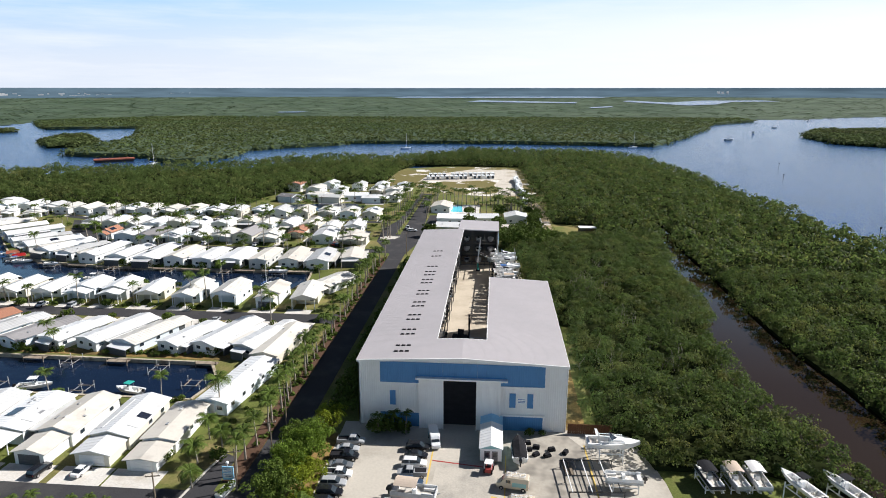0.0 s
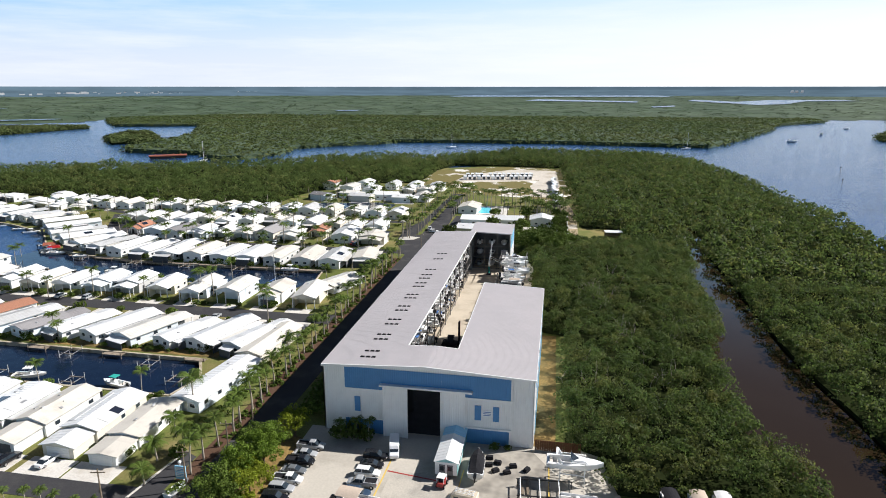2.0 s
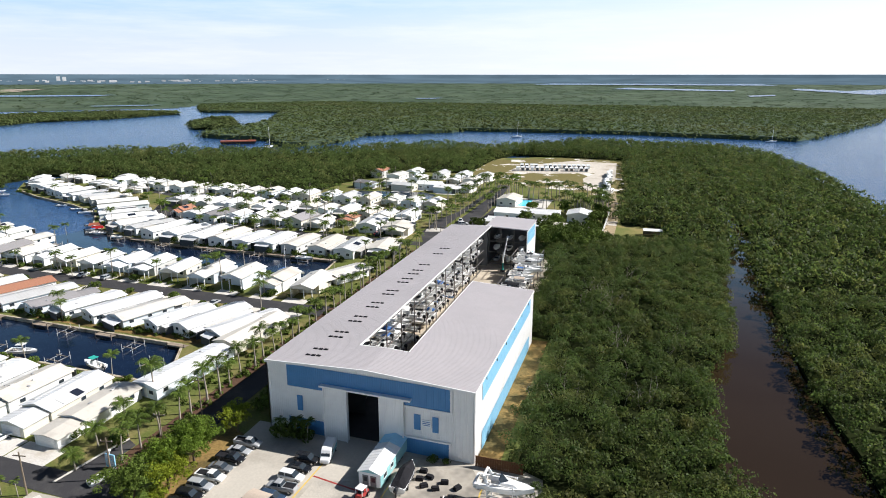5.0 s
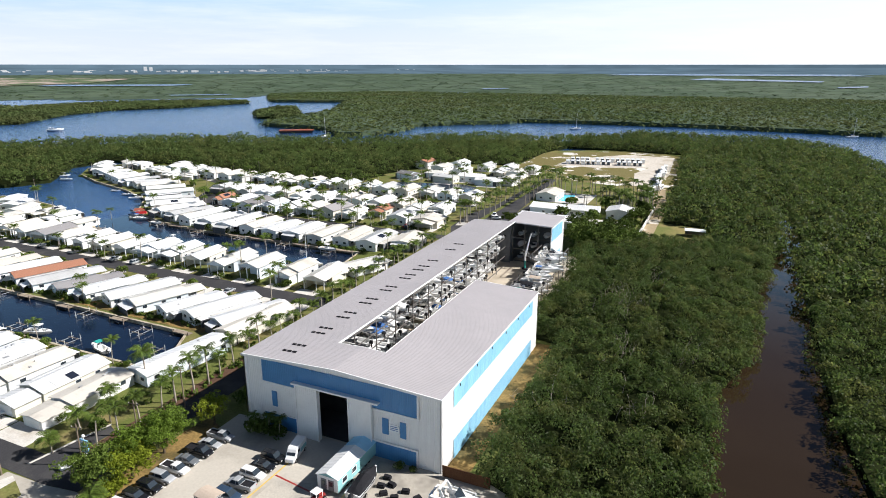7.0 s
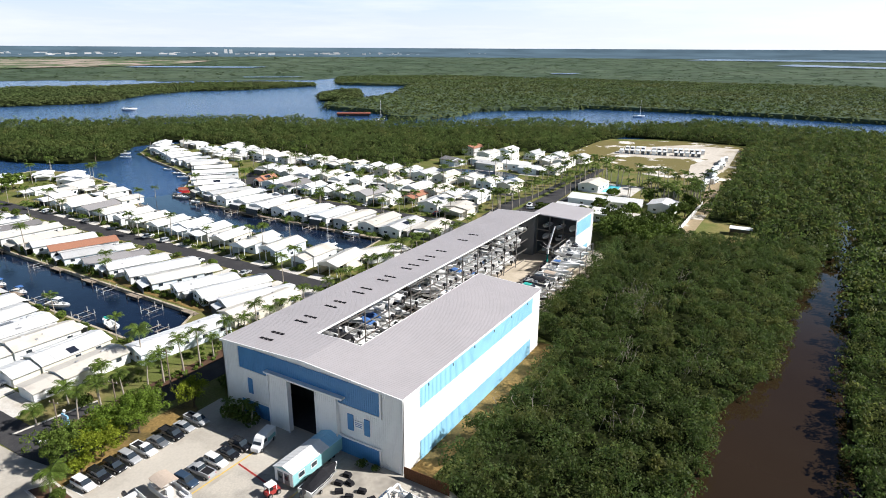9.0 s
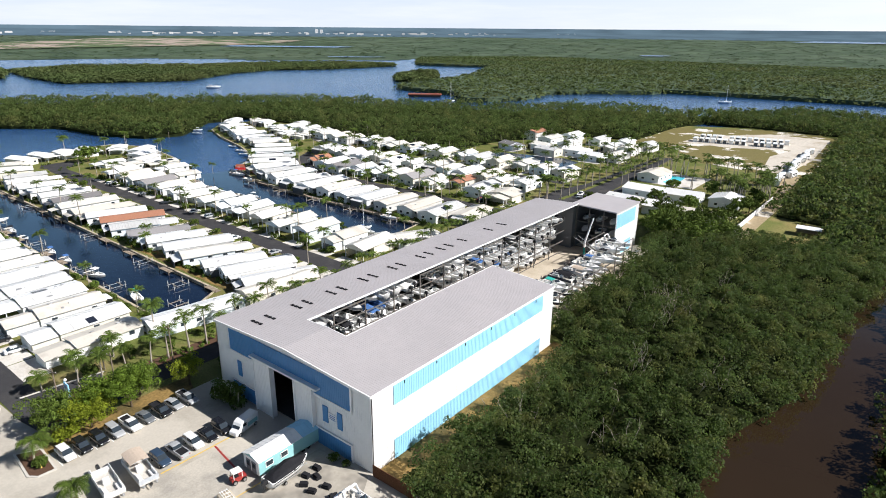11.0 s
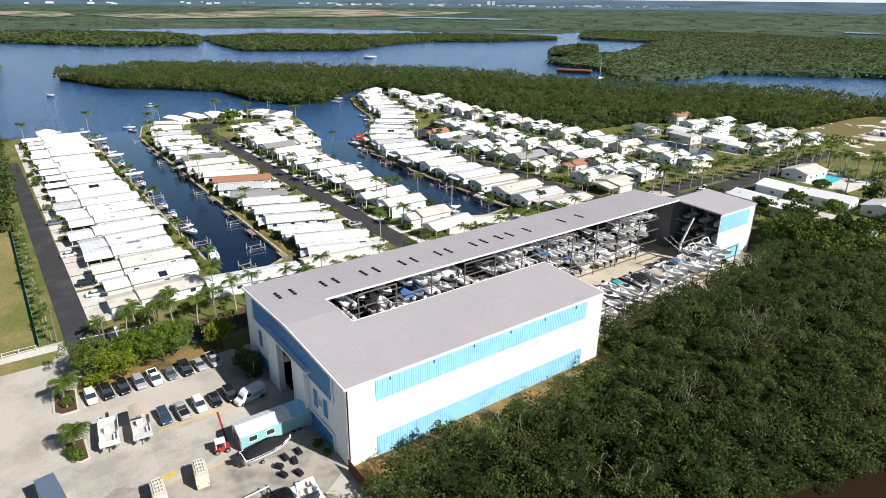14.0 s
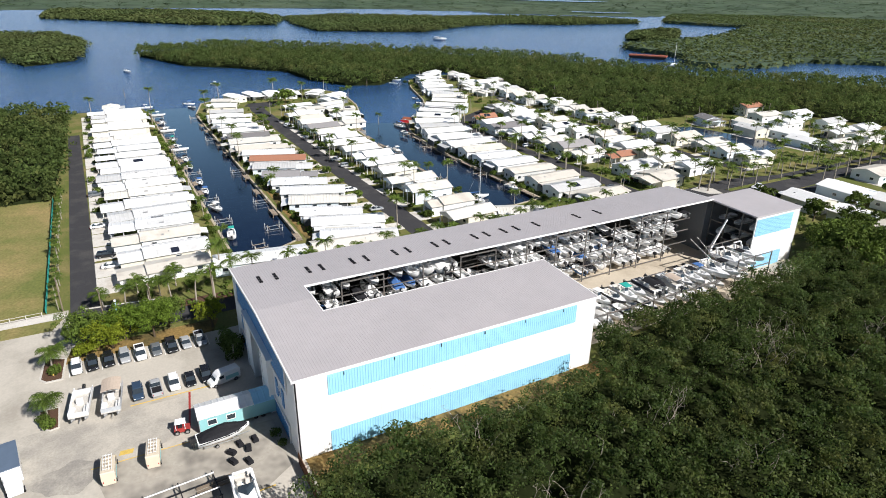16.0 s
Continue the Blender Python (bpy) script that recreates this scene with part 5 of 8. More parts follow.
# homes round the northern canal
for x, y, r, b in ((-129, 389, 70, 2), (-139.5, 434, 0, 3), (-123.5, 427, 0, 0), (-105, 418, 0, 0), (-118.5, 447, 0, 0), (-96, 442, 0, 0), (-80, 424, 0, 0), (-68, 424, 0, 0), (-89, 397, 90, 0), (-74, 389, 90, 0), (-103, 388, 80, 0), (-65, 398, 0, 0), (-64, 442, 0, 0), (-80, 445, 0, 0), (-112, 400, 80, 0)):
    drives.box(x - 6, y - 8, -0.2, x + 6, y + 8, 0.05)
    home(x, y, r, 9.6, 16.0, (WHITE_SMALL, BEIGE_SMALL, GREY_SMALL, RED_SMALL)[b], (M_ROOF_W, M_ROOF_BEIGE, M_ROOF_GREY, M_ROOF_RED)[b], None, home_rng.choice(("carport", "none")), lanai=False, eave=3.7 if b != 3 else 4.8, rise=home_rng.uniform(1.1, 1.6))
setting("driveways", drives, M_DRIVE, "pale concrete driveways in front of the homes", "pavement")
# office and clubhouse beyond the store
for x, y, r, w, l, b, lab in ((-21.7, 330.5, 90, 12, 14.5, 0, "low white office with a broad white roof"), (-4.4, 333, 92, 11, 15, 0, "low white clubhouse with a broad white roof"), (12.5, 336, 0, 13, 13, 0, "white clubhouse with a blue gable end"),
                              (-4.5, 307, 90, 12, 13, 0, "plain white flat-roofed utility building"), (12.5, 304.5, 94, 9.5, 17, 1, "tan-roofed workshop behind the trees"), (-21, 307.5, 90, 12, 13, 0, "white shelter with a broad flat roof"), (-30, 366, 0, 13, 17, 1, "tan-roofed community hall beside the pool")):
    home(x, y, r, w, l, lab, (M_ROOF_W, M_ROOF_BEIGE, M_ROOF_GREY)[b], None, "none", False, 3.6, 1.4, group="community buildings")

# ---- palms, trees and bushes ----
def palm_crown(seed, n=15, length=3.0, droop=1.0):
    rng = np.random.default_rng(seed)
    co = []
    for k in range(n):
        a = 2 * math.pi * k / n + rng.uniform(-0.2, 0.2)
        up = rng.uniform(0.05, 1.15)
        L = length * rng.uniform(0.8, 1.1)
        d = np.array([math.cos(a), math.sin(a), 0.0])
        side = np.array([-math.sin(a), math.cos(a), 0.0])
        pts = []
        for i in range(8):
            s = i / 7
            pts.append(d * L * (s * (1 - 0.22 * s * s)) + np.array([0, 0, L * (up * s - droop * (0.38 + 0.42 * up) * s * s)]))
        for i in range(7):
            p, q = pts[i], pts[i + 1]
            w = 0.54 * math.sin(math.pi * min(0.97, (i + 0.9) / 7.4)) + 0.08
            for sgn in (-1, 1):
                for h in (0.0, 0.5):
                    b0 = p + (q - p) * h
                    b1 = p + (q - p) * (h + 0.44)
                    tip = b1 + side * sgn * w * L * 0.42 + (q - p) * 0.7 + np.array([0, 0, -0.16 * L * w - rng.uniform(0, 0.12)])
                    co.append([b0, b1, tip + (q - p) * 0.12, tip])
    return quads("crown", np.array(co))


def palm_trunk(h, r0, r1, lean=0.0, swell=True):
    mb = MB()
    n, rings = 9, []
    for i in range(8):
        s = i / 7
        r = r0 + (r1 - r0) * s + (0.04 * math.sin(math.pi * min(1, s * 1.6)) if swell else 0)
        if i == 0:
            r *= 1.25
        cx = lean * s * s
        rings.append([(cx + r * math.cos(2 * math.pi * k / n), r * math.sin(2 * math.pi * k / n), h * s) for k in range(n)])
    mb.loft(rings)
    return mb


def palm(kind, h, seed, name, label):
    t = thing(name, label, "palm tree")
    lean = {0: 0.0, 1: 0.5, 2: -0.4}[seed % 3]
    part("trunk", palm_trunk(h, 0.19 if kind == "royal" else 0.17, 0.12 if kind == "royal" else 0.11, lean, kind == "royal"), M_PALMTRUNK, t, smooth=True)
    if kind == "royal":
        sh = MB()
        sh.tube((lean, 0, h - 0.05), (lean, 0, h + 1.0), 0.13, 0.08)
        part("crownshaft", sh, M_LEAF_BUSH, t)
        top = h + 0.9
    else:
        top = h
    part("crown", palm_crown(seed, 15 if kind == "royal" else 22 if h < 6 else 18, 3.05 if kind == "royal" else 3.2, 1.0), M_PALM, t, at=pose(lean, 0, top))
    return t


ROYAL = "royal palm with a pale trunk and arching green fronds"
COCO = "tall slender palm with a round crown"
royals = [palm("royal", h, s, "royal_palm", ROYAL) for h, s in ((6.6, 1), (7.4, 2), (5.8, 3))]
cocos = [palm("coco", h, s, "fan_palm", COCO) for h, s in ((8.2, 4), (9.6, 5), (6.8, 6))]
shorts = [palm("coco", h, s, "feather_palm", "short feathery palm with long arching fronds") for h, s in ((4.0, 7), (4.8, 9))]
prng = random.Random(9)


def plant(kind, x, y, s=1.0, group=""):
    ob = copy_thing(prng.choice(kind), pose(x, y, 0, 0, 0, prng.uniform(0, 360)))
    s *= 1.12 if kind in (royals, cocos) else 1.0
    ob.scale = (s, s, s)
    if group:
        ob["group"] = group
    return ob


y = 100.5
while y < 262:
    plant(royals, -45.4 + prng.uniform(-0.9, 0.9), y, prng.uniform(0.74, 1.0), "royal palms along the avenue")
    y += prng.uniform(-0.5, 0.5) + (4.6 if y < 215 else 5.0)
for i in range(16):
    y = 300 + i * 7.6
    plant(royals, -46.5, y, prng.uniform(0.8, 1.05), "royal palms along the avenue")
    plant(royals, -54.5, y + 2, prng.uniform(0.75, 1.05), "royal palms along the avenue")
    if i > 4:
        plant(royals, -36.5, y + 3, prng.uniform(0.9, 1.2), "royal palms along the avenue")
for x, y in ((-52, 291), (-49, 292.5), (-50.5, 294.5)):
    plant(royals, x, y, 1.1)
for i in range(24):
    plant(royals, -34 + i * 2.5, 386 + prng.uniform(-7, 7), prng.uniform(0.9, 1.2), "palms round the pool")
for i in range(12):
    plant(royals, -10 + i * 3.2, 354 + prng.uniform(-4, 6), prng.uniform(0.8, 1.1), "palms round the pool")
for x, y in ((-52, 96), (-54.5, 103.5), (-51.5, 108), (-56, 112)):
    plant(shorts, x, y, prng.uniform(0.8, 1.1))
for x, y in ((-58.5, 123.0), (-96, 183 + 13.5), (-151, 184.5), (-166, 151), (-121, 154), (-100.5, 195), (-137, 189), (-211, 189), (-224, 190), (-252, 186), (-200, 170), (-238, 152), (-96, 210), (-108, 208.5), (-66, 176), (-74, 189.5),
             (-195, 247), (-178, 263), (-146, 266), (-120, 268), (-95, 272), (-83, 276), (-71, 290), (-110, 297), (-133, 299), (-155, 297), (-176, 293), (-198, 297), (-99, 327), (-123, 330), (-140, 328), (-165, 331), (-190, 330), (-215, 333),
             (-230, 316), (-250, 318), (-292, 300), (-340, 322), (-255, 366), (-230, 364), (-90, 410), (-110, 432), (-130, 418), (-72, 410), (-60, 345), (-58, 372), (-84, 372), (-316, 240), (-270, 238), (-288, 215), (-218, 212), (-298, 130), (-246, 126), (-170, 126.5), (-276, 88), (-290, 89), (-300, 100), (-234, 222), (-190, 212)):
    plant(cocos, x, y, prng.uniform(0.72, 1.05))
for x, y, s in ((-74, 126.5, 0.8), (-101, 126, 0.7), (-118, 151.5, 0.85), (-134, 126.5, 0.9), (-187, 152.5, 0.9), (-212, 153, 1.0), (-258, 154, 0.95), (-276, 156, 1.0), (-312, 170, 1.1), (-318, 205, 1.1), (-309, 236, 1.0), (-262, 232, 0.9), (-118, 190, 0.8), (-163, 189, 0.8), (-182, 188, 0.7), (-240, 189, 0.9), (-205, 230, 0.8),
                (-88, 258, 0.8), (-133, 258, 0.8), (-158, 262, 0.9), (-108, 260, 0.8), (-215, 292, 0.9), (-236, 300, 0.9), (-270, 318, 0.9), (-310, 330, 0.9), (-325, 338, 0.9), (-66, 266, 0.9), (-62, 300, 0.8), (-88, 297, 0.7), (-121, 320, 0.8), (-148, 320, 0.7), (-180, 320, 0.8), (-205, 318, 0.8), (-70, 330, 0.9), (-112, 350, 0.8),
                (-138, 352, 0.8), (-95, 380, 0.9), (-118, 384, 0.9), (-142, 396, 0.9), (-100, 404, 0.8), (-86, 432, 0.9), (-60, 418, 0.9), (-56, 392, 0.9), (-57, 258, 0.8), (-59, 236, 0.7), (-62, 216, 0.8)):
    plant(cocos, x, y, s * prng.uniform(0.85, 1.1))
for y0, y1, x0, x1, n in ((257, 263, -175, -60, 9), (271, 276, -190, -60, 9), (291, 301, -205, -60, 13), (315, 322, -210, -62, 11), (331, 337, -280, -62, 13), (351, 356, -180, -60, 8), (385, 450, -140, -58, 14)):
    for i in range(n):
        plant(cocos if prng.random() < 0.6 else royals, x0 + (x1 - x0) * (i + prng.random()) / n, prng.uniform(y0, y1), prng.uniform(0.7, 1.0))
for i in range(22):
    plant(royals, prng.uniform(2, 25), prng.uniform(344, 378), prng.uniform(0.8, 1.2), "palms round the pool")
for i in range(26):
    plant(royals, -55 - i * 3.4, 86.8 + prng.uniform(-0.5, 0.5), prng.uniform(0.35, 0.5), "small palms along the fence")


def broad_tree(name, label, h, r, seed, mat, n=900, leaf=0.32, blobs=9):
    t = thing(name, label, "tree")
    rng = np.random.default_rng(seed)
    rg = random.Random(seed)
    tr = MB()
    tr.tube((0, 0, 0), (0.1, 0, h * 0.4), 0.24, 0.16)
    tips = []
    for k in range(blobs):
        a = 2 * math.pi * k / blobs + rg.uniform(-0.3, 0.3)
        d = r * rg.uniform(0.25, 0.72) if k else 0
        tip = (d * math.cos(a), d * math.sin(a), h * rg.uniform(0.5, 0.82))
        tips.append(tip)
        tr.tube((0.1, 0, h * rg.uniform(0.25, 0.4)), tip, 0.09, 0.03, 6)
    part("trunk", tr, M_BARK, t)
    c = np.array(tips)
    co = clump_leaves(c[:, 0], c[:, 1], c[:, 2], r * rng.uniform(0.36, 0.58, blobs), 7, n // blobs // 7, leaf, rng, flat=0.75, low=-0.6)
    part("crown", quads("crown", co), mat, t)
    return t


for x, y, h, r, m, nm, n in ((-36.2, 92.6, 6.2, 4.2, M_LEAF_BUSH, "dark", 4200), (-33.0, 97.0, 5.8, 3.9, M_LEAF_YEL, "yellow-green", 3600), (-35.6, 99.5, 6.4, 3.6, M_LEAF_TREE, "green", 3000), (-34.0, 104.8, 6.8, 4.6, M_LEAF_TREE, "green", 5200), (-37.0, 108.0, 5.6, 3.4, M_LEAF_BUSH, "dark", 2400), (-32.6, 116.2, 5.2, 3.0, M_LEAF_YEL, "yellow-green", 1300), (-31.6, 92.4, 3.0, 2.0, M_LEAF_YEL, "yellow-green", 900)):
    o = broad_tree("shade_tree", "bushy %s shade tree beside the parking yard" % nm, h * 1.15, r * 1.18, int(100 + x + y), m, int(n * 2.3), 0.165, 16)
    o.matrix_basis = pose(x + 1.1, y, 0)
for i, (x, y, h) in enumerate(((8, 268, 6), (13, 272, 7), (6, 276, 6), (16, 280, 6.5), (22, 276, 6), (12, 284, 6), (5, 288, 5), (27, 284, 5.5), (-8, 278, 5), (14, 298, 5), (10, 270, 6), (20, 270, 5.5), (2, 283, 5), (24, 343, 4), (20, 352, 4), (2, 294, 6), (20, 297, 5), (22, 306, 4.5), (-12, 297, 4.5), (-12, 320, 4), (4, 316, 4.5), (21, 322, 4.5), (-13, 343, 4), (4, 345, 4.5), (-30, 297, 4), (3, 303, 4), (23, 330, 4))):
    o = broad_tree("dark_tree", "dark dense tree beside the boat store", h * 1.5, h * 0.95, 300 + i, M_LEAF_BUSH, 1900, 0.34)
    o.matrix_basis = pose(x, y, 0)
o = broad_tree("banyan_tree", "wide dark shade tree among the homes", 8, 6, 410, M_LEAF_BUSH, 1200, 0.6)
o.matrix_basis = pose(-283, 203, 0)

def bush(seed):
    rng = np.random.default_rng(seed)
    a = np.arange(4) * 1.6 + rng.uniform(0, 1)
    co = crown_leaves(0.6 * np.cos(a), 0.6 * np.sin(a), 0.75 + 0.5 * rng.uniform(0, 1, 4), rng.uniform(0.6, 0.95, 4), 110, 0.19, rng, flat=0.9, low=-0.85)
    return tagged(part("garden_bush", quads("garden_bush", co), M_LEAF_BUSH), "rounded green garden bush beside a home", "bush")


bushes = [bush(500 + i) for i in range(3)]
spots = [(-196, 291), (-200, 297), (-193, 298), (-186, 294), (-214, 300), (-222, 306), (-236, 311), (-243, 316), (-58, 124), (-66, 102), (-51, 105), (-55, 115), (-61, 104)]
for a, b, yy in ((-285, -110, 97.5), (-240, -62, 152), (-245, -62, 176), (-235, -60, 188), (-175, -60, 259), (-195, -60, 273), (-200, -62, 297), (-215, -62, 318), (-280, -62, 334), (-130, -60, 410), (-200, -66, 126.0), (-230, -70, 210.5), (-150, -66, 234.5), (-320, -250, 226), (-325, -262, 302)):
    x = a
    while x < b:
        spots.append((x, yy + prng.uniform(-1.5, 1.5)))
        x += prng.uniform(7, 16)
for x, y in spots:
    plant(bushes, x, y, prng.uniform(0.6, 1.45), "garden bushes")
o = None
# loose scrub along the banks, between the homes and round the field
rng = np.random.default_rng(78)
sx, sy = [], []
for a, b, y0, y1, n in ((-290, -62, 125, 127.5, 110), (-270, -74, 150.8, 153, 120), (-245, -62, 173, 177, 70), (-240, -60, 187.5, 190, 60), (-230, -74, 208.5, 211, 70), (-150, -72, 234, 236, 60), (-180, -60, 255, 262, 90), (-200, -60, 271, 275, 60), (-210, -60, 292, 300, 110), (-215, -60, 317, 321, 70), (-290, -60, 351, 356, 130), (-130, -60, 384, 450, 120), (-325, -250, 160, 240, 90), (-54, -48, 112, 262, 90), (-72, -46, 452, 474, 60), (22, 26, 300, 400, 60), (26, 31, 420, 560, 60), (-47.2, -44.4, 108, 254, 130)):
    sx.append(rng.uniform(a, b, n))
    sy.append(rng.uniform(y0, y1, n))
sx, sy = np.concatenate(sx), np.concatenate(sy)
sr = rng.uniform(0.3, 1.0, len(sx))
co = crown_leaves(sx, sy, sr * 0.45, sr, 26, 0.34, rng, low=-0.4)
tagged(part("garden_scrub", quads("garden_scrub", co), M_LEAF_BUSH), "loose green scrub along banks and between homes", "shrubs", "", "stuff")
# clipped hedge in the shade of the store
rng = np.random.default_rng(77)
n = 260
co = crown_leaves(rng.uniform(-34.5, -28.5, n), rng.uniform(124, 250, n), rng.uniform(0.8, 2.4, n), rng.uniform(0.9, 1.6, n), 40, 0.4, rng)
tagged(part("hedge", quads("hedge", co), M_LEAF_BUSH), "dark hedge along the shaded side of the store", "hedge", "", "stuff")
for x, y, s in ((-22.5, 117.5, 1.6), (-19.5, 118, 1.8), (-16.8, 117.8, 1.4)):
    plant(bushes, x, y, s)
    plant(royals, x + 0.6, y - 0.3, 0.55)
for x, y, s in ((9.5, 118.9, 0.8), (12, 119.3, 0.6)):
    plant(bushes, x, y, s)
for x, y, s in ((-28.8, 86.4, 1.1), (-12.9, 86.0, 1.05)):
    plant(shorts, x, y, s)
    for k in range(3):
        plant(bushes, x + prng.uniform(0.2, 2.8), y + prng.uniform(-0.8, 0.9), 0.85)
for ob in royals + cocos + shorts + bushes:
    away(ob)
bare = MB()
brr = random.Random(61)
for cx, cy, n in ((33.0, 211.0, 26), (36.0, 204.0, 14), (38.5, 176.0, 12), (46.0, 150.0, 8), (52.0, 178.0, 8), (30.0, 146.0, 6), (42.0, 232.0, 8)):
    for k in range(n):
        p = Vector((cx + brr.gauss(0, 2.6), cy + brr.gauss(0, 3.4), 3.0))
        d = Vector((brr.uniform(-0.5, 0.5), brr.uniform(-0.5, 0.5), 1)).normalized()
        for j in range(3):
            q = p + d * brr.uniform(1.2, 2.0)
            bare.tube(p, q, 0.07 - 0.018 * j, 0.05 - 0.018 * j, 5)
            e = q + Vector((brr.uniform(-1, 1), brr.uniform(-1, 1), brr.uniform(0.2, 0.9))) * 1.2
            bare.tube(q, e, 0.03, 0.012, 4)
            p, d = q, (d + Vector((brr.uniform(-0.6, 0.6), brr.uniform(-0.6, 0.6), 0.1))).normalized()
tagged(part("bare_branches", bare, M_PALMTRUNK), "pale leafless branches among the mangroves", "branches", "", "stuff")
hy = thing("fire_hydrant", "small yellow fire hydrant on the mulch island", "hydrant", at=pose(-26.6, 86.6, 0.19))
hb = MB()
hb.tube((0, 0, 0), (0, 0, 0.6), 0.14, 0.13, 10).tube((0, 0, 0.6), (0, 0, 0.78), 0.15, 0.05, 10)
part("barrel", hb, M_YELLOW, hy)
hb = MB()
hb.tube((-0.24, 0, 0.45), (0.24, 0, 0.45), 0.07, 0.07, 8)
part("nozzle", hb, M_YELLOW, hy)
slab("canal_bank", [(-128, 150.2), (-74, 149.2), (-68, 149.6), (-69, 152.6), (-100, 154.0), (-128, 153.2)], 0.04, M_STRAW, "bare brown bank along the canal wall", "ground")
slab("tree_island", [(-35.0, 89.5), (-29.8, 88.5), (-29.8, 116), (-35.0, 118)], 0.10, M_STRAW, "dry brown bed under the shade trees", "planting bed")
slab("yard_island_kerb", [(-15.6, 84.5), (-10.2, 84.8), (-8.9, 86.4), (-9.3, 87.8), (-15.5, 87.8)], 0.17, M_CURB, "pale concrete kerb round the palm island", "kerb")
slab("yard_island", [(-15.3, 84.8), (-10.4, 85.1), (-9.2, 86.4), (-9.5, 87.5), (-15.2, 87.5)], 0.19, M_MULCH, "small kerbed mulch island in the yard", "planting bed")
slab("corner_island_kerb", [(-34.2, 84.9), (-26.0, 84.2), (-24.5, 85.3), (-24.4, 88.2), (-32.0, 88.8)], 0.17, M_CURB, "pale concrete kerb round the corner island", "kerb")
slab("corner_island", [(-33.7, 85.2), (-26.1, 84.6), (-24.9, 85.5), (-24.8, 87.9), (-31.9, 88.4)], 0.19, M_MULCH, "kerbed mulch island at the yard corner", "planting bed")

# ---- boats ----
def hull_mesh(L, b, h, cuddy=False):
    """A planing hull: stern at -L/2, bow at L/2, keel at z = 0."""
    mb = MB()
    rings = []
    for s in (0.0, 0.25, 0.5, 0.7, 0.85, 0.95, 1.0):
        x = -L / 2 + L * s
        w = b / 2 * (1.0 if s < 0.5 else max(0.03, 1 - ((s - 0.5) / 0.5) ** 2.2))
        keel = 0.0 if s < 0.6 else h * 0.75 * ((s - 0.6) / 0.4) ** 2
        top = h * (1.0 + 0.22 * s * s)
        ch = keel + (top - keel) * 0.42
        rings.append([(x, -w, top), (x, -w * 0.86, ch), (x, -w * 0.5, keel + (ch - keel) * 0.5), (x, 0, keel), (x, w * 0.5, keel + (ch - keel) * 0.5), (x, w * 0.86, ch), (x, w, top)])
    k = 7
    vs = [p for r in rings for p in r]
    fs = [(r * k + i, r * k + i + 1, (r + 1) * k + i + 1, (r + 1) * k + i) for r in range(len(rings) - 1) for i in range(k - 1)]
    fs.append(tuple(range(k - 1, -1, -1)))
    mb.add(vs, fs)
    return mb


def deck_mesh(L, b, h, c0, c1):
    """Side decks and foredeck with a sunken cockpit from c0 to c1 along the length."""
    mb = MB()
    top = lambda s: h * (1.0 + 0.22 * s * s)
    half = lambda s: b / 2 * (1.0 if s < 0.5 else max(0.03, 1 - ((s - 0.5) / 0.5) ** 2.2))
    st = [0.0, c0, c0 + 0.001, 0.5, c1 - 0.001, c1, 0.85, 0.95, 1.0]
    st = sorted(set(st))
    vs, fs = [], []
    for s in st:
        x, w, z = -L / 2 + L * s, half(s), top(s)
        open_ = c0 < s < c1
        i = w * 0.74 if open_ else w * 0.5
        zi = h * 0.42 if open_ else z + 0.06
        vs += [(x, -w, z), (x, -i, z + (0.03 if open_ else 0.05)), (x, -i, zi), (x, i, zi), (x, i, z + (0.03 if open_ else 0.05)), (x, w, z)]
    for r in range(len(st) - 1):
        fs += [(r * 6 + i, (r + 1) * 6 + i, (r + 1) * 6 + i + 1, r * 6 + i + 1) for i in range(5)]
    mb.add(vs, [f[::-1] for f in fs])
    return mb


def outboard(parent, x, y, h):
    e = MB()
    e.loft([[(x - 0.75, y - 0.2, h + 0.15), (x, y - 0.2, h + 0.15), (x, y + 0.2, h + 0.15), (x - 0.75, y + 0.2, h + 0.15)], [(x - 0.8, y - 0.24, h + 0.5), (x + 0.02, y - 0.24, h + 0.5), (x + 0.02, y + 0.24, h + 0.5), (x - 0.8, y + 0.24, h + 0.5)],
            [(x - 0.6, y - 0.16, h + 0.85), (x - 0.1, y - 0.16, h + 0.85), (x - 0.1, y + 0.16, h + 0.85), (x - 0.6, y + 0.16, h + 0.85)]])
    e.box(x - 0.55, y - 0.09, 0.0, x - 0.3, y + 0.09, h + 0.15)
    part("outboard", e, M_ENGINE, parent, smooth=False)


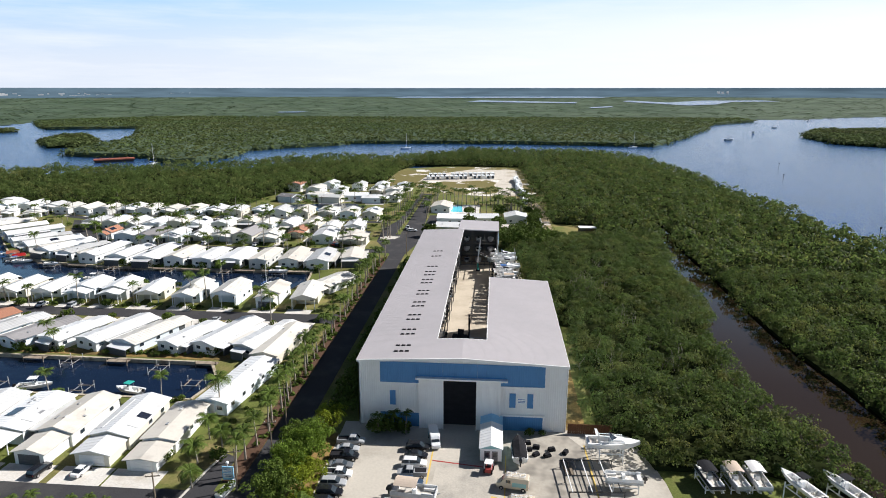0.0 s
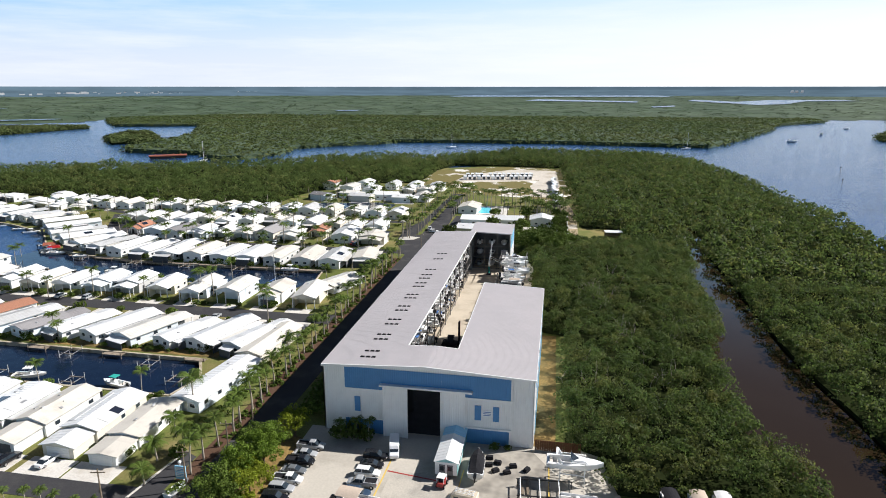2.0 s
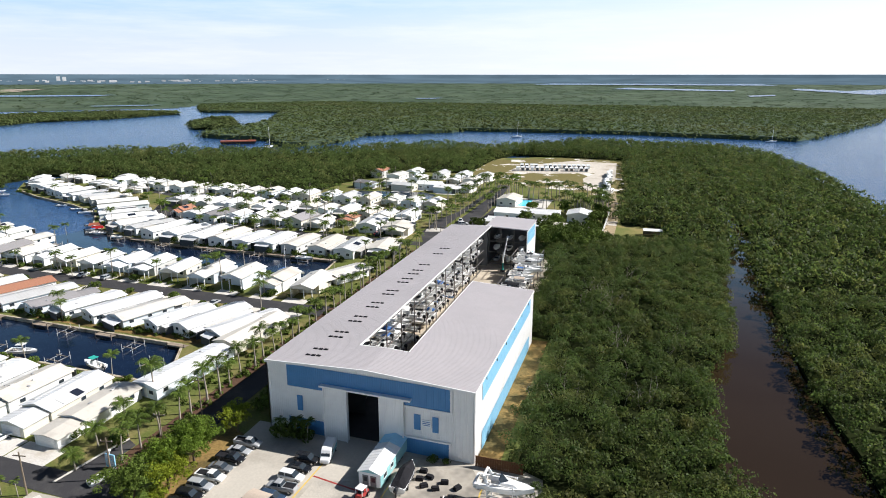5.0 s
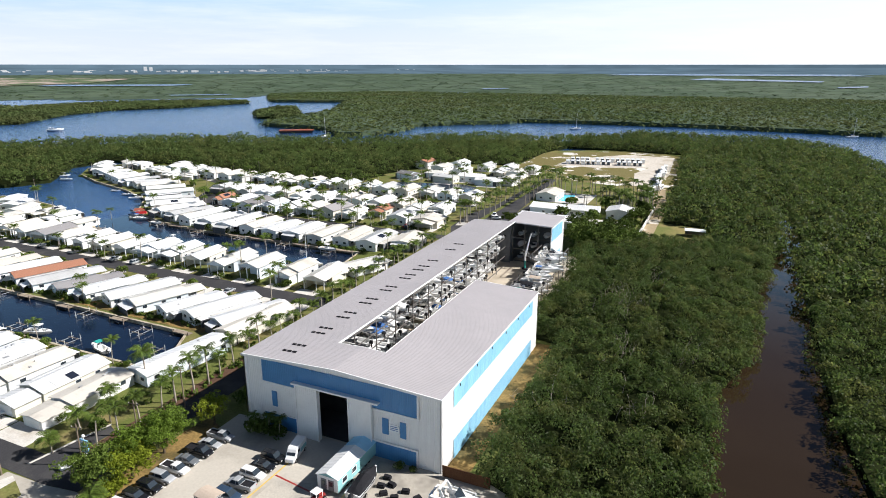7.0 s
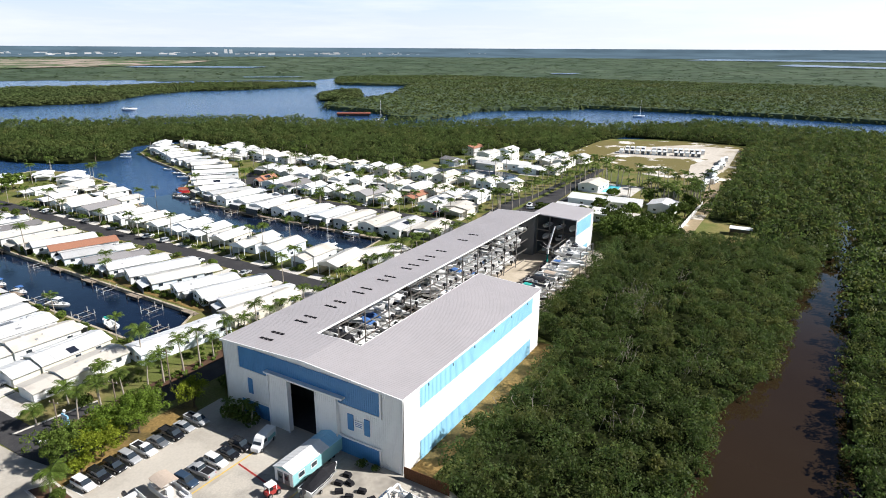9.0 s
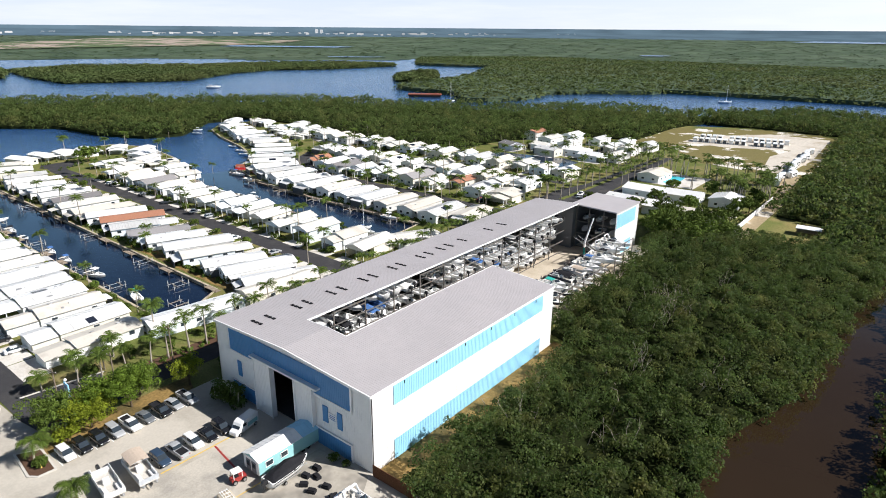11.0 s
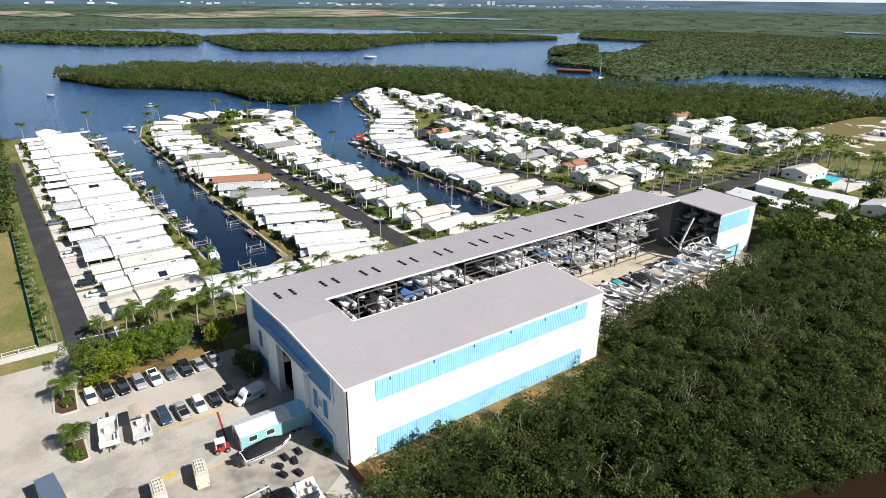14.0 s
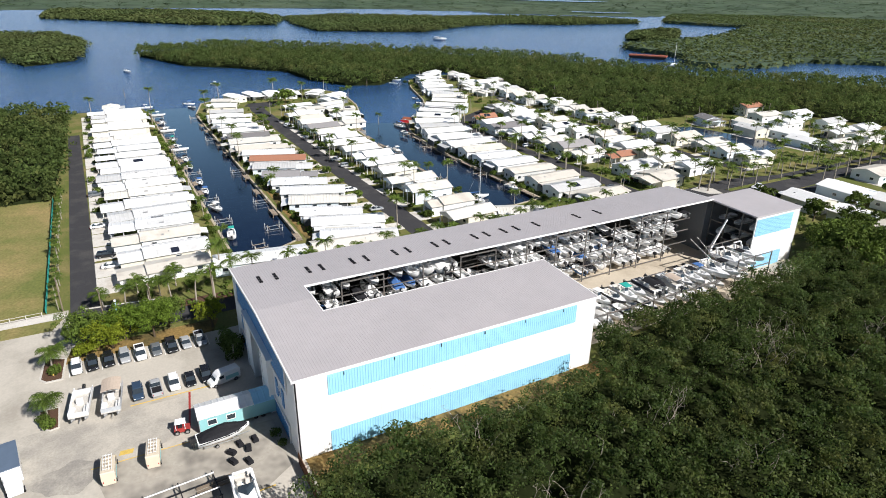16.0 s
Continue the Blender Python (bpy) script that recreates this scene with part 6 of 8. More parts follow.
def boat(kind, L, b, h, hull_mat, canvas, label, plain=False):
    t = thing("motor_boat" if kind != "pontoon" else "pontoon_boat", label, "boat")
    if kind == "pontoon":
        for y in (-b * 0.33, b * 0.33):
            mb = MB()
            mb.tube((-L / 2, y, 0.3), (L / 2 - 0.7, y, 0.3), 0.3, 0.3, 10).tube((L / 2 - 0.7, y, 0.3), (L / 2, y, 0.42), 0.3, 0.06, 10)
            part("pontoon", mb, M_STEEL, t)
        mb = MB()
        mb.box(-L / 2 + 0.1, -b / 2, 0.6, L / 2 - 0.4, b / 2, 0.72)
        part("deck", mb, M_SEAT, t)
        for x0, y0, x1, y1 in ((-L / 2 + .1, -b / 2, L / 2 - .5, -b / 2 + .06), (-L / 2 + .1, b / 2 - .06, L / 2 - .5, b / 2), (L / 2 - .56, -b / 2 + .07, L / 2 - .5, b / 2 - .07)):
            mb = MB()
            mb.box(x0, y0, 0.73, x1, y1, 1.35)
            part("side_panel", mb, hull_mat, t)
        for x0, y0, x1, y1 in ((L / 2 - 2.4, -b / 2 + .1, L / 2 - .7, -b / 2 + .7), (L / 2 - 2.4, b / 2 - .7, L / 2 - .7, b / 2 - .1), (-L / 2 + .3, -b / 2 + .1, -L / 2 + 1.0, b / 2 - .1)):
            mb = MB()
            mb.box(x0, y0, 0.73, x1, y1, 1.12).box(x0, y0 if y0 < 0 else y1 - .15, 1.12, x1, (y0 + .15) if y0 < 0 else y1, 1.5)
            part("bench", mb, M_COVER_W, t)
        mb = MB()
        mb.box(-0.4, -0.5, 0.73, 0.2, 0.3, 1.5)
        part("console", mb, M_GEL, t)
        if canvas:
            mb = MB()
            n = 6
            rings = []
            for x in (-L * 0.42, -L * 0.1, L * 0.05):
                rings.append([(x, -b / 2 + b * i / n, 2.35 + 0.28 * math.sin(math.pi * i / n)) for i in range(n + 1)] + [(x, b / 2 - b * i / n, 2.3 + 0.28 * math.sin(math.pi * i / n)) for i in range(n + 1)])
            mb.loft(rings)
            part("bimini", mb, canvas, t)
            mb = MB()
            for x in (-L * 0.4, L * 0.03):
                for y in (-b / 2 + 0.05, b / 2 - 0.05):
                    mb.tube((-L * 0.18, y, 0.9), (x, y, 2.33), 0.03, 0.03, 6)
                mb.tube((x, -b / 2 + 0.04, 2.31), (x, b / 2 - 0.04, 2.31), 0.03, 0.03, 6)
            part("canopy_frame", mb, M_STEEL, t)
        outboard(t, -L / 2, 0, 0.5)
        return t
    part("hull", hull_mesh(L, b, h), hull_mat, t, smooth=True)
    c0, c1 = {"console": (0.04, 0.8), "runabout": (0.05, 0.62), "cruiser": (0.05, 0.42), "covered": (0.05, 0.6)}[kind]
    part("deck", deck_mesh(L, b, h, c0, c1), M_GEL, t)
    top = h * 1.1
    if kind == "covered":
        mb = MB()
        rings = []
        for s, z in ((0.02, 0.1), (0.15, 0.45), (0.4, 0.85), (0.55, 0.95), (0.75, 0.5), (0.96, 0.12)):
            w = b / 2 * (1.0 if s < 0.5 else max(0.05, 1 - ((s - 0.5) / 0.5) ** 2.2)) + 0.04
            x = -L / 2 + L * s
            zt = h * (1 + 0.22 * s * s)
            rings.append([(x, -w, zt - 0.15), (x, -w * 0.75, zt + z * 0.6), (x, 0, zt + z), (x, w * 0.75, zt + z * 0.6), (x, w, zt - 0.15)])
        mb.loft(rings)
        part("cover", mb, canvas, t, smooth=False)
    else:
        mb = MB()
        if kind == "console":
            mb.loft([[(-0.5, -0.45, h * 0.42), (0.6, -0.45, h * 0.42), (0.6, 0.45, h * 0.42), (-0.5, 0.45, h * 0.42)], [(-0.35, -0.42, h + 0.45), (0.35, -0.42, h + 0.45), (0.35, 0.42, h + 0.45), (-0.35, 0.42, h + 0.45)]])
            part("console", mb, M_GEL, t)
            ws = MB()
            ws.loft([[(0.36, -0.45, h + 0.4), (0.42, -0.45, h + 0.4), (0.42, 0.45, h + 0.4), (0.36, 0.45, h + 0.4)], [(0.1, -0.4, h + 0.95), (0.15, -0.4, h + 0.95), (0.15, 0.4, h + 0.95), (0.1, 0.4, h + 0.95)]])
            part("windscreen", ws, M_GLASS, t)
            if canvas:
                tt = MB()
                tt.loft([[(-1.1, -0.95, h + 1.55), (0.9, -0.85, h + 1.55), (0.9, 0.85, h + 1.55), (-1.1, 0.95, h + 1.55)], [(-1.1, -0.9, h + 1.65), (0.8, -0.8, h + 1.65), (0.8, 0.8, h + 1.65), (-1.1, 0.9, h + 1.65)]])
                part("t_top", tt, canvas, t)
                po = MB()
                for x in (-0.7, 0.5):
                    for y in (-0.7, 0.7):
                        po.tube((x * 0.7, y * 0.9, h * 0.5), (x, y, h + 1.56), 0.035, 0.035, 6)
                    po.tube((x, -0.72, h + 1.53), (x, 0.72, h + 1.53), 0.035, 0.035, 6)
                for y in (-0.7, 0.7):
                    po.tube((-0.72, y, h + 1.53), (0.52, y, h + 1.53), 0.035, 0.035, 6)
                part("pipe_frame", po, M_STEEL, t)
        elif kind == "runabout":
            ws = MB()
            ws.loft([[(L * 0.1, -b * 0.38, top), (L * 0.2, -b * 0.12, top + 0.02), (L * 0.2, b * 0.12, top + 0.02), (L * 0.1, b * 0.38, top), (L * 0.08, b * 0.36, top), (L * 0.17, 0, top), (L * 0.08, -b * 0.36, top)],
                     [(L * 0.02, -b * 0.34, top + 0.45), (L * 0.1, -b * 0.11, top + 0.5), (L * 0.1, b * 0.11, top + 0.5), (L * 0.02, b * 0.34, top + 0.45), (L * 0.0, b * 0.32, top + 0.45), (L * 0.08, 0, top + 0.5), (L * 0.0, -b * 0.32, top + 0.45)]])
            part("windscreen", ws, M_GLASS, t)
        else:
            ca = MB()
            ca.loft([[(-L * 0.06, -b * 0.36, top - 0.05), (L * 0.26, -b * 0.28, top), (L * 0.36, 0, top + 0.05), (L * 0.26, b * 0.28, top), (-L * 0.06, b * 0.36, top - 0.05)],
                     [(-L * 0.05, -b * 0.32, top + 0.55), (L * 0.16, -b * 0.2, top + 0.42), (L * 0.24, 0, top + 0.35), (L * 0.16, b * 0.2, top + 0.42), (-L * 0.05, b * 0.32, top + 0.55)]])
            part("cabin", ca, M_GEL, t)
            ws = MB()
            ws.loft([[(-L * 0.03, -b * 0.33, top + 0.5), (L * 0.08, 0, top + 0.45), (-L * 0.03, b * 0.33, top + 0.5)], [(-L * 0.08, -b * 0.3, top + 1.0), (0, 0, top + 0.98), (-L * 0.08, b * 0.3, top + 1.0)]])
            part("windscreen", ws, M_GLASS, t)
            ar = MB()
            ar.loft([[(-L * 0.28, -b * 0.45, top), (-L * 0.22, -b * 0.45, top), (-L * 0.22, -b * 0.4, top), (-L * 0.28, -b * 0.4, top)], [(-L * 0.34, -b * 0.4, top + 1.3), (-L * 0.3, -b * 0.4, top + 1.3), (-L * 0.3, -b * 0.36, top + 1.2), (-L * 0.34, -b * 0.36, top + 1.2)],
                     [(-L * 0.34, b * 0.4, top + 1.3), (-L * 0.3, b * 0.4, top + 1.3), (-L * 0.3, b * 0.36, top + 1.2), (-L * 0.34, b * 0.36, top + 1.2)], [(-L * 0.28, b * 0.45, top), (-L * 0.22, b * 0.45, top), (-L * 0.22, b * 0.4, top), (-L * 0.28, b * 0.4, top)]])
            part("radar_arch", ar, M_GEL, t)
        for x, y in () if plain else ((-L * 0.28, -b * 0.18), (-L * 0.28, b * 0.18), (-L * 0.42, 0)):
            se = MB()
            wy = 0.26 if y else b * 0.3
            se.box(x - 0.25, y - wy, h * 0.43, x + 0.25, y + wy, h * 0.75).box(x - 0.3, y - wy, h * 0.7, x - 0.2, y + wy, h * 1.15)
            part("seat", se, M_SEAT, t)
    if kind != "cruiser":
        n = 2 if L > 8 and not plain else 1
        for k in range(n):
            outboard(t, -L / 2, (k - (n - 1) / 2) * 0.6, h * 0.6)
    return t


BOATS = [boat("console", 7.6, 2.5, 1.15, M_GEL, M_COVER_W, "white centre-console boat with a white hard top"),
         boat("console", 8.6, 2.7, 1.25, M_GEL, M_COVER_K, "white centre-console boat with a black canvas top"),
         boat("console", 6.6, 2.4, 1.05, M_HULLS[3], None, "grey open centre-console boat"),
         boat("runabout", 6.4, 2.4, 1.05, M_GEL, None, "white open runabout with a raked windscreen"),
         boat("runabout", 6.8, 2.5, 1.1, M_HULLS[1], None, "dark-hulled runabout with white decks"),
         boat("cruiser", 8.8, 2.9, 1.5, M_GEL, None, "white cabin cruiser with a radar arch"),
         boat("covered", 6.8, 2.5, 1.1, M_GEL, M_COVER_B, "white boat under a blue canvas cover"),
         boat("covered", 7.0, 2.5, 1.1, M_GEL, M_COVER_W, "white boat under a white storage cover"),
         boat("covered", 6.6, 2.4, 1.1, M_GEL, M_COVER_K, "white boat under a black canvas cover"),
         boat("console", 7.2, 2.4, 1.1, M_GEL, M_COVER_B, "white centre-console boat with a blue top"),
         boat("pontoon", 7.0, 2.5, 0, M_HULLS[3], M_COVER_T, "pontoon boat with white benches and a tan canopy"),
         boat("pontoon", 7.0, 2.5, 0, M_HULLS[1], M_COVER_K, "pontoon boat with white benches and a black canopy"),
         boat("console", 7.4, 2.5, 1.15, M_GEL, M_COVER_G, "white centre-console boat with a teal canvas top"),
         boat("pontoon", 7.0, 2.5, 0, M_GEL, M_COVER_W, "pontoon boat with white benches and a white canopy"),
         boat("pontoon", 7.0, 2.5, 0, M_GEL, None, "open pontoon boat with white benches and no canopy")]
brng = random.Random(12)


def moor(i, x, y, z, rot, s=1.0, group="", pitch=0.0):
    ob = copy_thing(BOATS[i], pose(x, y, z, 0, pitch, rot))
    ob.scale = (s, s, s)
    if group:
        ob["group"] = group
    return ob


def beam(parent, name, x0, y0, z0, x1, y1, z1, mat=None):
    mb = MB()
    mb.box(x0, y0, z0, x1, y1, z1)
    return part(name, mb, mat or M_STEEL, parent)


PLAIN = {0: boat("console", 7.6, 2.5, 1.15, M_GEL, None, BOATS[0]["label"].replace("with a white hard top", "with its top down"), True), 2: boat("console", 6.6, 2.4, 1.05, M_HULLS[3], None, BOATS[2]["label"], True),
         3: boat("runabout", 6.8, 2.4, 1.05, M_GEL, None, BOATS[3]["label"], True), 4: boat("runabout", 6.8, 2.5, 1.1, M_HULLS[1], None, BOATS[4]["label"], True),
         6: BOATS[6], 7: BOATS[7], 8: BOATS[8], 5: boat("cruiser", 7.2, 2.5, 1.25, M_GEL, None, "white cabin boat with a raked screen", True),
         15: boat("console", 7.2, 2.45, 1.15, M_GEL, M_COVER_K, "white centre-console boat with a black canvas top", True),
         16: boat("runabout", 6.9, 2.4, 1.1, M_HULLS[2], None, "blue-hulled runabout with white decks", True)}


def rack_boat(i, x, y, z, rot, s, group):
    ob = copy_thing(PLAIN[i if i in PLAIN else 3], pose(x, y, z, 0, 0, rot))
    ob.scale = (s, s, s)
    ob["group"] = group


# racks along the west wing
LEVELS = (0.9, 4.4, 7.9, 11.2)
bays = (131.5, 138.9, 148.0, 157.1, 166.3, 175.4, 184.0, 192.6, 201.8, 211.0, 220.1, 229.3, 238.4)
for i, y in enumerate(bays[:-1]):
    rack = thing("boat_rack", "weathered steel boat rack with four levels of boats", "rack", "boat racks in the yard")
    y1 = bays[i + 1]
    n = 2 if i == 0 else 3
    pitch = (y1 - y) / n
    for x in (-12.0, -19.4):
        beam(rack, "post", x - 0.11, y - 0.11, 0.05, x + 0.11, y + 0.11, 14.2, M_RACK)
    if i % 3 == 1:
        beam(rack, "top_beam", -12.11, y + 0.12, 13.95, -11.89, y1 - 0.12, 14.2, M_RACK)
    for z in LEVELS:
        for x in (-12.1, -15.4, -19.4):
            beam(rack, "beam", x - 0.08, y + 0.12, z - 0.22, x + 0.08, y1 - 0.12, z - 0.0, M_RACK)
    for lv, z in enumerate(LEVELS):
        for k in range(n):
            yy = y + pitch * (k + 0.5)
            if brng.random() < 0.17:
                continue
            kind = brng.choice((0, 0, 2, 3, 3, 4, 5, 5, 3, 7, 8, 7, 2, 3, 0, 15, 15, 15, 16, 0, 3, 6))
            s = brng.uniform(1.0, 1.18)
            if z > 11 and kind in (15, 16):
                kind = brng.choice((3, 0, 7, 4))
            rack_boat(kind, -16.2 + brng.uniform(-0.7, 0.7) - (0.8 if z < 5 else 0.0), yy + brng.uniform(-0.15, 0.15), z + 0.01, brng.choice((180, 180, 180, 0)) + brng.uniform(-4, 4), s, "racked boats")
# racks in the back store
rack = thing("boat_rack", "dark steel racks of boats inside the back store", "rack", "boat racks in the yard")
for x in (-12.2, -7.6, -2.6, 2.3):
    beam(rack, "post", x - 0.16, 247, 0.05, x + 0.16, 247.3, 14.4, M_RACK)
for z in (0.6, 5.2, 9.4):
    beam(rack, "beam", -12.2, 247.0, z - 0.3, 2.3, 247.3, z, M_RACK)
    beam(rack, "beam", -12.2, 252.0, z - 0.3, 2.3, 252.3, z, M_RACK)
    for x in (-9.9, -5.1, -0.2):
        rack_boat(brng.choice((3, 7, 0, 2)), x, 250.6, z + 0.02, -90, 0.98, "racked boats")
# two-level racks outside, east of the aisle, bows over the mangroves
UPPER = ((3, 2), (0, 4), (12, 3), (11, 8), (10, 2), (1, 9), (5, 1))
for i, y in enumerate((183.6, 190.4, 197.2, 204.0, 210.8, 217.6, 224.4)):
    rack = thing("low_boat_rack", "two-level steel rack of boats beside the mangroves", "rack", "low racks")
    for x in (-0.2, 9.4):
        beam(rack, "post", x - 0.1, y - 0.1, 0.05, x + 0.1, y + 0.1, 5.4 if x < 1 else 4.9, M_RACK)
        beam(rack, "beam", x - 0.12, y + 0.12, 4.35, x + 0.12, y + 6.68, 4.6, M_RACK)
    beam(rack, "beam", 4.4, y + 0.12, 4.35, 4.6, y + 6.68, 4.6, M_RACK)
    for k in range(2):
        kind = UPPER[i][k]
        moor(kind, 4.6 + brng.uniform(-0.6, 1.6) + (1.4 if kind in (1, 5) else 0.0), y + 1.75 + 3.4 * k, 4.61, brng.uniform(-5, 5) + (180 if kind in (10, 11) else 0), brng.uniform(0.98, 1.12), "racked boats")
        rack_boat(brng.choice((3, 7, 2, 0, 4)), 5.2 + brng.uniform(-0.5, 1.4), y + 1.75 + 3.4 * k, 0.5, brng.uniform(-4, 4), 1.05, "racked boats")
# tall rack of cruisers against the back store
rack = thing("high_boat_rack", "tall open steel rack with cruisers on its upper levels", "rack", "low racks")
for x in (-0.2, 9.4):
    for y in (231.3, 237.4, 243.6):
        beam(rack, "post", x - 0.11, y - 0.11, 0.05, x + 0.11, y + 0.11, 8.6, M_RACK)
    for z in (2.4, 5.5, 8.5):
        beam(rack, "beam", x - 0.09, 231.45, z - 0.2, x + 0.09, 243.45, z, M_RACK)
for k, x, y, z, r, s in ((5, 5.2, 233.2, 5.51, -3, 1.1), (1, 5.6, 236.6, 5.51, 2, 1.08), (5, 4.9, 240.4, 5.51, 0, 1.12), (0, 6.4, 232.8, 2.41, 2, 1.15), (12, 5.6, 236.2, 2.41, -3, 1.05), (3, 4.6, 240.2, 2.41, 0, 1.1)):
    moor(k, x, y, z, r, s, "racked boats")
st = thing("outrigger_pair", "pair of long white fishing outriggers over a boat", "outrigger", at=pose(3.4, 230.6, 6.2))
for dy in (-0.7, 0.7):
    mb = MB()
    mb.tube((0, dy, 0), (-7.2, dy * 1.8, 3.4), 0.07, 0.04, 6)
    part("pole", mb, M_TRIM, st)


def forklift(x, y, rot, mast, label, mast_mat):
    """A marina forklift; its forks look along -y before its turn."""
    t = thing("boat_forklift", label, "forklift", "marina forklifts", at=pose(x, y, 0.05, 0, 0, rot))
    mb = MB()
    mb.loft([[(-1.3, -1.8, 0.7), (1.3, -1.8, 0.7), (1.3, 2.3, 0.7), (-1.3, 2.3, 0.7)], [(-1.4, -1.8, 1.5), (1.4, -1.8, 1.5), (1.4, 2.4, 1.5), (-1.4, 2.4, 1.5)], [(-1.2, -1.7, 1.9), (1.2, -1.7, 1.9), (1.2, 2.1, 2.1), (-1.2, 2.1, 2.1)]])
    part("body", mb, M_COVER_K, t)
    beam(t, "cab", -0.75, -0.9, 1.95, 0.75, 0.7, 3.5, M_GLASS)
    beam(t, "cab_roof", -0.85, -1.0, 3.5, 0.85, 0.8, 3.62, mast_mat)
    for wx, wy in ((-1.7, -1.6), (1.7, -1.6), (-1.6, 1.8), (1.6, 1.8)):
        mb = MB()
        ring = lambda xx: [(xx, wy + 0.75 * math.cos(2 * math.pi * i / 12), 0.75 + 0.75 * math.sin(2 * math.pi * i / 12)) for i in range(12)]
        mb.loft([ring(wx - 0.3), ring(wx + 0.3)])
        part("wheel", mb, M_TYRE, t)
    mb = MB()
    for mx in (-0.75, 0.5):
        mb.box(mx, -2.6, 0.3, mx + 0.25, -2.2, mast)
    for mz in (1.2, 3.6, 6.0, mast - 0.4):
        if mz < mast:
            mb.box(-0.5, -2.5, mz, 0.5, -2.25, mz + 0.35)
    part("mast", mb, mast_mat, t)
    mb = MB()
    mb.box(-0.9, -8.0, 1.0, -0.62, -2.6, 1.2).box(0.62, -8.0, 1.0, 0.9, -2.6, 1.2).box(-1.2, -2.75, 0.9, 1.2, -2.6, 2.4)
    part("forks", mb, M_STEEL, t)
    return t


# mast and cab roof black: the east wing's shadow put into their colour
forklift(-7.6, 167.0, 90, 8.0, "black marina forklift with a tall mast in the aisle", M_COVER_K)
crane = thing("yard_crane", "slim white crane boom on a teal column", "crane", at=pose(-4.9, 239.6, 0.05))
mb = MB()
mb.box(-0.9, -0.9, 0, 0.9, 0.9, 0.5)
part("base", mb, M_COVER_K, crane)
mb = MB()
mb.tube((0, 0, 0.5), (0, 0, 3.6), 0.34, 0.26, 10)
part("column", mb, M_COVER_G, crane, "teal steel column")
mb = MB()
mb.loft([[(-0.3, -0.5, 3.3), (0.3, -0.5, 3.3), (0.3, 0.3, 3.3), (-0.3, 0.3, 3.3)], [(-0.27, -0.35, 5.0), (0.27, -0.35, 5.0), (0.27, 0.35, 5.0), (-0.27, 0.35, 5.0)], [(0.7, 3.1, 12.6), (1.0, 3.1, 12.6), (1.0, 3.4, 12.3), (0.7, 3.4, 12.3)]])
part("boom", mb, M_TRIM, crane, "white tapered boom")

# ---- cars, vans and trailers ----
def wheel(parent, x, y, r, w=0.22):
    ring = lambda yy, rr: [(x + rr * math.cos(2 * math.pi * i / 14), yy, r + rr * math.sin(2 * math.pi * i / 14)) for i in range(14)]
    s = 1 if y > 0 else -1
    mb = MB()
    mb.loft([ring(y - w / 2 * s, r * 0.96), ring(y + w / 2 * s * 0.5, r), ring(y + w / 2 * s, r * 0.9)] if s > 0 else [ring(y + w / 2 * s, r * 0.9), ring(y + w / 2 * s * 0.5, r), ring(y - w / 2 * s, r * 0.96)])
    ob = part("wheel", mb, M_TYRE, parent)
    mb = MB()
    a, b = y + w / 2 * s - 0.02 * s, y + w / 2 * s + 0.015 * s
    mb.loft([ring(min(a, b), r * 0.62), ring(max(a, b), r * 0.6)])
    part("rim", mb, M_RIM, ob)


def body_ring(x, w, z0, z1, tuck=0.9):
    return [(x, -w * tuck, z0), (x, w * tuck, z0), (x, w, z0 + (z1 - z0) * 0.45), (x, w * 0.97, z1 - 0.06), (x, w * 0.88, z1), (x, -w * 0.88, z1), (x, -w * 0.97, z1 - 0.06), (x, -w, z0 + (z1 - z0) * 0.45)]


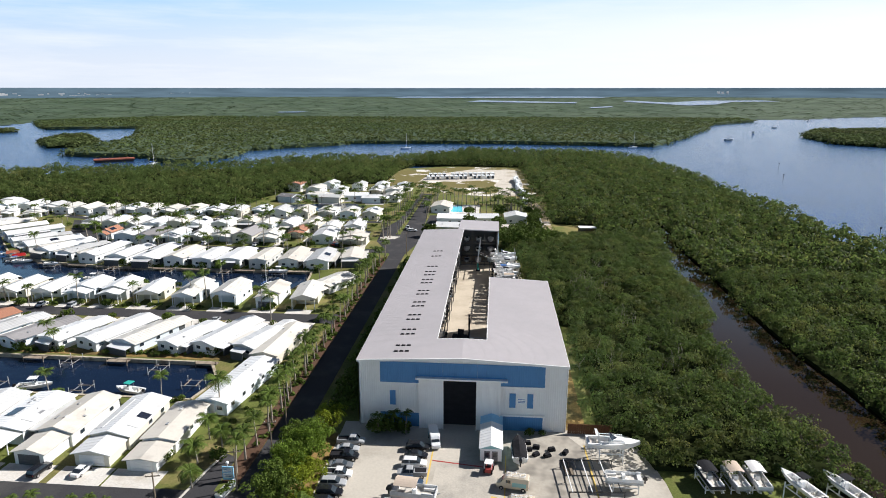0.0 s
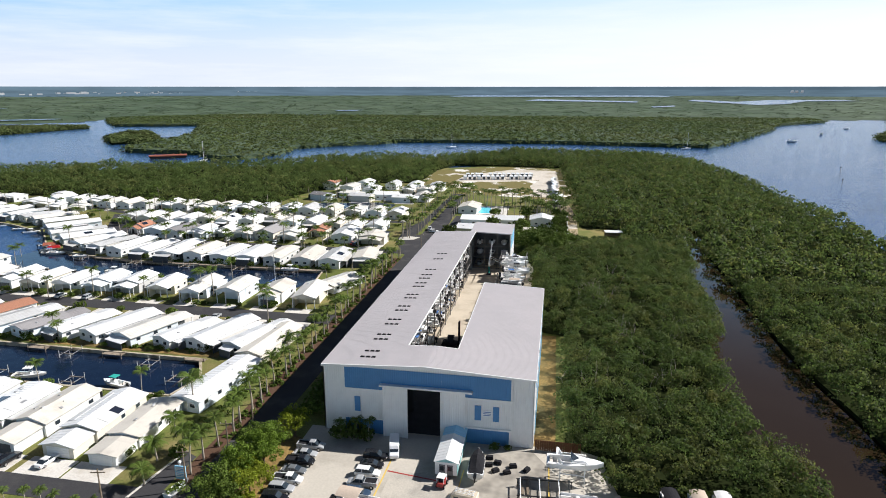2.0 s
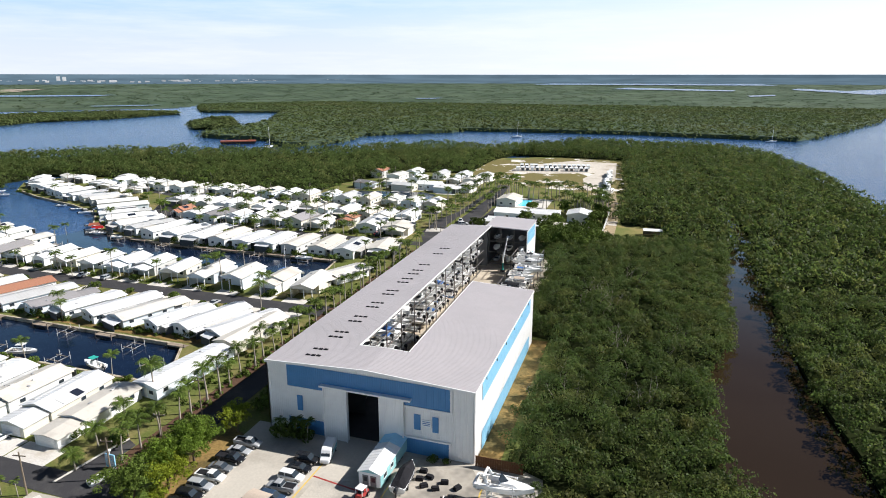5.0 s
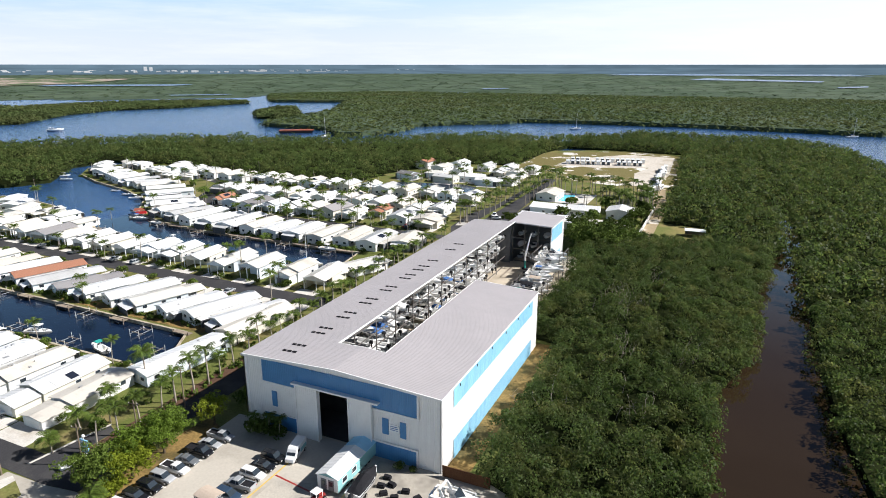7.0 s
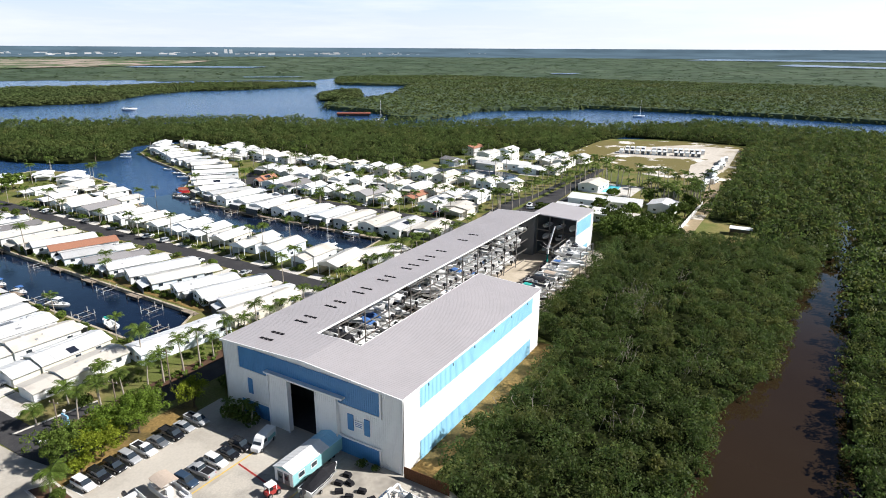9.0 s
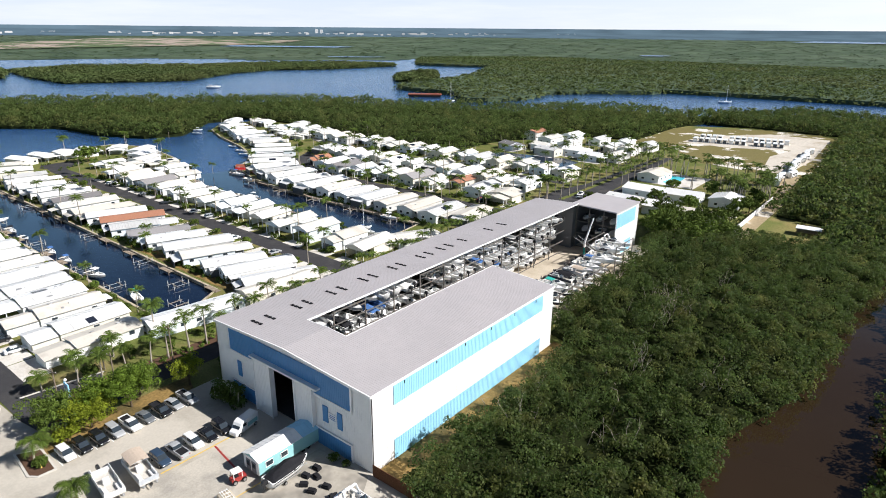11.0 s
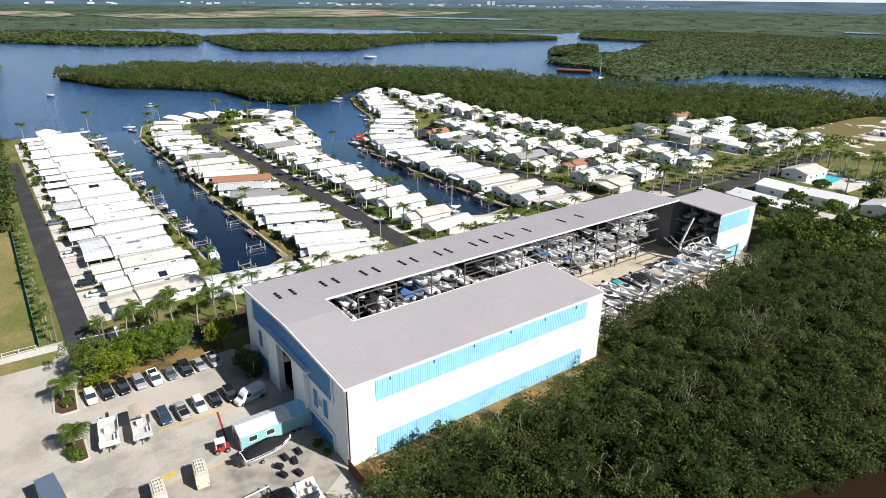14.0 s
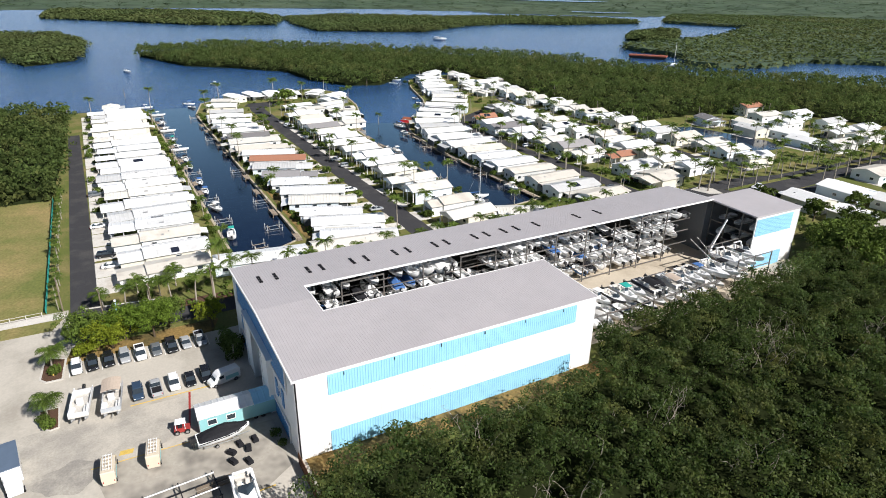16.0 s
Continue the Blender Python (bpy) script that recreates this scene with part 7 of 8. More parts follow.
def car(kind, paint, label):
    """A road vehicle; its nose looks along +x, wheels on z = 0."""
    t = thing({"pickup": "pickup_truck", "suv": "suv", "sedan": "sedan", "van": "van"}[kind], label, "car" if kind != "van" else "van")
    P = M_CARS[paint]
    L, w, zb = {"sedan": (4.6, 0.9, 0.92), "suv": (4.8, 0.95, 1.1), "pickup": (5.6, 0.98, 1.12), "van": (5.8, 1.0, 1.2)}[kind]
    z0 = 0.28 if kind == "sedan" else 0.38
    mb = MB()
    h = L / 2
    if kind == "van":
        mb.loft([body_ring(-h, w * 0.95, z0, 2.45), body_ring(-h + 0.15, w, z0, 2.6), body_ring(h - 2.0, w, z0, 2.6), body_ring(h - 1.45, w * 0.97, z0, 2.3), body_ring(h - 0.8, w * 0.95, z0, 1.35), body_ring(h - 0.1, w * 0.9, z0, 1.1), body_ring(h, w * 0.8, z0 + 0.1, 0.85)])
    else:
        mb.loft([body_ring(-h, w * 0.86, z0 + 0.12, zb - 0.1), body_ring(-h + 0.12, w * 0.95, z0, zb), body_ring(-h + 0.9, w, z0, zb), body_ring(h - 1.5, w, z0, zb), body_ring(h - 0.5, w * 0.95, z0, zb - 0.12), body_ring(h - 0.08, w * 0.86, z0 + 0.05, zb - 0.25), body_ring(h, w * 0.76, z0 + 0.15, zb - 0.4)])
    part("body", mb, P, t, smooth=False)
    if kind != "van":
        a, b, c, d, zt = {"sedan": (-1.75, -0.95, 0.35, 1.15, 1.43), "suv": (-2.3, -2.0, 0.45, 1.2, 1.76), "pickup": (-0.35, -0.15, 1.05, 1.75, 1.84)}[kind]
        tw = w * 0.74
        gl = MB()
        gl.loft([[(a, -w * .86, zb - .02), (d, -w * .86, zb - .02), (d, w * .86, zb - .02), (a, w * .86, zb - .02)], [(b, -tw, zt - .06), (c, -tw, zt - .06), (c, tw, zt - .06), (b, tw, zt - .06)]])
        part("glasshouse", gl, M_GLASS, t)
        rf = MB()
        rf.loft([[(b - .04, -tw - .02, zt - .07), (c + .04, -tw - .02, zt - .07), (c + .04, tw + .02, zt - .07), (b - .04, tw + .02, zt - .07)], [(b + .1, -tw + .08, zt), (c - .12, -tw + .08, zt), (c - .12, tw - .08, zt), (b + .1, tw - .08, zt)]])
        part("roof", rf, P, t)
        for s in (-1, 1):
            pl = MB()
            m = (b + c) / 2 - 0.1
            pl.add([(m - .06, s * w * .875, zb), (m + .06, s * w * .875, zb), (m + .05, s * (tw + .015), zt - .07), (m - .05, s * (tw + .015), zt - .07)], [(0, 1, 2, 3) if s < 0 else (3, 2, 1, 0)])
            part("pillar", pl, P, t)
        if kind == "pickup":
            bed = MB()
            bed.box(-h + 0.18, -w * 0.78, zb - 0.05, -0.5, w * 0.78, zb + 0.015)
            part("bed", bed, M_COVER_K, t)
            for y0, y1 in ((-w * 0.95, -w * 0.79), (w * 0.79, w * 0.95)):
                ra = MB()
                ra.box(-h + 0.12, y0, zb - 0.05, -0.4, y1, zb + 0.16)
                part("bed_rail", ra, P, t)
            tg = MB()
            tg.box(-h + 0.02, -w * 0.9, zb - 0.3, -h + 0.14, w * 0.9, zb + 0.16)
            part("tailgate", tg, P, t)
    else:
        gl = MB()
        gl.add([(h - 1.38, -w * .8, 2.18), (h - 0.83, -w * .85, 1.42), (h - 0.83, w * .85, 1.42), (h - 1.38, w * .8, 2.18)], [(0, 1, 2, 3)])
        part("windscreen", gl, M_GLASS, t)
        for s in (-1, 1):
            sw = MB()
            sw.box(h - 2.6, s * w * 1.002 - 0.01, 1.5, h - 1.75, s * w * 1.002 + 0.01, 2.1)
            part("side_window", sw, M_GLASS, t)
            st = MB()
            st.box(-h + 0.4, s * w * 1.002 - 0.01, 0.9, h - 2.9, s * w * 1.002 + 0.01, 1.7)
            part("side_stripe", st, M_CARS["teal"], t)
    r = 0.33 if kind == "sedan" else 0.38
    for x in (-h + 0.95, h - 0.95):
        for y in (-w + 0.09, w - 0.09):
            wheel(t, x, y, r)
    for s in (-1, 1):
        lm = MB()
        lm.box(h - 0.16, s * w * 0.62 - 0.16, zb - 0.42, h - 0.02, s * w * 0.62 + 0.16, zb - 0.26)
        part("headlight", lm, M_LAMP_W, t)
        lm = MB()
        lm.box(-h - 0.015, s * w * 0.74 - 0.08, zb - 0.34, -h + 0.1, s * w * 0.74 + 0.08, zb - 0.1)
        part("tail_light", lm, M_LAMP_R, t)
    return t


CARS = {}


def park(kind, paint, x, y, rot, label, group="cars in the yard", z=0.05):
    key = (kind, paint)
    if key not in CARS:
        CARS[key] = car(kind, paint, label)
    ob = copy_thing(CARS[key], pose(x, y, z, 0, 0, rot))
    ob["label"] = label
    ob["group"] = group
    return ob


ROW_A = (("van", "white", 90.5), ("suv", "black", 93.2), ("suv", "black", 96.0), ("suv", "silver", 98.8), ("pickup", "white", 101.6), ("sedan", "grey", 104.5), ("pickup", "black", 107.4), ("sedan", "silver", 110.1), ("pickup", "silver", 112.9))
for kind, paint, y in ROW_A:
    if kind == "van":
        kind = "suv"
    park(kind, paint, -26.7, y, 2, "%s %s parked nose-in beside the trees" % (paint, {"suv": "sport utility car", "sedan": "sedan", "pickup": "pickup truck"}[kind]))
for kind, paint, y in (("suv", "blue", 100.0), ("pickup", "silver", 103.0), ("suv", "white", 106.1), ("sedan", "black", 108.9), ("suv", "black", 111.7)):
    park(kind, paint, -12.9, y, 182 if kind == "pickup" else 0, "%s %s parked in the middle row" % (paint, {"suv": "sport utility car", "sedan": "sedan", "pickup": "pickup truck"}[kind]))
park("van", "white", -9.9, 114.4, -77, "white and teal work van beside the tall door", "")
park("van", "cream", 6.3, 94.6, 176, "cream work van with ladders on its roof", "work vans")
park("van", "cream", 5.6, 100.9, 172, "cream work van with ladders on its roof", "work vans")
for i, (kind, paint, x, y, r) in enumerate((("suv", "black", -82.4, 98.0, 84), ("sedan", "white", -74.6, 98.8, 84), ("sedan", "white", -107.0, 97.0, 90), ("suv", "grey", -140, 97.3, 90), ("suv", "silver", -137.0, 186.5, 90), ("sedan", "white", -148.0, 186.5, 90), ("suv", "white", -106.5, 176.5, 90), ("sedan", "silver", -84.0, 177.0, 90), ("suv", "black", -70.0, 273.5, 90),
                                            ("sedan", "white", -108.0, 272.0, 90), ("suv", "white", -132.0, 272.0, 90), ("pickup", "white", -43.0, 312.0, 100), ("suv", "white", -40.0, 307.0, 20), ("sedan", "red", -72.0, 276.0, 90), ("suv", "white", -170, 272, 90), ("sedan", "grey", -190, 187, 90), ("suv", "white", -220, 187, 90))):
    park(kind, paint, x, y, r, "%s car on a driveway between the homes" % paint, "cars among the homes", 0.07)
for ob in list(CARS.values()):
    away(ob)
for x, y, r in ((6.3, 94.6, 176), (5.6, 100.9, 172)):
    ld = thing("roof_ladder", "pale aluminium ladder on a van roof", "ladder", "roof ladders", at=pose(x, y, 2.66, 0, 0, r))
    for yy in (-0.6, -0.2, 0.25, 0.6):
        beam(ld, "rail", -2.4, yy - 0.03, 0.12, 1.2, yy + 0.03, 0.2, M_GEL)
    for k in range(9):
        beam(ld, "rung", -2.2 + 0.4 * k, -0.57, 0.13, -2.15 + 0.4 * k, 0.57, 0.18, M_WOOD if k % 2 else M_GEL)

# site trailer: teal sides, white pitched roof
tr = thing("office_trailer", "long teal site trailer with a white pitched roof", "trailer", at=pose(1.6, 114.6, 0.05))
w, l, e, rs = 2.1, 13.0, 3.2, 0.75
part("wall", gable_walls(2 * w, -l / 2, l / 2, 0.55, e, rs), M_CARS["teal"], tr)
part("roof", gable_roof(2 * w, -l / 2 - 0.2, l * 0.18, e, rs, 0.2, 0.1, 1.0), M_ROOF_W, tr)
part("roof", gable_roof(2 * w, l * 0.18 + 0.02, l / 2 + 0.2, e, rs, 0.2, 0.1, 1.0), M_BLUE_SIDE, tr)
ep = MB()
ep.box(-w + 0.05, -l / 2 - 0.05, 0.6, w - 0.05, -l / 2 - 0.005, e - 0.05)
part("end_panel", ep, M_TRIM, tr)
for x0, x1 in ((-1.3, -0.2), (0.2, 1.3)):
    d = MB()
    d.box(x0, -l / 2 - 0.12, 0.6, x1, -l / 2 - 0.055, 2.7)
    dd = part("door", d, M_INNER, tr)
    g_ = MB()
    g_.box(x0 + 0.2, -l / 2 - 0.14, 1.5, x1 - 0.2, -l / 2 - 0.122, 2.4)
    part("pane", g_, M_GLASS, dd)
for y in (-4.5, -1.5):
    put_window(tr, pose(w, y, 1.5, 0, 0, 90))
for y in (-3.5, -2.3, 2.5, 3.7):
    for x in (-w + 0.2, w - 0.2):
        mb = MB()
        ring = lambda xx: [(xx, y + 0.4 * math.cos(2 * math.pi * i / 12), 0.4 + 0.4 * math.sin(2 * math.pi * i / 12)) for i in range(12)]
        mb.loft([ring(x - 0.12), ring(x + 0.12)])
        part("wheel", mb, M_TYRE, tr)

# trailered boats in the yard
def boat_trailer(x, y, rot, l=6.5):
    t = thing("boat_trailer", "galvanised boat trailer under a boat", "trailer", "boat trailers", at=pose(x, y, 0.05, 0, 0, rot))
    for yy in (-0.75, 0.75):
        beam(t, "rail", -l / 2, yy - 0.05, 0.45, l / 2 - 1.2, yy + 0.05, 0.58)
        beam(t, "bunk", -l / 2 + 0.3, yy * 0.6 - 0.07, 0.62, l / 2 - 2.0, yy * 0.6 + 0.07, 0.72, M_WOOD)
    for xx in (-l / 2 + 0.2, -0.6, 1.4):
        beam(t, "cross_beam", xx - 0.05, -0.7, 0.46, xx + 0.05, 0.7, 0.57)
    beam(t, "tongue", l / 2 - 1.3, -0.06, 0.46, l / 2 + 0.8, 0.06, 0.57)
    for yy in (-1.0, 1.0):
        wheel(t, -l / 2 + 1.9, yy, 0.33)


for k, x, y, rot, s in ((10, -11.4, 96.0, -6, 1.22), (14, -12.4, 91.2, -7, 1.22), (8, 7.0, 111.2, 92, 1.25)):
    boat_trailer(x, y, rot)
    moor(k, x, y, 0.75 if k < 10 else 0.7, rot, s)
# boats on high stands beside the mangroves
for k, x, y, z, rot, s in ((5, 24.9, 111.2, 2.5, -2, 1.15), (14, 25.2, 102.4, 1.4, 178, 1.0), (11, 40.9, 104.0, 1.0, -83, 1.05), (10, 45.5, 104.3, 1.0, -85, 1.05), (13, 49.4, 104.6, 1.0, -88, 1.05), (1, 55.0, 101.0, 2.6, 112, 1.0), (1, 62.2, 101.2, 2.6, 112, 1.0)):
    moor(k, x, y, z, rot, s, "boats on stands")
    st = thing("boat_stand", "open white steel stand carrying a boat", "stand", "boat stands", at=pose(x, y, 0, 0, 0, rot))
    for xx in (-2.6, 1.8):
        for yy in (-1.5, 1.5):
            beam(st, "post", xx - 0.08, yy - 0.08, 0.05, xx + 0.08, yy + 0.08, z + (2.4 if k == 5 else 0.6), M_TRIM)
        beam(st, "cross_beam", xx - 0.08, -1.42, z - 0.25, xx + 0.08, 1.42, z - 0.05, M_TRIM)
    for yy in (-1.5, 1.5):
        beam(st, "rail", -2.5, yy - 0.07, z - 0.25, 1.7, yy + 0.07, z - 0.08, M_TRIM)
        if k == 5:
            beam(st, "top_rail", -2.5, yy - 0.06, z + 2.2, 1.7, yy + 0.06, z + 2.35, M_TRIM)
# empty rack frames on the yard, and loose blocks
fr = thing("empty_rack", "empty white and black steel rack frames on the ground", "rack", at=pose(19.5, 103.5, 0.05, 0, 0, 4))
for k in range(6):
    beam(fr, "bar", -4.0 + 1.7 * k, -5.0, 1.6, -3.85 + 1.7 * k, 5.0, 1.75, M_ENGINE if k % 2 else M_TRIM)
for y in (-4.8, 0.0, 4.8):
    beam(fr, "cross_bar", -4.6, y - 0.08, 1.4, 5.4, y + 0.08, 1.58, M_ENGINE)
    for x in (-4.4, 5.2):
        beam(fr, "leg", x - 0.07, y - 0.07, 0, x + 0.07, y + 0.07, 1.4, M_ENGINE)
for i, (x, y, r) in enumerate(((9.0, 113.2, 10), (10.4, 111.6, 40), (10.6, 114.2, -10), (12.6, 111.4, 25), (13.6, 113.6, 15), (8.9, 115.6, 5), (16.2, 112.8, 60))):
    bl = MB()
    bl.box(-0.7, -0.45, 0, 0.7, 0.45, 0.45).box(-0.6, -0.35, 0.45, 0.6, 0.35, 0.7)
    tagged(part("keel_block", bl, M_COVER_K, None, at=pose(x, y, 0.05, 0, 0, r)), "stack of dark timber keel blocks on the concrete", "block", "keel blocks")
bl = MB()
bl.box(-0.25, -2.6, 0, 0.25, 2.6, 0.3)
for i, x in enumerate((15.6, 16.6)):
    tagged(part("timber_baulk", bl.mesh("timber_baulk"), M_POLE, None, at=pose(x, 108.0, 0.05, 0, 0, 6)), "long weathered timber baulk on the concrete", "timber", "timber baulks")
# small red and white yard tractor
tc = thing("yard_tractor", "small red yard tractor with a white canopy", "tractor", at=pose(1.3, 105.6, 0.05, 0, 0, 80))
beam(tc, "body", -1.2, -0.6, 0.4, 1.2, 0.6, 1.1, M_RED)
beam(tc, "seat", -0.6, -0.4, 1.1, 0.0, 0.4, 1.5, M_COVER_K)
beam(tc, "canopy", -1.0, -0.75, 2.1, 0.6, 0.75, 2.2, M_GEL)
for x in (-0.9, 0.5):
    for y in (-0.65, 0.65):
        beam(tc, "post", x - 0.04, y - 0.04, 1.0, x + 0.04, y + 0.04, 2.1, M_GEL)
for x in (-0.8, 0.8):
    for y in (-0.7, 0.7):
        wheel(tc, x, y, 0.42, 0.3)
# blue covered truck at the yard's edge
bt = thing("box_truck", "white truck with a slate-blue box roof", "truck", at=pose(0.6, 81.9, 0.05, 0, 0, 8))
beam(bt, "box", -4.2, -1.25, 1.0, 2.6, 1.25, 3.6, M_CARS["white"])
beam(bt, "box_roof", -4.25, -1.3, 3.6, 2.65, 1.3, 3.72, M_BOXROOF)
cab = MB()
cab.loft([body_ring(2.75, 1.1, 0.6, 2.6), body_ring(3.9, 1.1, 0.6, 2.5), body_ring(4.5, 1.05, 0.6, 1.6), body_ring(5.0, 1.0, 0.6, 1.45)])
part("cab", cab, M_CARS["white"], bt)
for x in (-3.0, -1.9, 4.0):
    for y in (-1.05, 1.05):
        wheel(bt, x, y, 0.48, 0.3)
# painted lines
def paint(name, pts, mat, label):
    mb = MB()
    mb.prism(pts, 0.03, 0.062)
    setting(name, mb, mat, label, "marking")


paint("red_line", [(-9.6, 108.4), (0.2, 107.0), (0.1, 106.65), (-9.7, 108.05)][::-1], M_RED, "red painted kerb line on the concrete")
paint("yellow_line", [(-10.2, 98.5), (-9.9, 98.5), (-9.7, 113.0), (-10.0, 113.0)], M_YELLOW, "worn yellow bay line")
paint("yellow_edge", [(3.9, 92.0), (4.1, 92.0), (4.6, 111.0), (4.4, 111.0)], M_YELLOW, "worn yellow line on the concrete")
paint("yellow_edge_east", [(20.6, 95.0), (20.9, 95.0), (20.4, 116.0), (20.1, 116.0)], M_YELLOW, "bright yellow line beside the racks")
paint("yellow_plate", [(1.6, 96.2), (2.7, 95.9), (2.9, 97.9), (1.8, 98.2)], M_YELLOW, "yellow painted plate on the concrete")
for i in range(10):
    y = 89.1 + 2.8 * i
    paint("bay_line", [(-29.3, y), (-24.6, y), (-24.6, y + 0.1), (-29.3, y + 0.1)], M_TRIM, "faded white parking bay line")
fc = thing("wood_fence", "brown timber screen fence beside the store", "fence", at=pose(0, 0, 0))
for i in range(20):
    beam(fc, "board", 17.4 + 0.45 * i, 120.3, 0.05, 17.82 + 0.45 * i, 120.38, 2.3, M_FENCE)
beam(fc, "rail", 17.4, 120.39, 0.7, 26.4, 120.46, 0.82, M_FENCE)

# ---- docks, lifts, boats on the water ----
def dock(x, y, rot, l, w=1.6, group="docks"):
    t = thing("dock", "weathered wooden dock on piles beside the seawall", "dock", group, at=pose(x, y, 0, 0, 0, rot))
    mb = MB()
    n = int(l / 0.6)
    for i in range(n):
        mb.box(-l / 2 + i * l / n, -w / 2, 0.12, -l / 2 + (i + 0.93) * l / n, w / 2, 0.2)
    mb.box(-l / 2, -w / 2 + 0.1, -0.05, l / 2, -w / 2 + 0.22, 0.12).box(-l / 2, w / 2 - 0.22, -0.05, l / 2, w / 2 - 0.1, 0.12)
    d = part("deck", mb, M_WOOD, t)
    d["kind"] = "stuff"
    for xx in (-l / 2 + 0.2, l / 2 - 0.2):
        pm = MB()
        pm.tube((xx, -w / 2, -2.4), (xx, -w / 2, 0.9), 0.14, 0.13)
        part("post", pm, M_POLE, t)


def boat_lift(x, y, rot, boat_kind=None):
    t = thing("boat_lift", "boat lift with four pale piles and steel beams", "boat lift", "boat lifts", at=pose(x, y, 0, 0, 0, rot))
    for xx in (-2.2, 2.2):
        for yy in (-1.7, 1.7):
            pm = MB()
            pm.tube((xx, yy, -2.4), (xx, yy, 1.25), 0.09, 0.08)
            part("post", pm, M_CURB, t)
    for yy in (-1.7, 1.7):
        beam(t, "side_beam", -2.6, yy * 0.85 - 0.06, -0.06, 2.6, yy * 0.85 + 0.06, 0.08, M_STEEL)
    for xx in (-1.4, 1.4):
        beam(t, "cradle", xx - 0.09, -1.9, 0.09, xx + 0.09, 1.9, 0.26, M_WOOD)
    if boat_kind is not None:
        moor(boat_kind, x, y, 0.32, rot, 0.95, "boats on lifts")


wr = random.Random(31)
# first canal, south bank (backs of the row) and north bank
moor(12, -84.6, 131.0, -0.6, 170, 1.0, "moored boats")
moor(0, -108.7, 131.2, -0.6, 15, 1.05, "moored boats")
boat_lift(-96.6, 131.0, 90, None)
for i, x in enumerate((-119, -130, -142, -154, -165, -177, -190, -203, -216, -230, -244, -258, -272)):
    if i % 3 == 0:
        boat_lift(x, 131.2, 90, wr.choice((None, 0, 3, 9)))
    else:
        dock(x + 2, 129.3, 0, 5.0)
        moor(wr.choice((0, 3, 2, 9, 1, 12)), x, 131.3, -1.15, wr.choice((0, 180)), 0.95, "moored boats")
for x, y, k in ((-71.2, 136.0, "l"), (-84.0, 143.2, "l"), (-73, 147.3, "d"), (-97, 146.6, "d"), (-109.5, 145.8, "l"), (-120.5, 146.8, "d"), (-140, 147.6, "d"), (-150, 146.6, "l"), (-178, 148, "d"), (-196, 148, "d"), (-208, 147, "l"), (-226, 148, "d"), (-240, 148, "d"), (-262, 148, "l")):
    if k == "l":
        boat_lift(x, y, 90 if x < -75 else 0, None)
    else:
        dock(x, y, 0, 6.0)
# second canal
for i, x in enumerate((-76, -86, -97, -108, -119, -131, -143, -155, -168, -182)):
    dock(x, 232.0 + (0 if x > -150 else (-150 - x) * 0.1), 0, 8.0, 1.4)
    if i % 2:
        boat_lift(x + 4, 229.0 + (0 if x > -150 else (-150 - x) * 0.1), 0, wr.choice((None, 3, 0)))
for i, x in enumerate((-75, -83, -94, -106, -120, -134, -148, -163, -180, -196)):
    yy = 209.6 + (-x - 75) * 0.045
    if i % 3 == 0:
        boat_lift(x, yy + 1.2, 0, wr.choice((None, 0)))
    else:
        dock(x, yy, 0, 6.0, 1.3)
        if i % 2:
            moor(wr.choice((0, 3, 2)), x + 4, yy + 1.6, -1.1, 0, 0.9, "moored boats")
for k, x, y, r, lab in ((0, -204, 244, 40, ""), (9, -200, 240.0, 30, ""), (3, -212, 251, 45, ""), (1, -196, 239, 10, ""), (0, -240, 273, 35, ""), (2, -252, 278, 20, ""), (3, -268, 283, 12, ""), (1, -330, 296, 20, ""), (0, -345, 305, 50, ""), (0, -305, 128, 90, ""), (9, -307, 152, 60, ""), (3, -296, 152, 30, ""), (0, -206, 218, 20, "")):
    moor(k, x, y, -1.1, r, 0.95, "moored boats")
tarp = MB()
tarp.loft([[(-2.6, -1.2, 0.0), (2.6, -1.2, 0.0), (2.6, 1.2, 0.0), (-2.6, 1.2, 0.0)], [(-2.2, -0.2, 1.1), (2.2, -0.2, 1.1), (2.2, 0.2, 1.1), (-2.2, 0.2, 1.1)]])
tagged(part("red_boat_cover", tarp, M_LAMP_R, None, at=pose(-200.5, 243.0, 0.9, 0, 0, 38)), "bright red tent cover over a moored boat", "cover")


tagged(part("orange_boat_cover", tarp.mesh("orange_boat_cover"), M_RUST, None, at=pose(-207.0, 247.5, 0.9, 0, 0, 42)), "faded orange tent cover over a moored boat", "cover")
moor(3, -207.0, 247.5, -0.1, 42, 0.9, "moored boats")


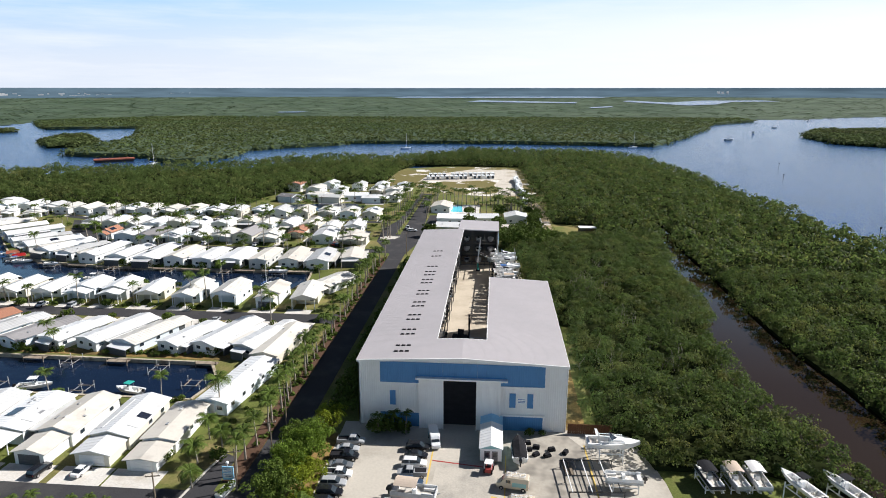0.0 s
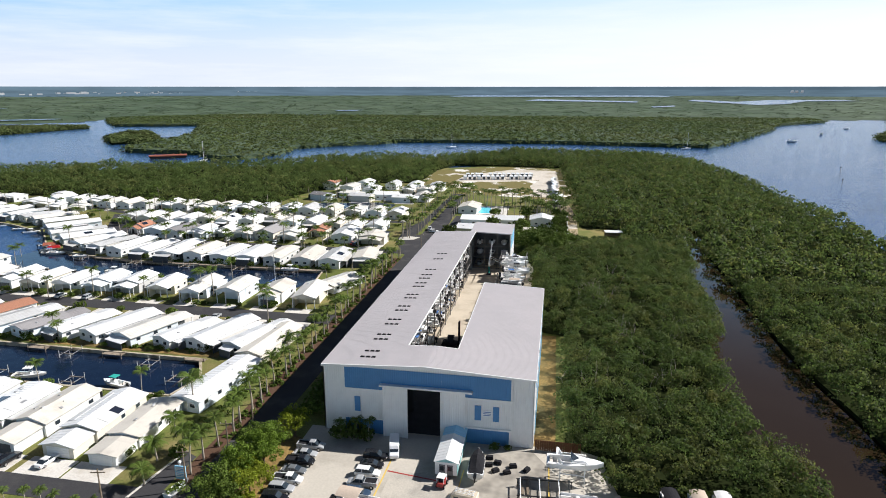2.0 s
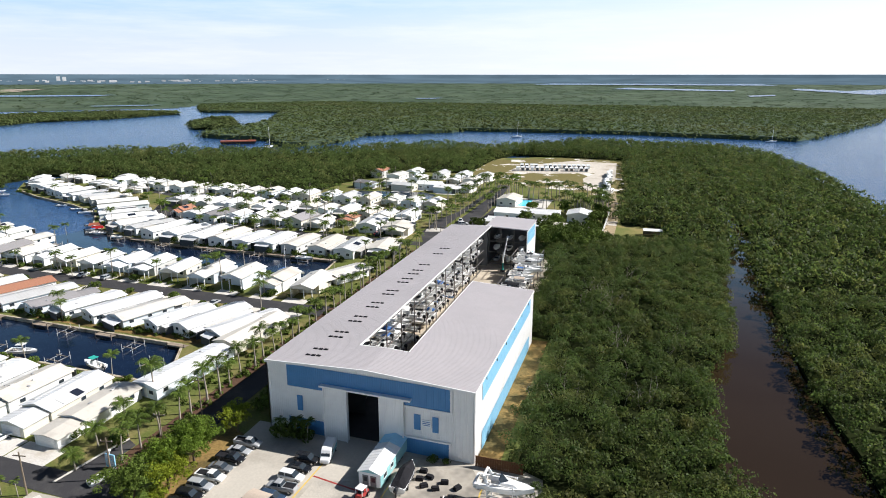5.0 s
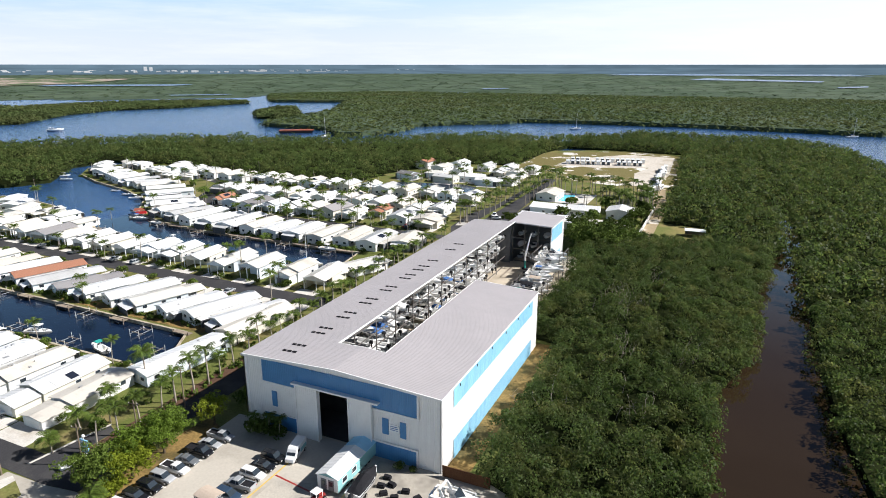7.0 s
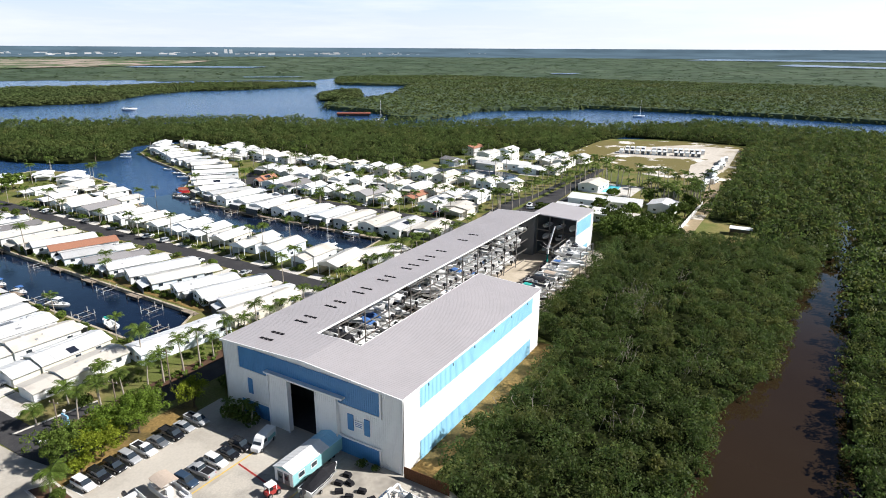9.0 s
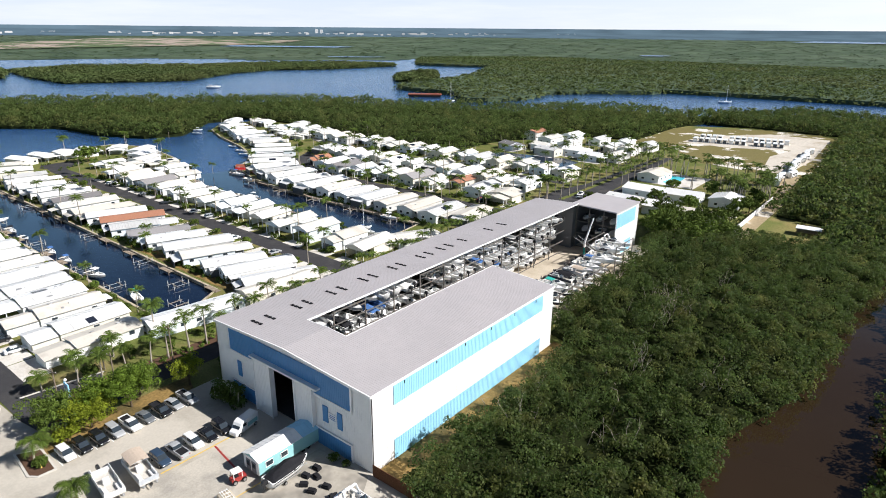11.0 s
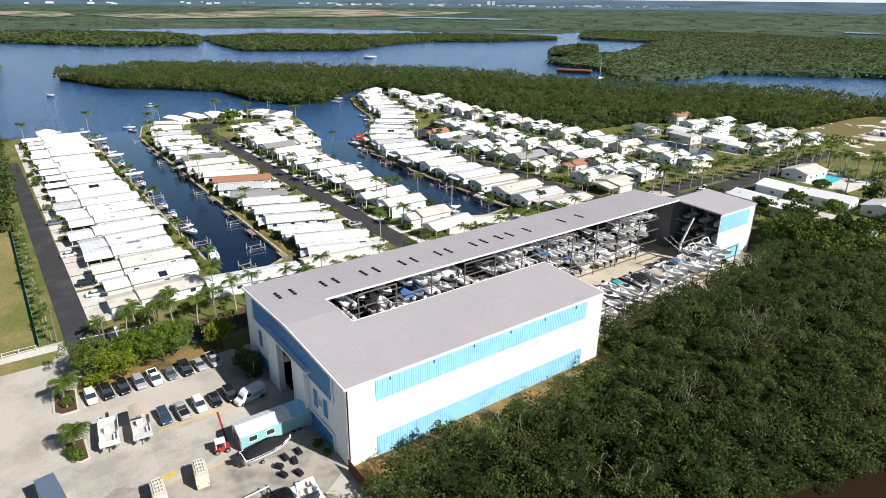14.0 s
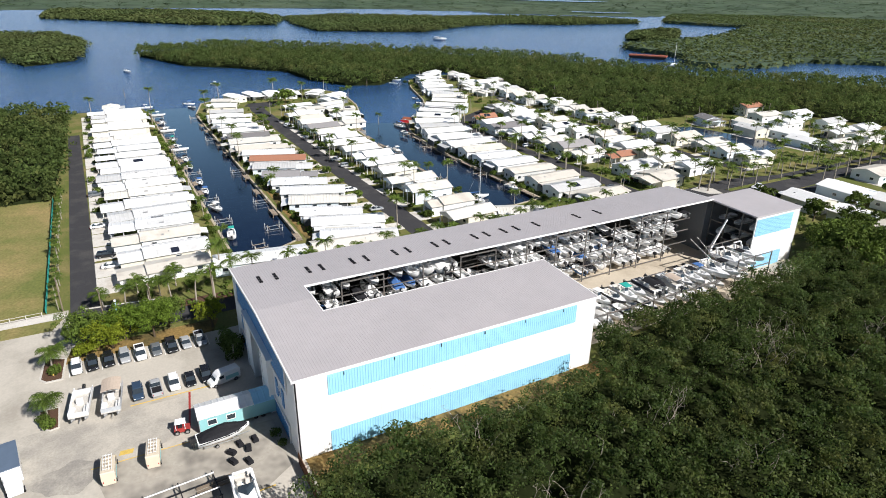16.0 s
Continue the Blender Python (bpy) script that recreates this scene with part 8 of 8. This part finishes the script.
def sail_boat(x, y, rot, l, mast, label, z=-1.1):
    t = thing("sailing_boat", label, "sailing boat", "sailing boats", at=pose(x, y, z, 0, 0, rot))
    part("hull", hull_mesh(l, l * 0.3, l * 0.14), M_GEL, t, smooth=True)
    part("deck", deck_mesh(l, l * 0.3, l * 0.14, 0.08, 0.3), M_GEL, t)
    cb = MB()
    cb.loft([[(-l * .1, -l * .09, l * .14), (l * .2, -l * .06, l * .15), (l * .2, l * .06, l * .15), (-l * .1, l * .09, l * .14)], [(-l * .1, -l * .07, l * .2), (l * .16, -l * .05, l * .19), (l * .16, l * .05, l * .19), (-l * .1, l * .07, l * .2)]])
    part("cabin", cb, M_GEL, t)
    mm = MB()
    mm.tube((l * 0.08, 0, l * 0.14), (l * 0.08, 0, mast), l * 0.012, l * 0.009, 6)
    part("mast", mm, M_TRIM, t)
    bm_ = MB()
    bm_.tube((l * 0.08, 0, l * 0.3), (-l * 0.35, 0, l * 0.3), l * 0.012, l * 0.01, 6)
    part("boom", bm_, M_COVER_B, t)
    for a in ((l * 0.48, 0), (-l * 0.48, 0), (l * 0.06, l * 0.14), (l * 0.06, -l * 0.14)):
        st = MB()
        st.tube((a[0], a[1], l * 0.17), (l * 0.08, 0, mast * 0.98), l * 0.002, l * 0.002, 3)
        part("stay", st, M_STEEL, t)


sail_boat(-82.0, 214.5, 80, 8.5, 12.5, "white sailing boat with a bare mast in the canal")
sail_boat(-109, 766, 30, 13, 19, "white sailing boat anchored in the river")
sail_boat(-327, 578, 80, 13, 21, "white sailing boat near the mangrove bank")
sail_boat(170, 800, 20, 12, 20, "white sailing boat anchored off the bank")
brg = thing("barge", "rust-red flat work barge moored in the bay", "barge", at=pose(-380.5, 601.0, -1.0, 0, 0, 34))
bm_ = MB()
bm_.loft([[(-17, -5, 0), (17, -5, 0), (17, 5, 0), (-17, 5, 0)], [(-18.5, -5.2, 2.6), (18.5, -5.2, 2.6), (18.5, 5.2, 2.6), (-18.5, 5.2, 2.6)]])
part("hull", bm_, M_COVER_K, brg)
beam(brg, "deck", -18.3, -5.0, 2.6, 18.3, 5.0, 3.6, M_RUST)
for x in (-12, -4, 5, 12):
    beam(brg, "bollard", x - 0.4, -0.4, 3.6, x + 0.4, 0.4, 4.8, M_RUST)
for k, x, y, r in ((0, 455, 900, 40), (0, 520, 1240, 20), (5, 330, 930, 10), (5, 420, 1080, 70), (1, 700, 1500, 40), (5, -640, 500, 20), (5, -470, 130, 30), (0, -380, 180, 60), (3, -345, 470, 10), (5, -640, 505, 60)):
    moor(k, x, y, -1.1, r, 1.5 if y > 400 else 0.9, "boats far off")
for x, y in ((165, 330), (190, 318), (-330, 275), (-350, 120), (-300, 165), (230, 520), (260, 600)):
    t = thing("channel_marker", "slim wooden channel marker pile in the water", "marker", "channel markers", at=pose(x, y, 0))
    pm = MB()
    pm.tube((0, 0, -2.5), (0, 0, 4.2), 0.18, 0.15)
    part("post", pm, M_POLE, t)
    beam(t, "board", -0.5, -0.05, 3.3, 0.5, 0.05, 4.3, M_COVER_K)

# ---- poles, sign, storage yard, distance ----
for x, y, h in ((-40.4, 105.5, 9), (-42.0, 118.5, 9.5), (-43.5, 96.0, 8.5), (-36.6, 262, 10), (-120, 360, 9), (-100, 356, 9), (-54, 88, 8.5)):
    t = thing("power_pole", "grey wooden power pole with a cross arm", "pole", "power poles", at=pose(x, y, 0, 0, 0, 12))
    pm = MB()
    pm.tube((0, 0, 0), (0, 0, h), 0.16, 0.11)
    part("pole", pm, M_POLE, t)
    beam(t, "cross_arm", -1.2, -0.06, h - 0.8, 1.2, 0.06, h - 0.65, M_POLE)
    for xx in (-1.0, 0.0, 1.0):
        im = MB()
        im.tube((xx, 0, h - 0.64), (xx, 0, h - 0.42), 0.06, 0.05, 6)
        part("insulator", im, M_CURB, t)
sg = thing("entrance_sign", "blue and white park entrance sign with a globe lamp", "sign", at=pose(-46.2, 98.6, 0, 0, 0, 0))
beam(sg, "board", -1.05, -0.12, 0.3, 1.05, 0.12, 3.0, M_BLUE_SIDE)
beam(sg, "panel", -0.9, -0.16, 1.9, 0.9, -0.122, 2.8, M_TRIM)
beam(sg, "panel", -0.9, -0.16, 0.8, 0.9, -0.122, 1.7, M_TRIM)
for z in (2.15, 2.45, 1.1, 1.4):
    beam(sg, "text_bar", -0.7, -0.18, z - 0.05, 0.7, -0.162, z + 0.05, M_WALL_BLUE)
pm = MB()
pm.tube((0, 0, 3.0), (0, 0, 3.5), 0.06, 0.06)
part("lamp_post", pm, M_TRIM, sg)
gl = MB()
gl.loft([[(0.32 * math.cos(a) * math.cos(b), 0.32 * math.sin(a) * math.cos(b), 3.8 + 0.32 * math.sin(b)) for a in (2 * math.pi * i / 10 for i in range(10))] for b in (-1.5, -0.9, -0.3, 0.3, 0.9, 1.5)])
part("lamp_globe", gl, M_GEL, sg, smooth=True)
pb = thing("boat_planter", "white boat-shaped planter with green shrubs beside the sign", "planter", at=pose(-45.0, 95.6, 0.02, 0, 0, 78))
part("hull", hull_mesh(5.2, 1.9, 0.9), M_GEL, pb, smooth=True)
prn = np.random.default_rng(41)
part("shrub", quads("shrub", crown_leaves(np.linspace(-1.8, 1.2, 6), prn.uniform(-0.3, 0.3, 6), np.full(6, 0.95), prn.uniform(0.4, 0.65, 6), 70, 0.16, prn)), M_LEAF_BUSH, pb)
wl = thing("boundary_wall", "long white rendered boundary wall", "wall", at=pose(0, 0, 0))
for i in range(15):
    beam(wl, "panel", 25.7, 297 + 4.0 * i, 0, 25.95, 300.9 + 4.0 * i, 2.0, M_TRIM)
    beam(wl, "pier", 25.6, 300.92 + 4.0 * i, 0, 26.05, 300.98 + 4.0 * i, 2.15, M_TRIM)
gf = thing("mesh_fence", "low green mesh fence along the lawn", "fence")
for i in range(24):
    beam(gf, "post", -140 + 3.7 * i, 84.7, 0, -139.92 + 3.7 * i, 84.78, 1.5, M_COVER_G)
beam(gf, "screen", -140, 84.72, 0.1, -54, 84.75, 1.4, M_COVER_G)
wf = thing("rail_fence", "pale rail fence at the lawn's edge", "fence")
for i in range(10):
    beam(wf, "post", -53.0, 84 - 3 * i, 0, -52.88, 84.12 - 3 * i, 1.3, M_CURB)
for z in (0.5, 1.15):
    beam(wf, "rail", -52.97, 57, z, -52.91, 83.95, z + 0.08, M_CURB)
# white storage units and parked motorhomes on the sand
for i in range(15):
    for j in range(2):
        if (i, j) in ((4, 1), (9, 0)):
            continue
        x, y = -52 + 3.6 * i, 496 + 0.75 * i + 16 * j
        t = thing("storage_unit", "white storage container standing on bare sand", "container", "storage units", at=pose(x, y, 0.05, 0, 0, 10))
        beam(t, "body", -1.3, -3.4, 0.1, 1.3, 3.4, 2.7, M_GEL)
        beam(t, "door", -1.0, -3.46, 0.3, 1.0, -3.41, 2.4, M_SCREEN if (i + j) % 3 else M_TRIM)
mr = random.Random(8)
for i in range(14):
    x, y = 21 + mr.uniform(-2, 2) - i * 0.25, 392 + i * 8.0
    t = thing("motorhome", "white motorhome parked along the sandy track", "motorhome", "parked motorhomes", at=pose(x, y, 0.08, 0, 0, mr.uniform(75, 105)))
    mb = MB()
    mb.loft([body_ring(-4.2, 1.2, 0.5, 3.1), body_ring(3.2, 1.2, 0.5, 3.1), body_ring(4.0, 1.15, 0.5, 2.6), body_ring(4.3, 1.1, 0.5, 1.6)])
    part("body", mb, M_GEL, t)
    beam(t, "window_strip", -3.6, -1.24, 1.7, 3.0, -1.205, 2.3, M_GLASS)
    beam(t, "stripe", -4.0, -1.235, 1.1, 3.0, -1.206, 1.3, M_CARS["blue"])
    for x2 in (-2.5, 2.6):
        for y2 in (-1.05, 1.05):
            wheel(t, x2, y2, 0.42, 0.25)
sh = thing("field_shed", "open field shed with a pale roof at the clearing", "shed", at=pose(47.5, 313, 0, 0, 0, 4))
beam(sh, "roof", -4.2, -2.5, 2.6, 4.2, 2.5, 2.8, M_ROOF_W)
for x in (-3.9, 3.7):
    for y in (-2.2, 2.0):
        beam(sh, "post", x, y, 0, x + 0.2, y + 0.2, 2.6, M_POLE)
beam(sh, "back_wall", -3.7, 2.22, 0.1, 3.7, 2.32, 2.5, M_POLE)

# distant land, bare flats and pale buildings under the horizon
def far_box(name, az, r, w, h, mat, label):
    a = math.radians(az)
    x, y = CENTRE[0] + r * math.sin(a), CENTRE[1] + r * math.cos(a)
    base = settle([(x, y, 0)])[0]
    k = math.hypot(base[0] - CENTRE[0], base[1] - CENTRE[1]) / r
    mb = MB()
    mb.box(-w / 2 * k, -3 * k, -1, w / 2 * k, 3 * k, h * k)
    ob = part(name, mb, mat, None, at=pose(base[0], base[1], base[2], 0, 0, -az))
    tagged(ob, label, "building", "distant buildings")


fr_ = random.Random(5)
town = MB()
for az0, az1, n, r0, r1 in ((-42, -33, 26, 7500, 9500), (-75, -40, 70, 7000, 9800), (-95, -76, 14, 6500, 9000), (-30, -24, 8, 9000, 10000), (-48, -43, 8, 8000, 9500)):
    for i in range(n):
        az, r, w, h = fr_.uniform(az0, az1), fr_.uniform(r0, r1), fr_.uniform(18, 75), fr_.uniform(10, 26)
        a = math.radians(az)
        base = settle([(CENTRE[0] + r * math.sin(a), CENTRE[1] + r * math.cos(a), 0)])[0]
        k = math.hypot(base[0] - CENTRE[0], base[1] - CENTRE[1]) / r
        town.box(-w / 2 * k, -3 * k, -1, w / 2 * k, 3 * k, h * k, pose(base[0], base[1], base[2], 0, 0, -az))
tagged(part("far_town", town, M_FAR_CITY), "scattered pale low buildings near the horizon", "buildings", "", "stuff")
for az, w, h in ((-49.3, 40, 62), (-48.9, 40, 58), (17.9, 30, 44), (18.2, 40, 40), (18.6, 30, 44), (-81, 26, 70)):
    far_box("far_tower", az, 9000, w, h, M_FAR_CITY, "pale tower block far off near the horizon")
for p in ([(-2300, 600), (-2400, 1850), (-3060, 2630), (-4500, 2217), (-3250, 1074), (-2900, 500)], [(-2500, 300), (-2700, 450), (-3600, 500), (-3600, 100)]):
    mb = MB()
    mb.add([tuple(q) for q in settle([(x, y, 1.8) for x, y in p])], [tuple(range(len(p)))[::-1]])
    setting("bare_flats", mb, M_FAR_DIRT, "tan bare flats beyond the mangroves", "ground")
# backdrop strip of land, coloured with the haze of the horizon
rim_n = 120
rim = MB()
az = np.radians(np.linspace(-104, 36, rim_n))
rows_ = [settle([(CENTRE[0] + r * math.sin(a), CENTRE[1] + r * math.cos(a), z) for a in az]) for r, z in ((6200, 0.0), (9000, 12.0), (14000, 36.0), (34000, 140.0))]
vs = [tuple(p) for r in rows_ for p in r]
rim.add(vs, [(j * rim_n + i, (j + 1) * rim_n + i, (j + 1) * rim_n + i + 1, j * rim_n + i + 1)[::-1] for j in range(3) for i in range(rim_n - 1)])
setting("backdrop", rim, M_FAR_HAZE, "blue-green distant land along the horizon", "backdrop")
for b_ in BOATS + [PLAIN[k] for k in (0, 2, 3, 4, 5, 15, 16)]:
    away(b_)
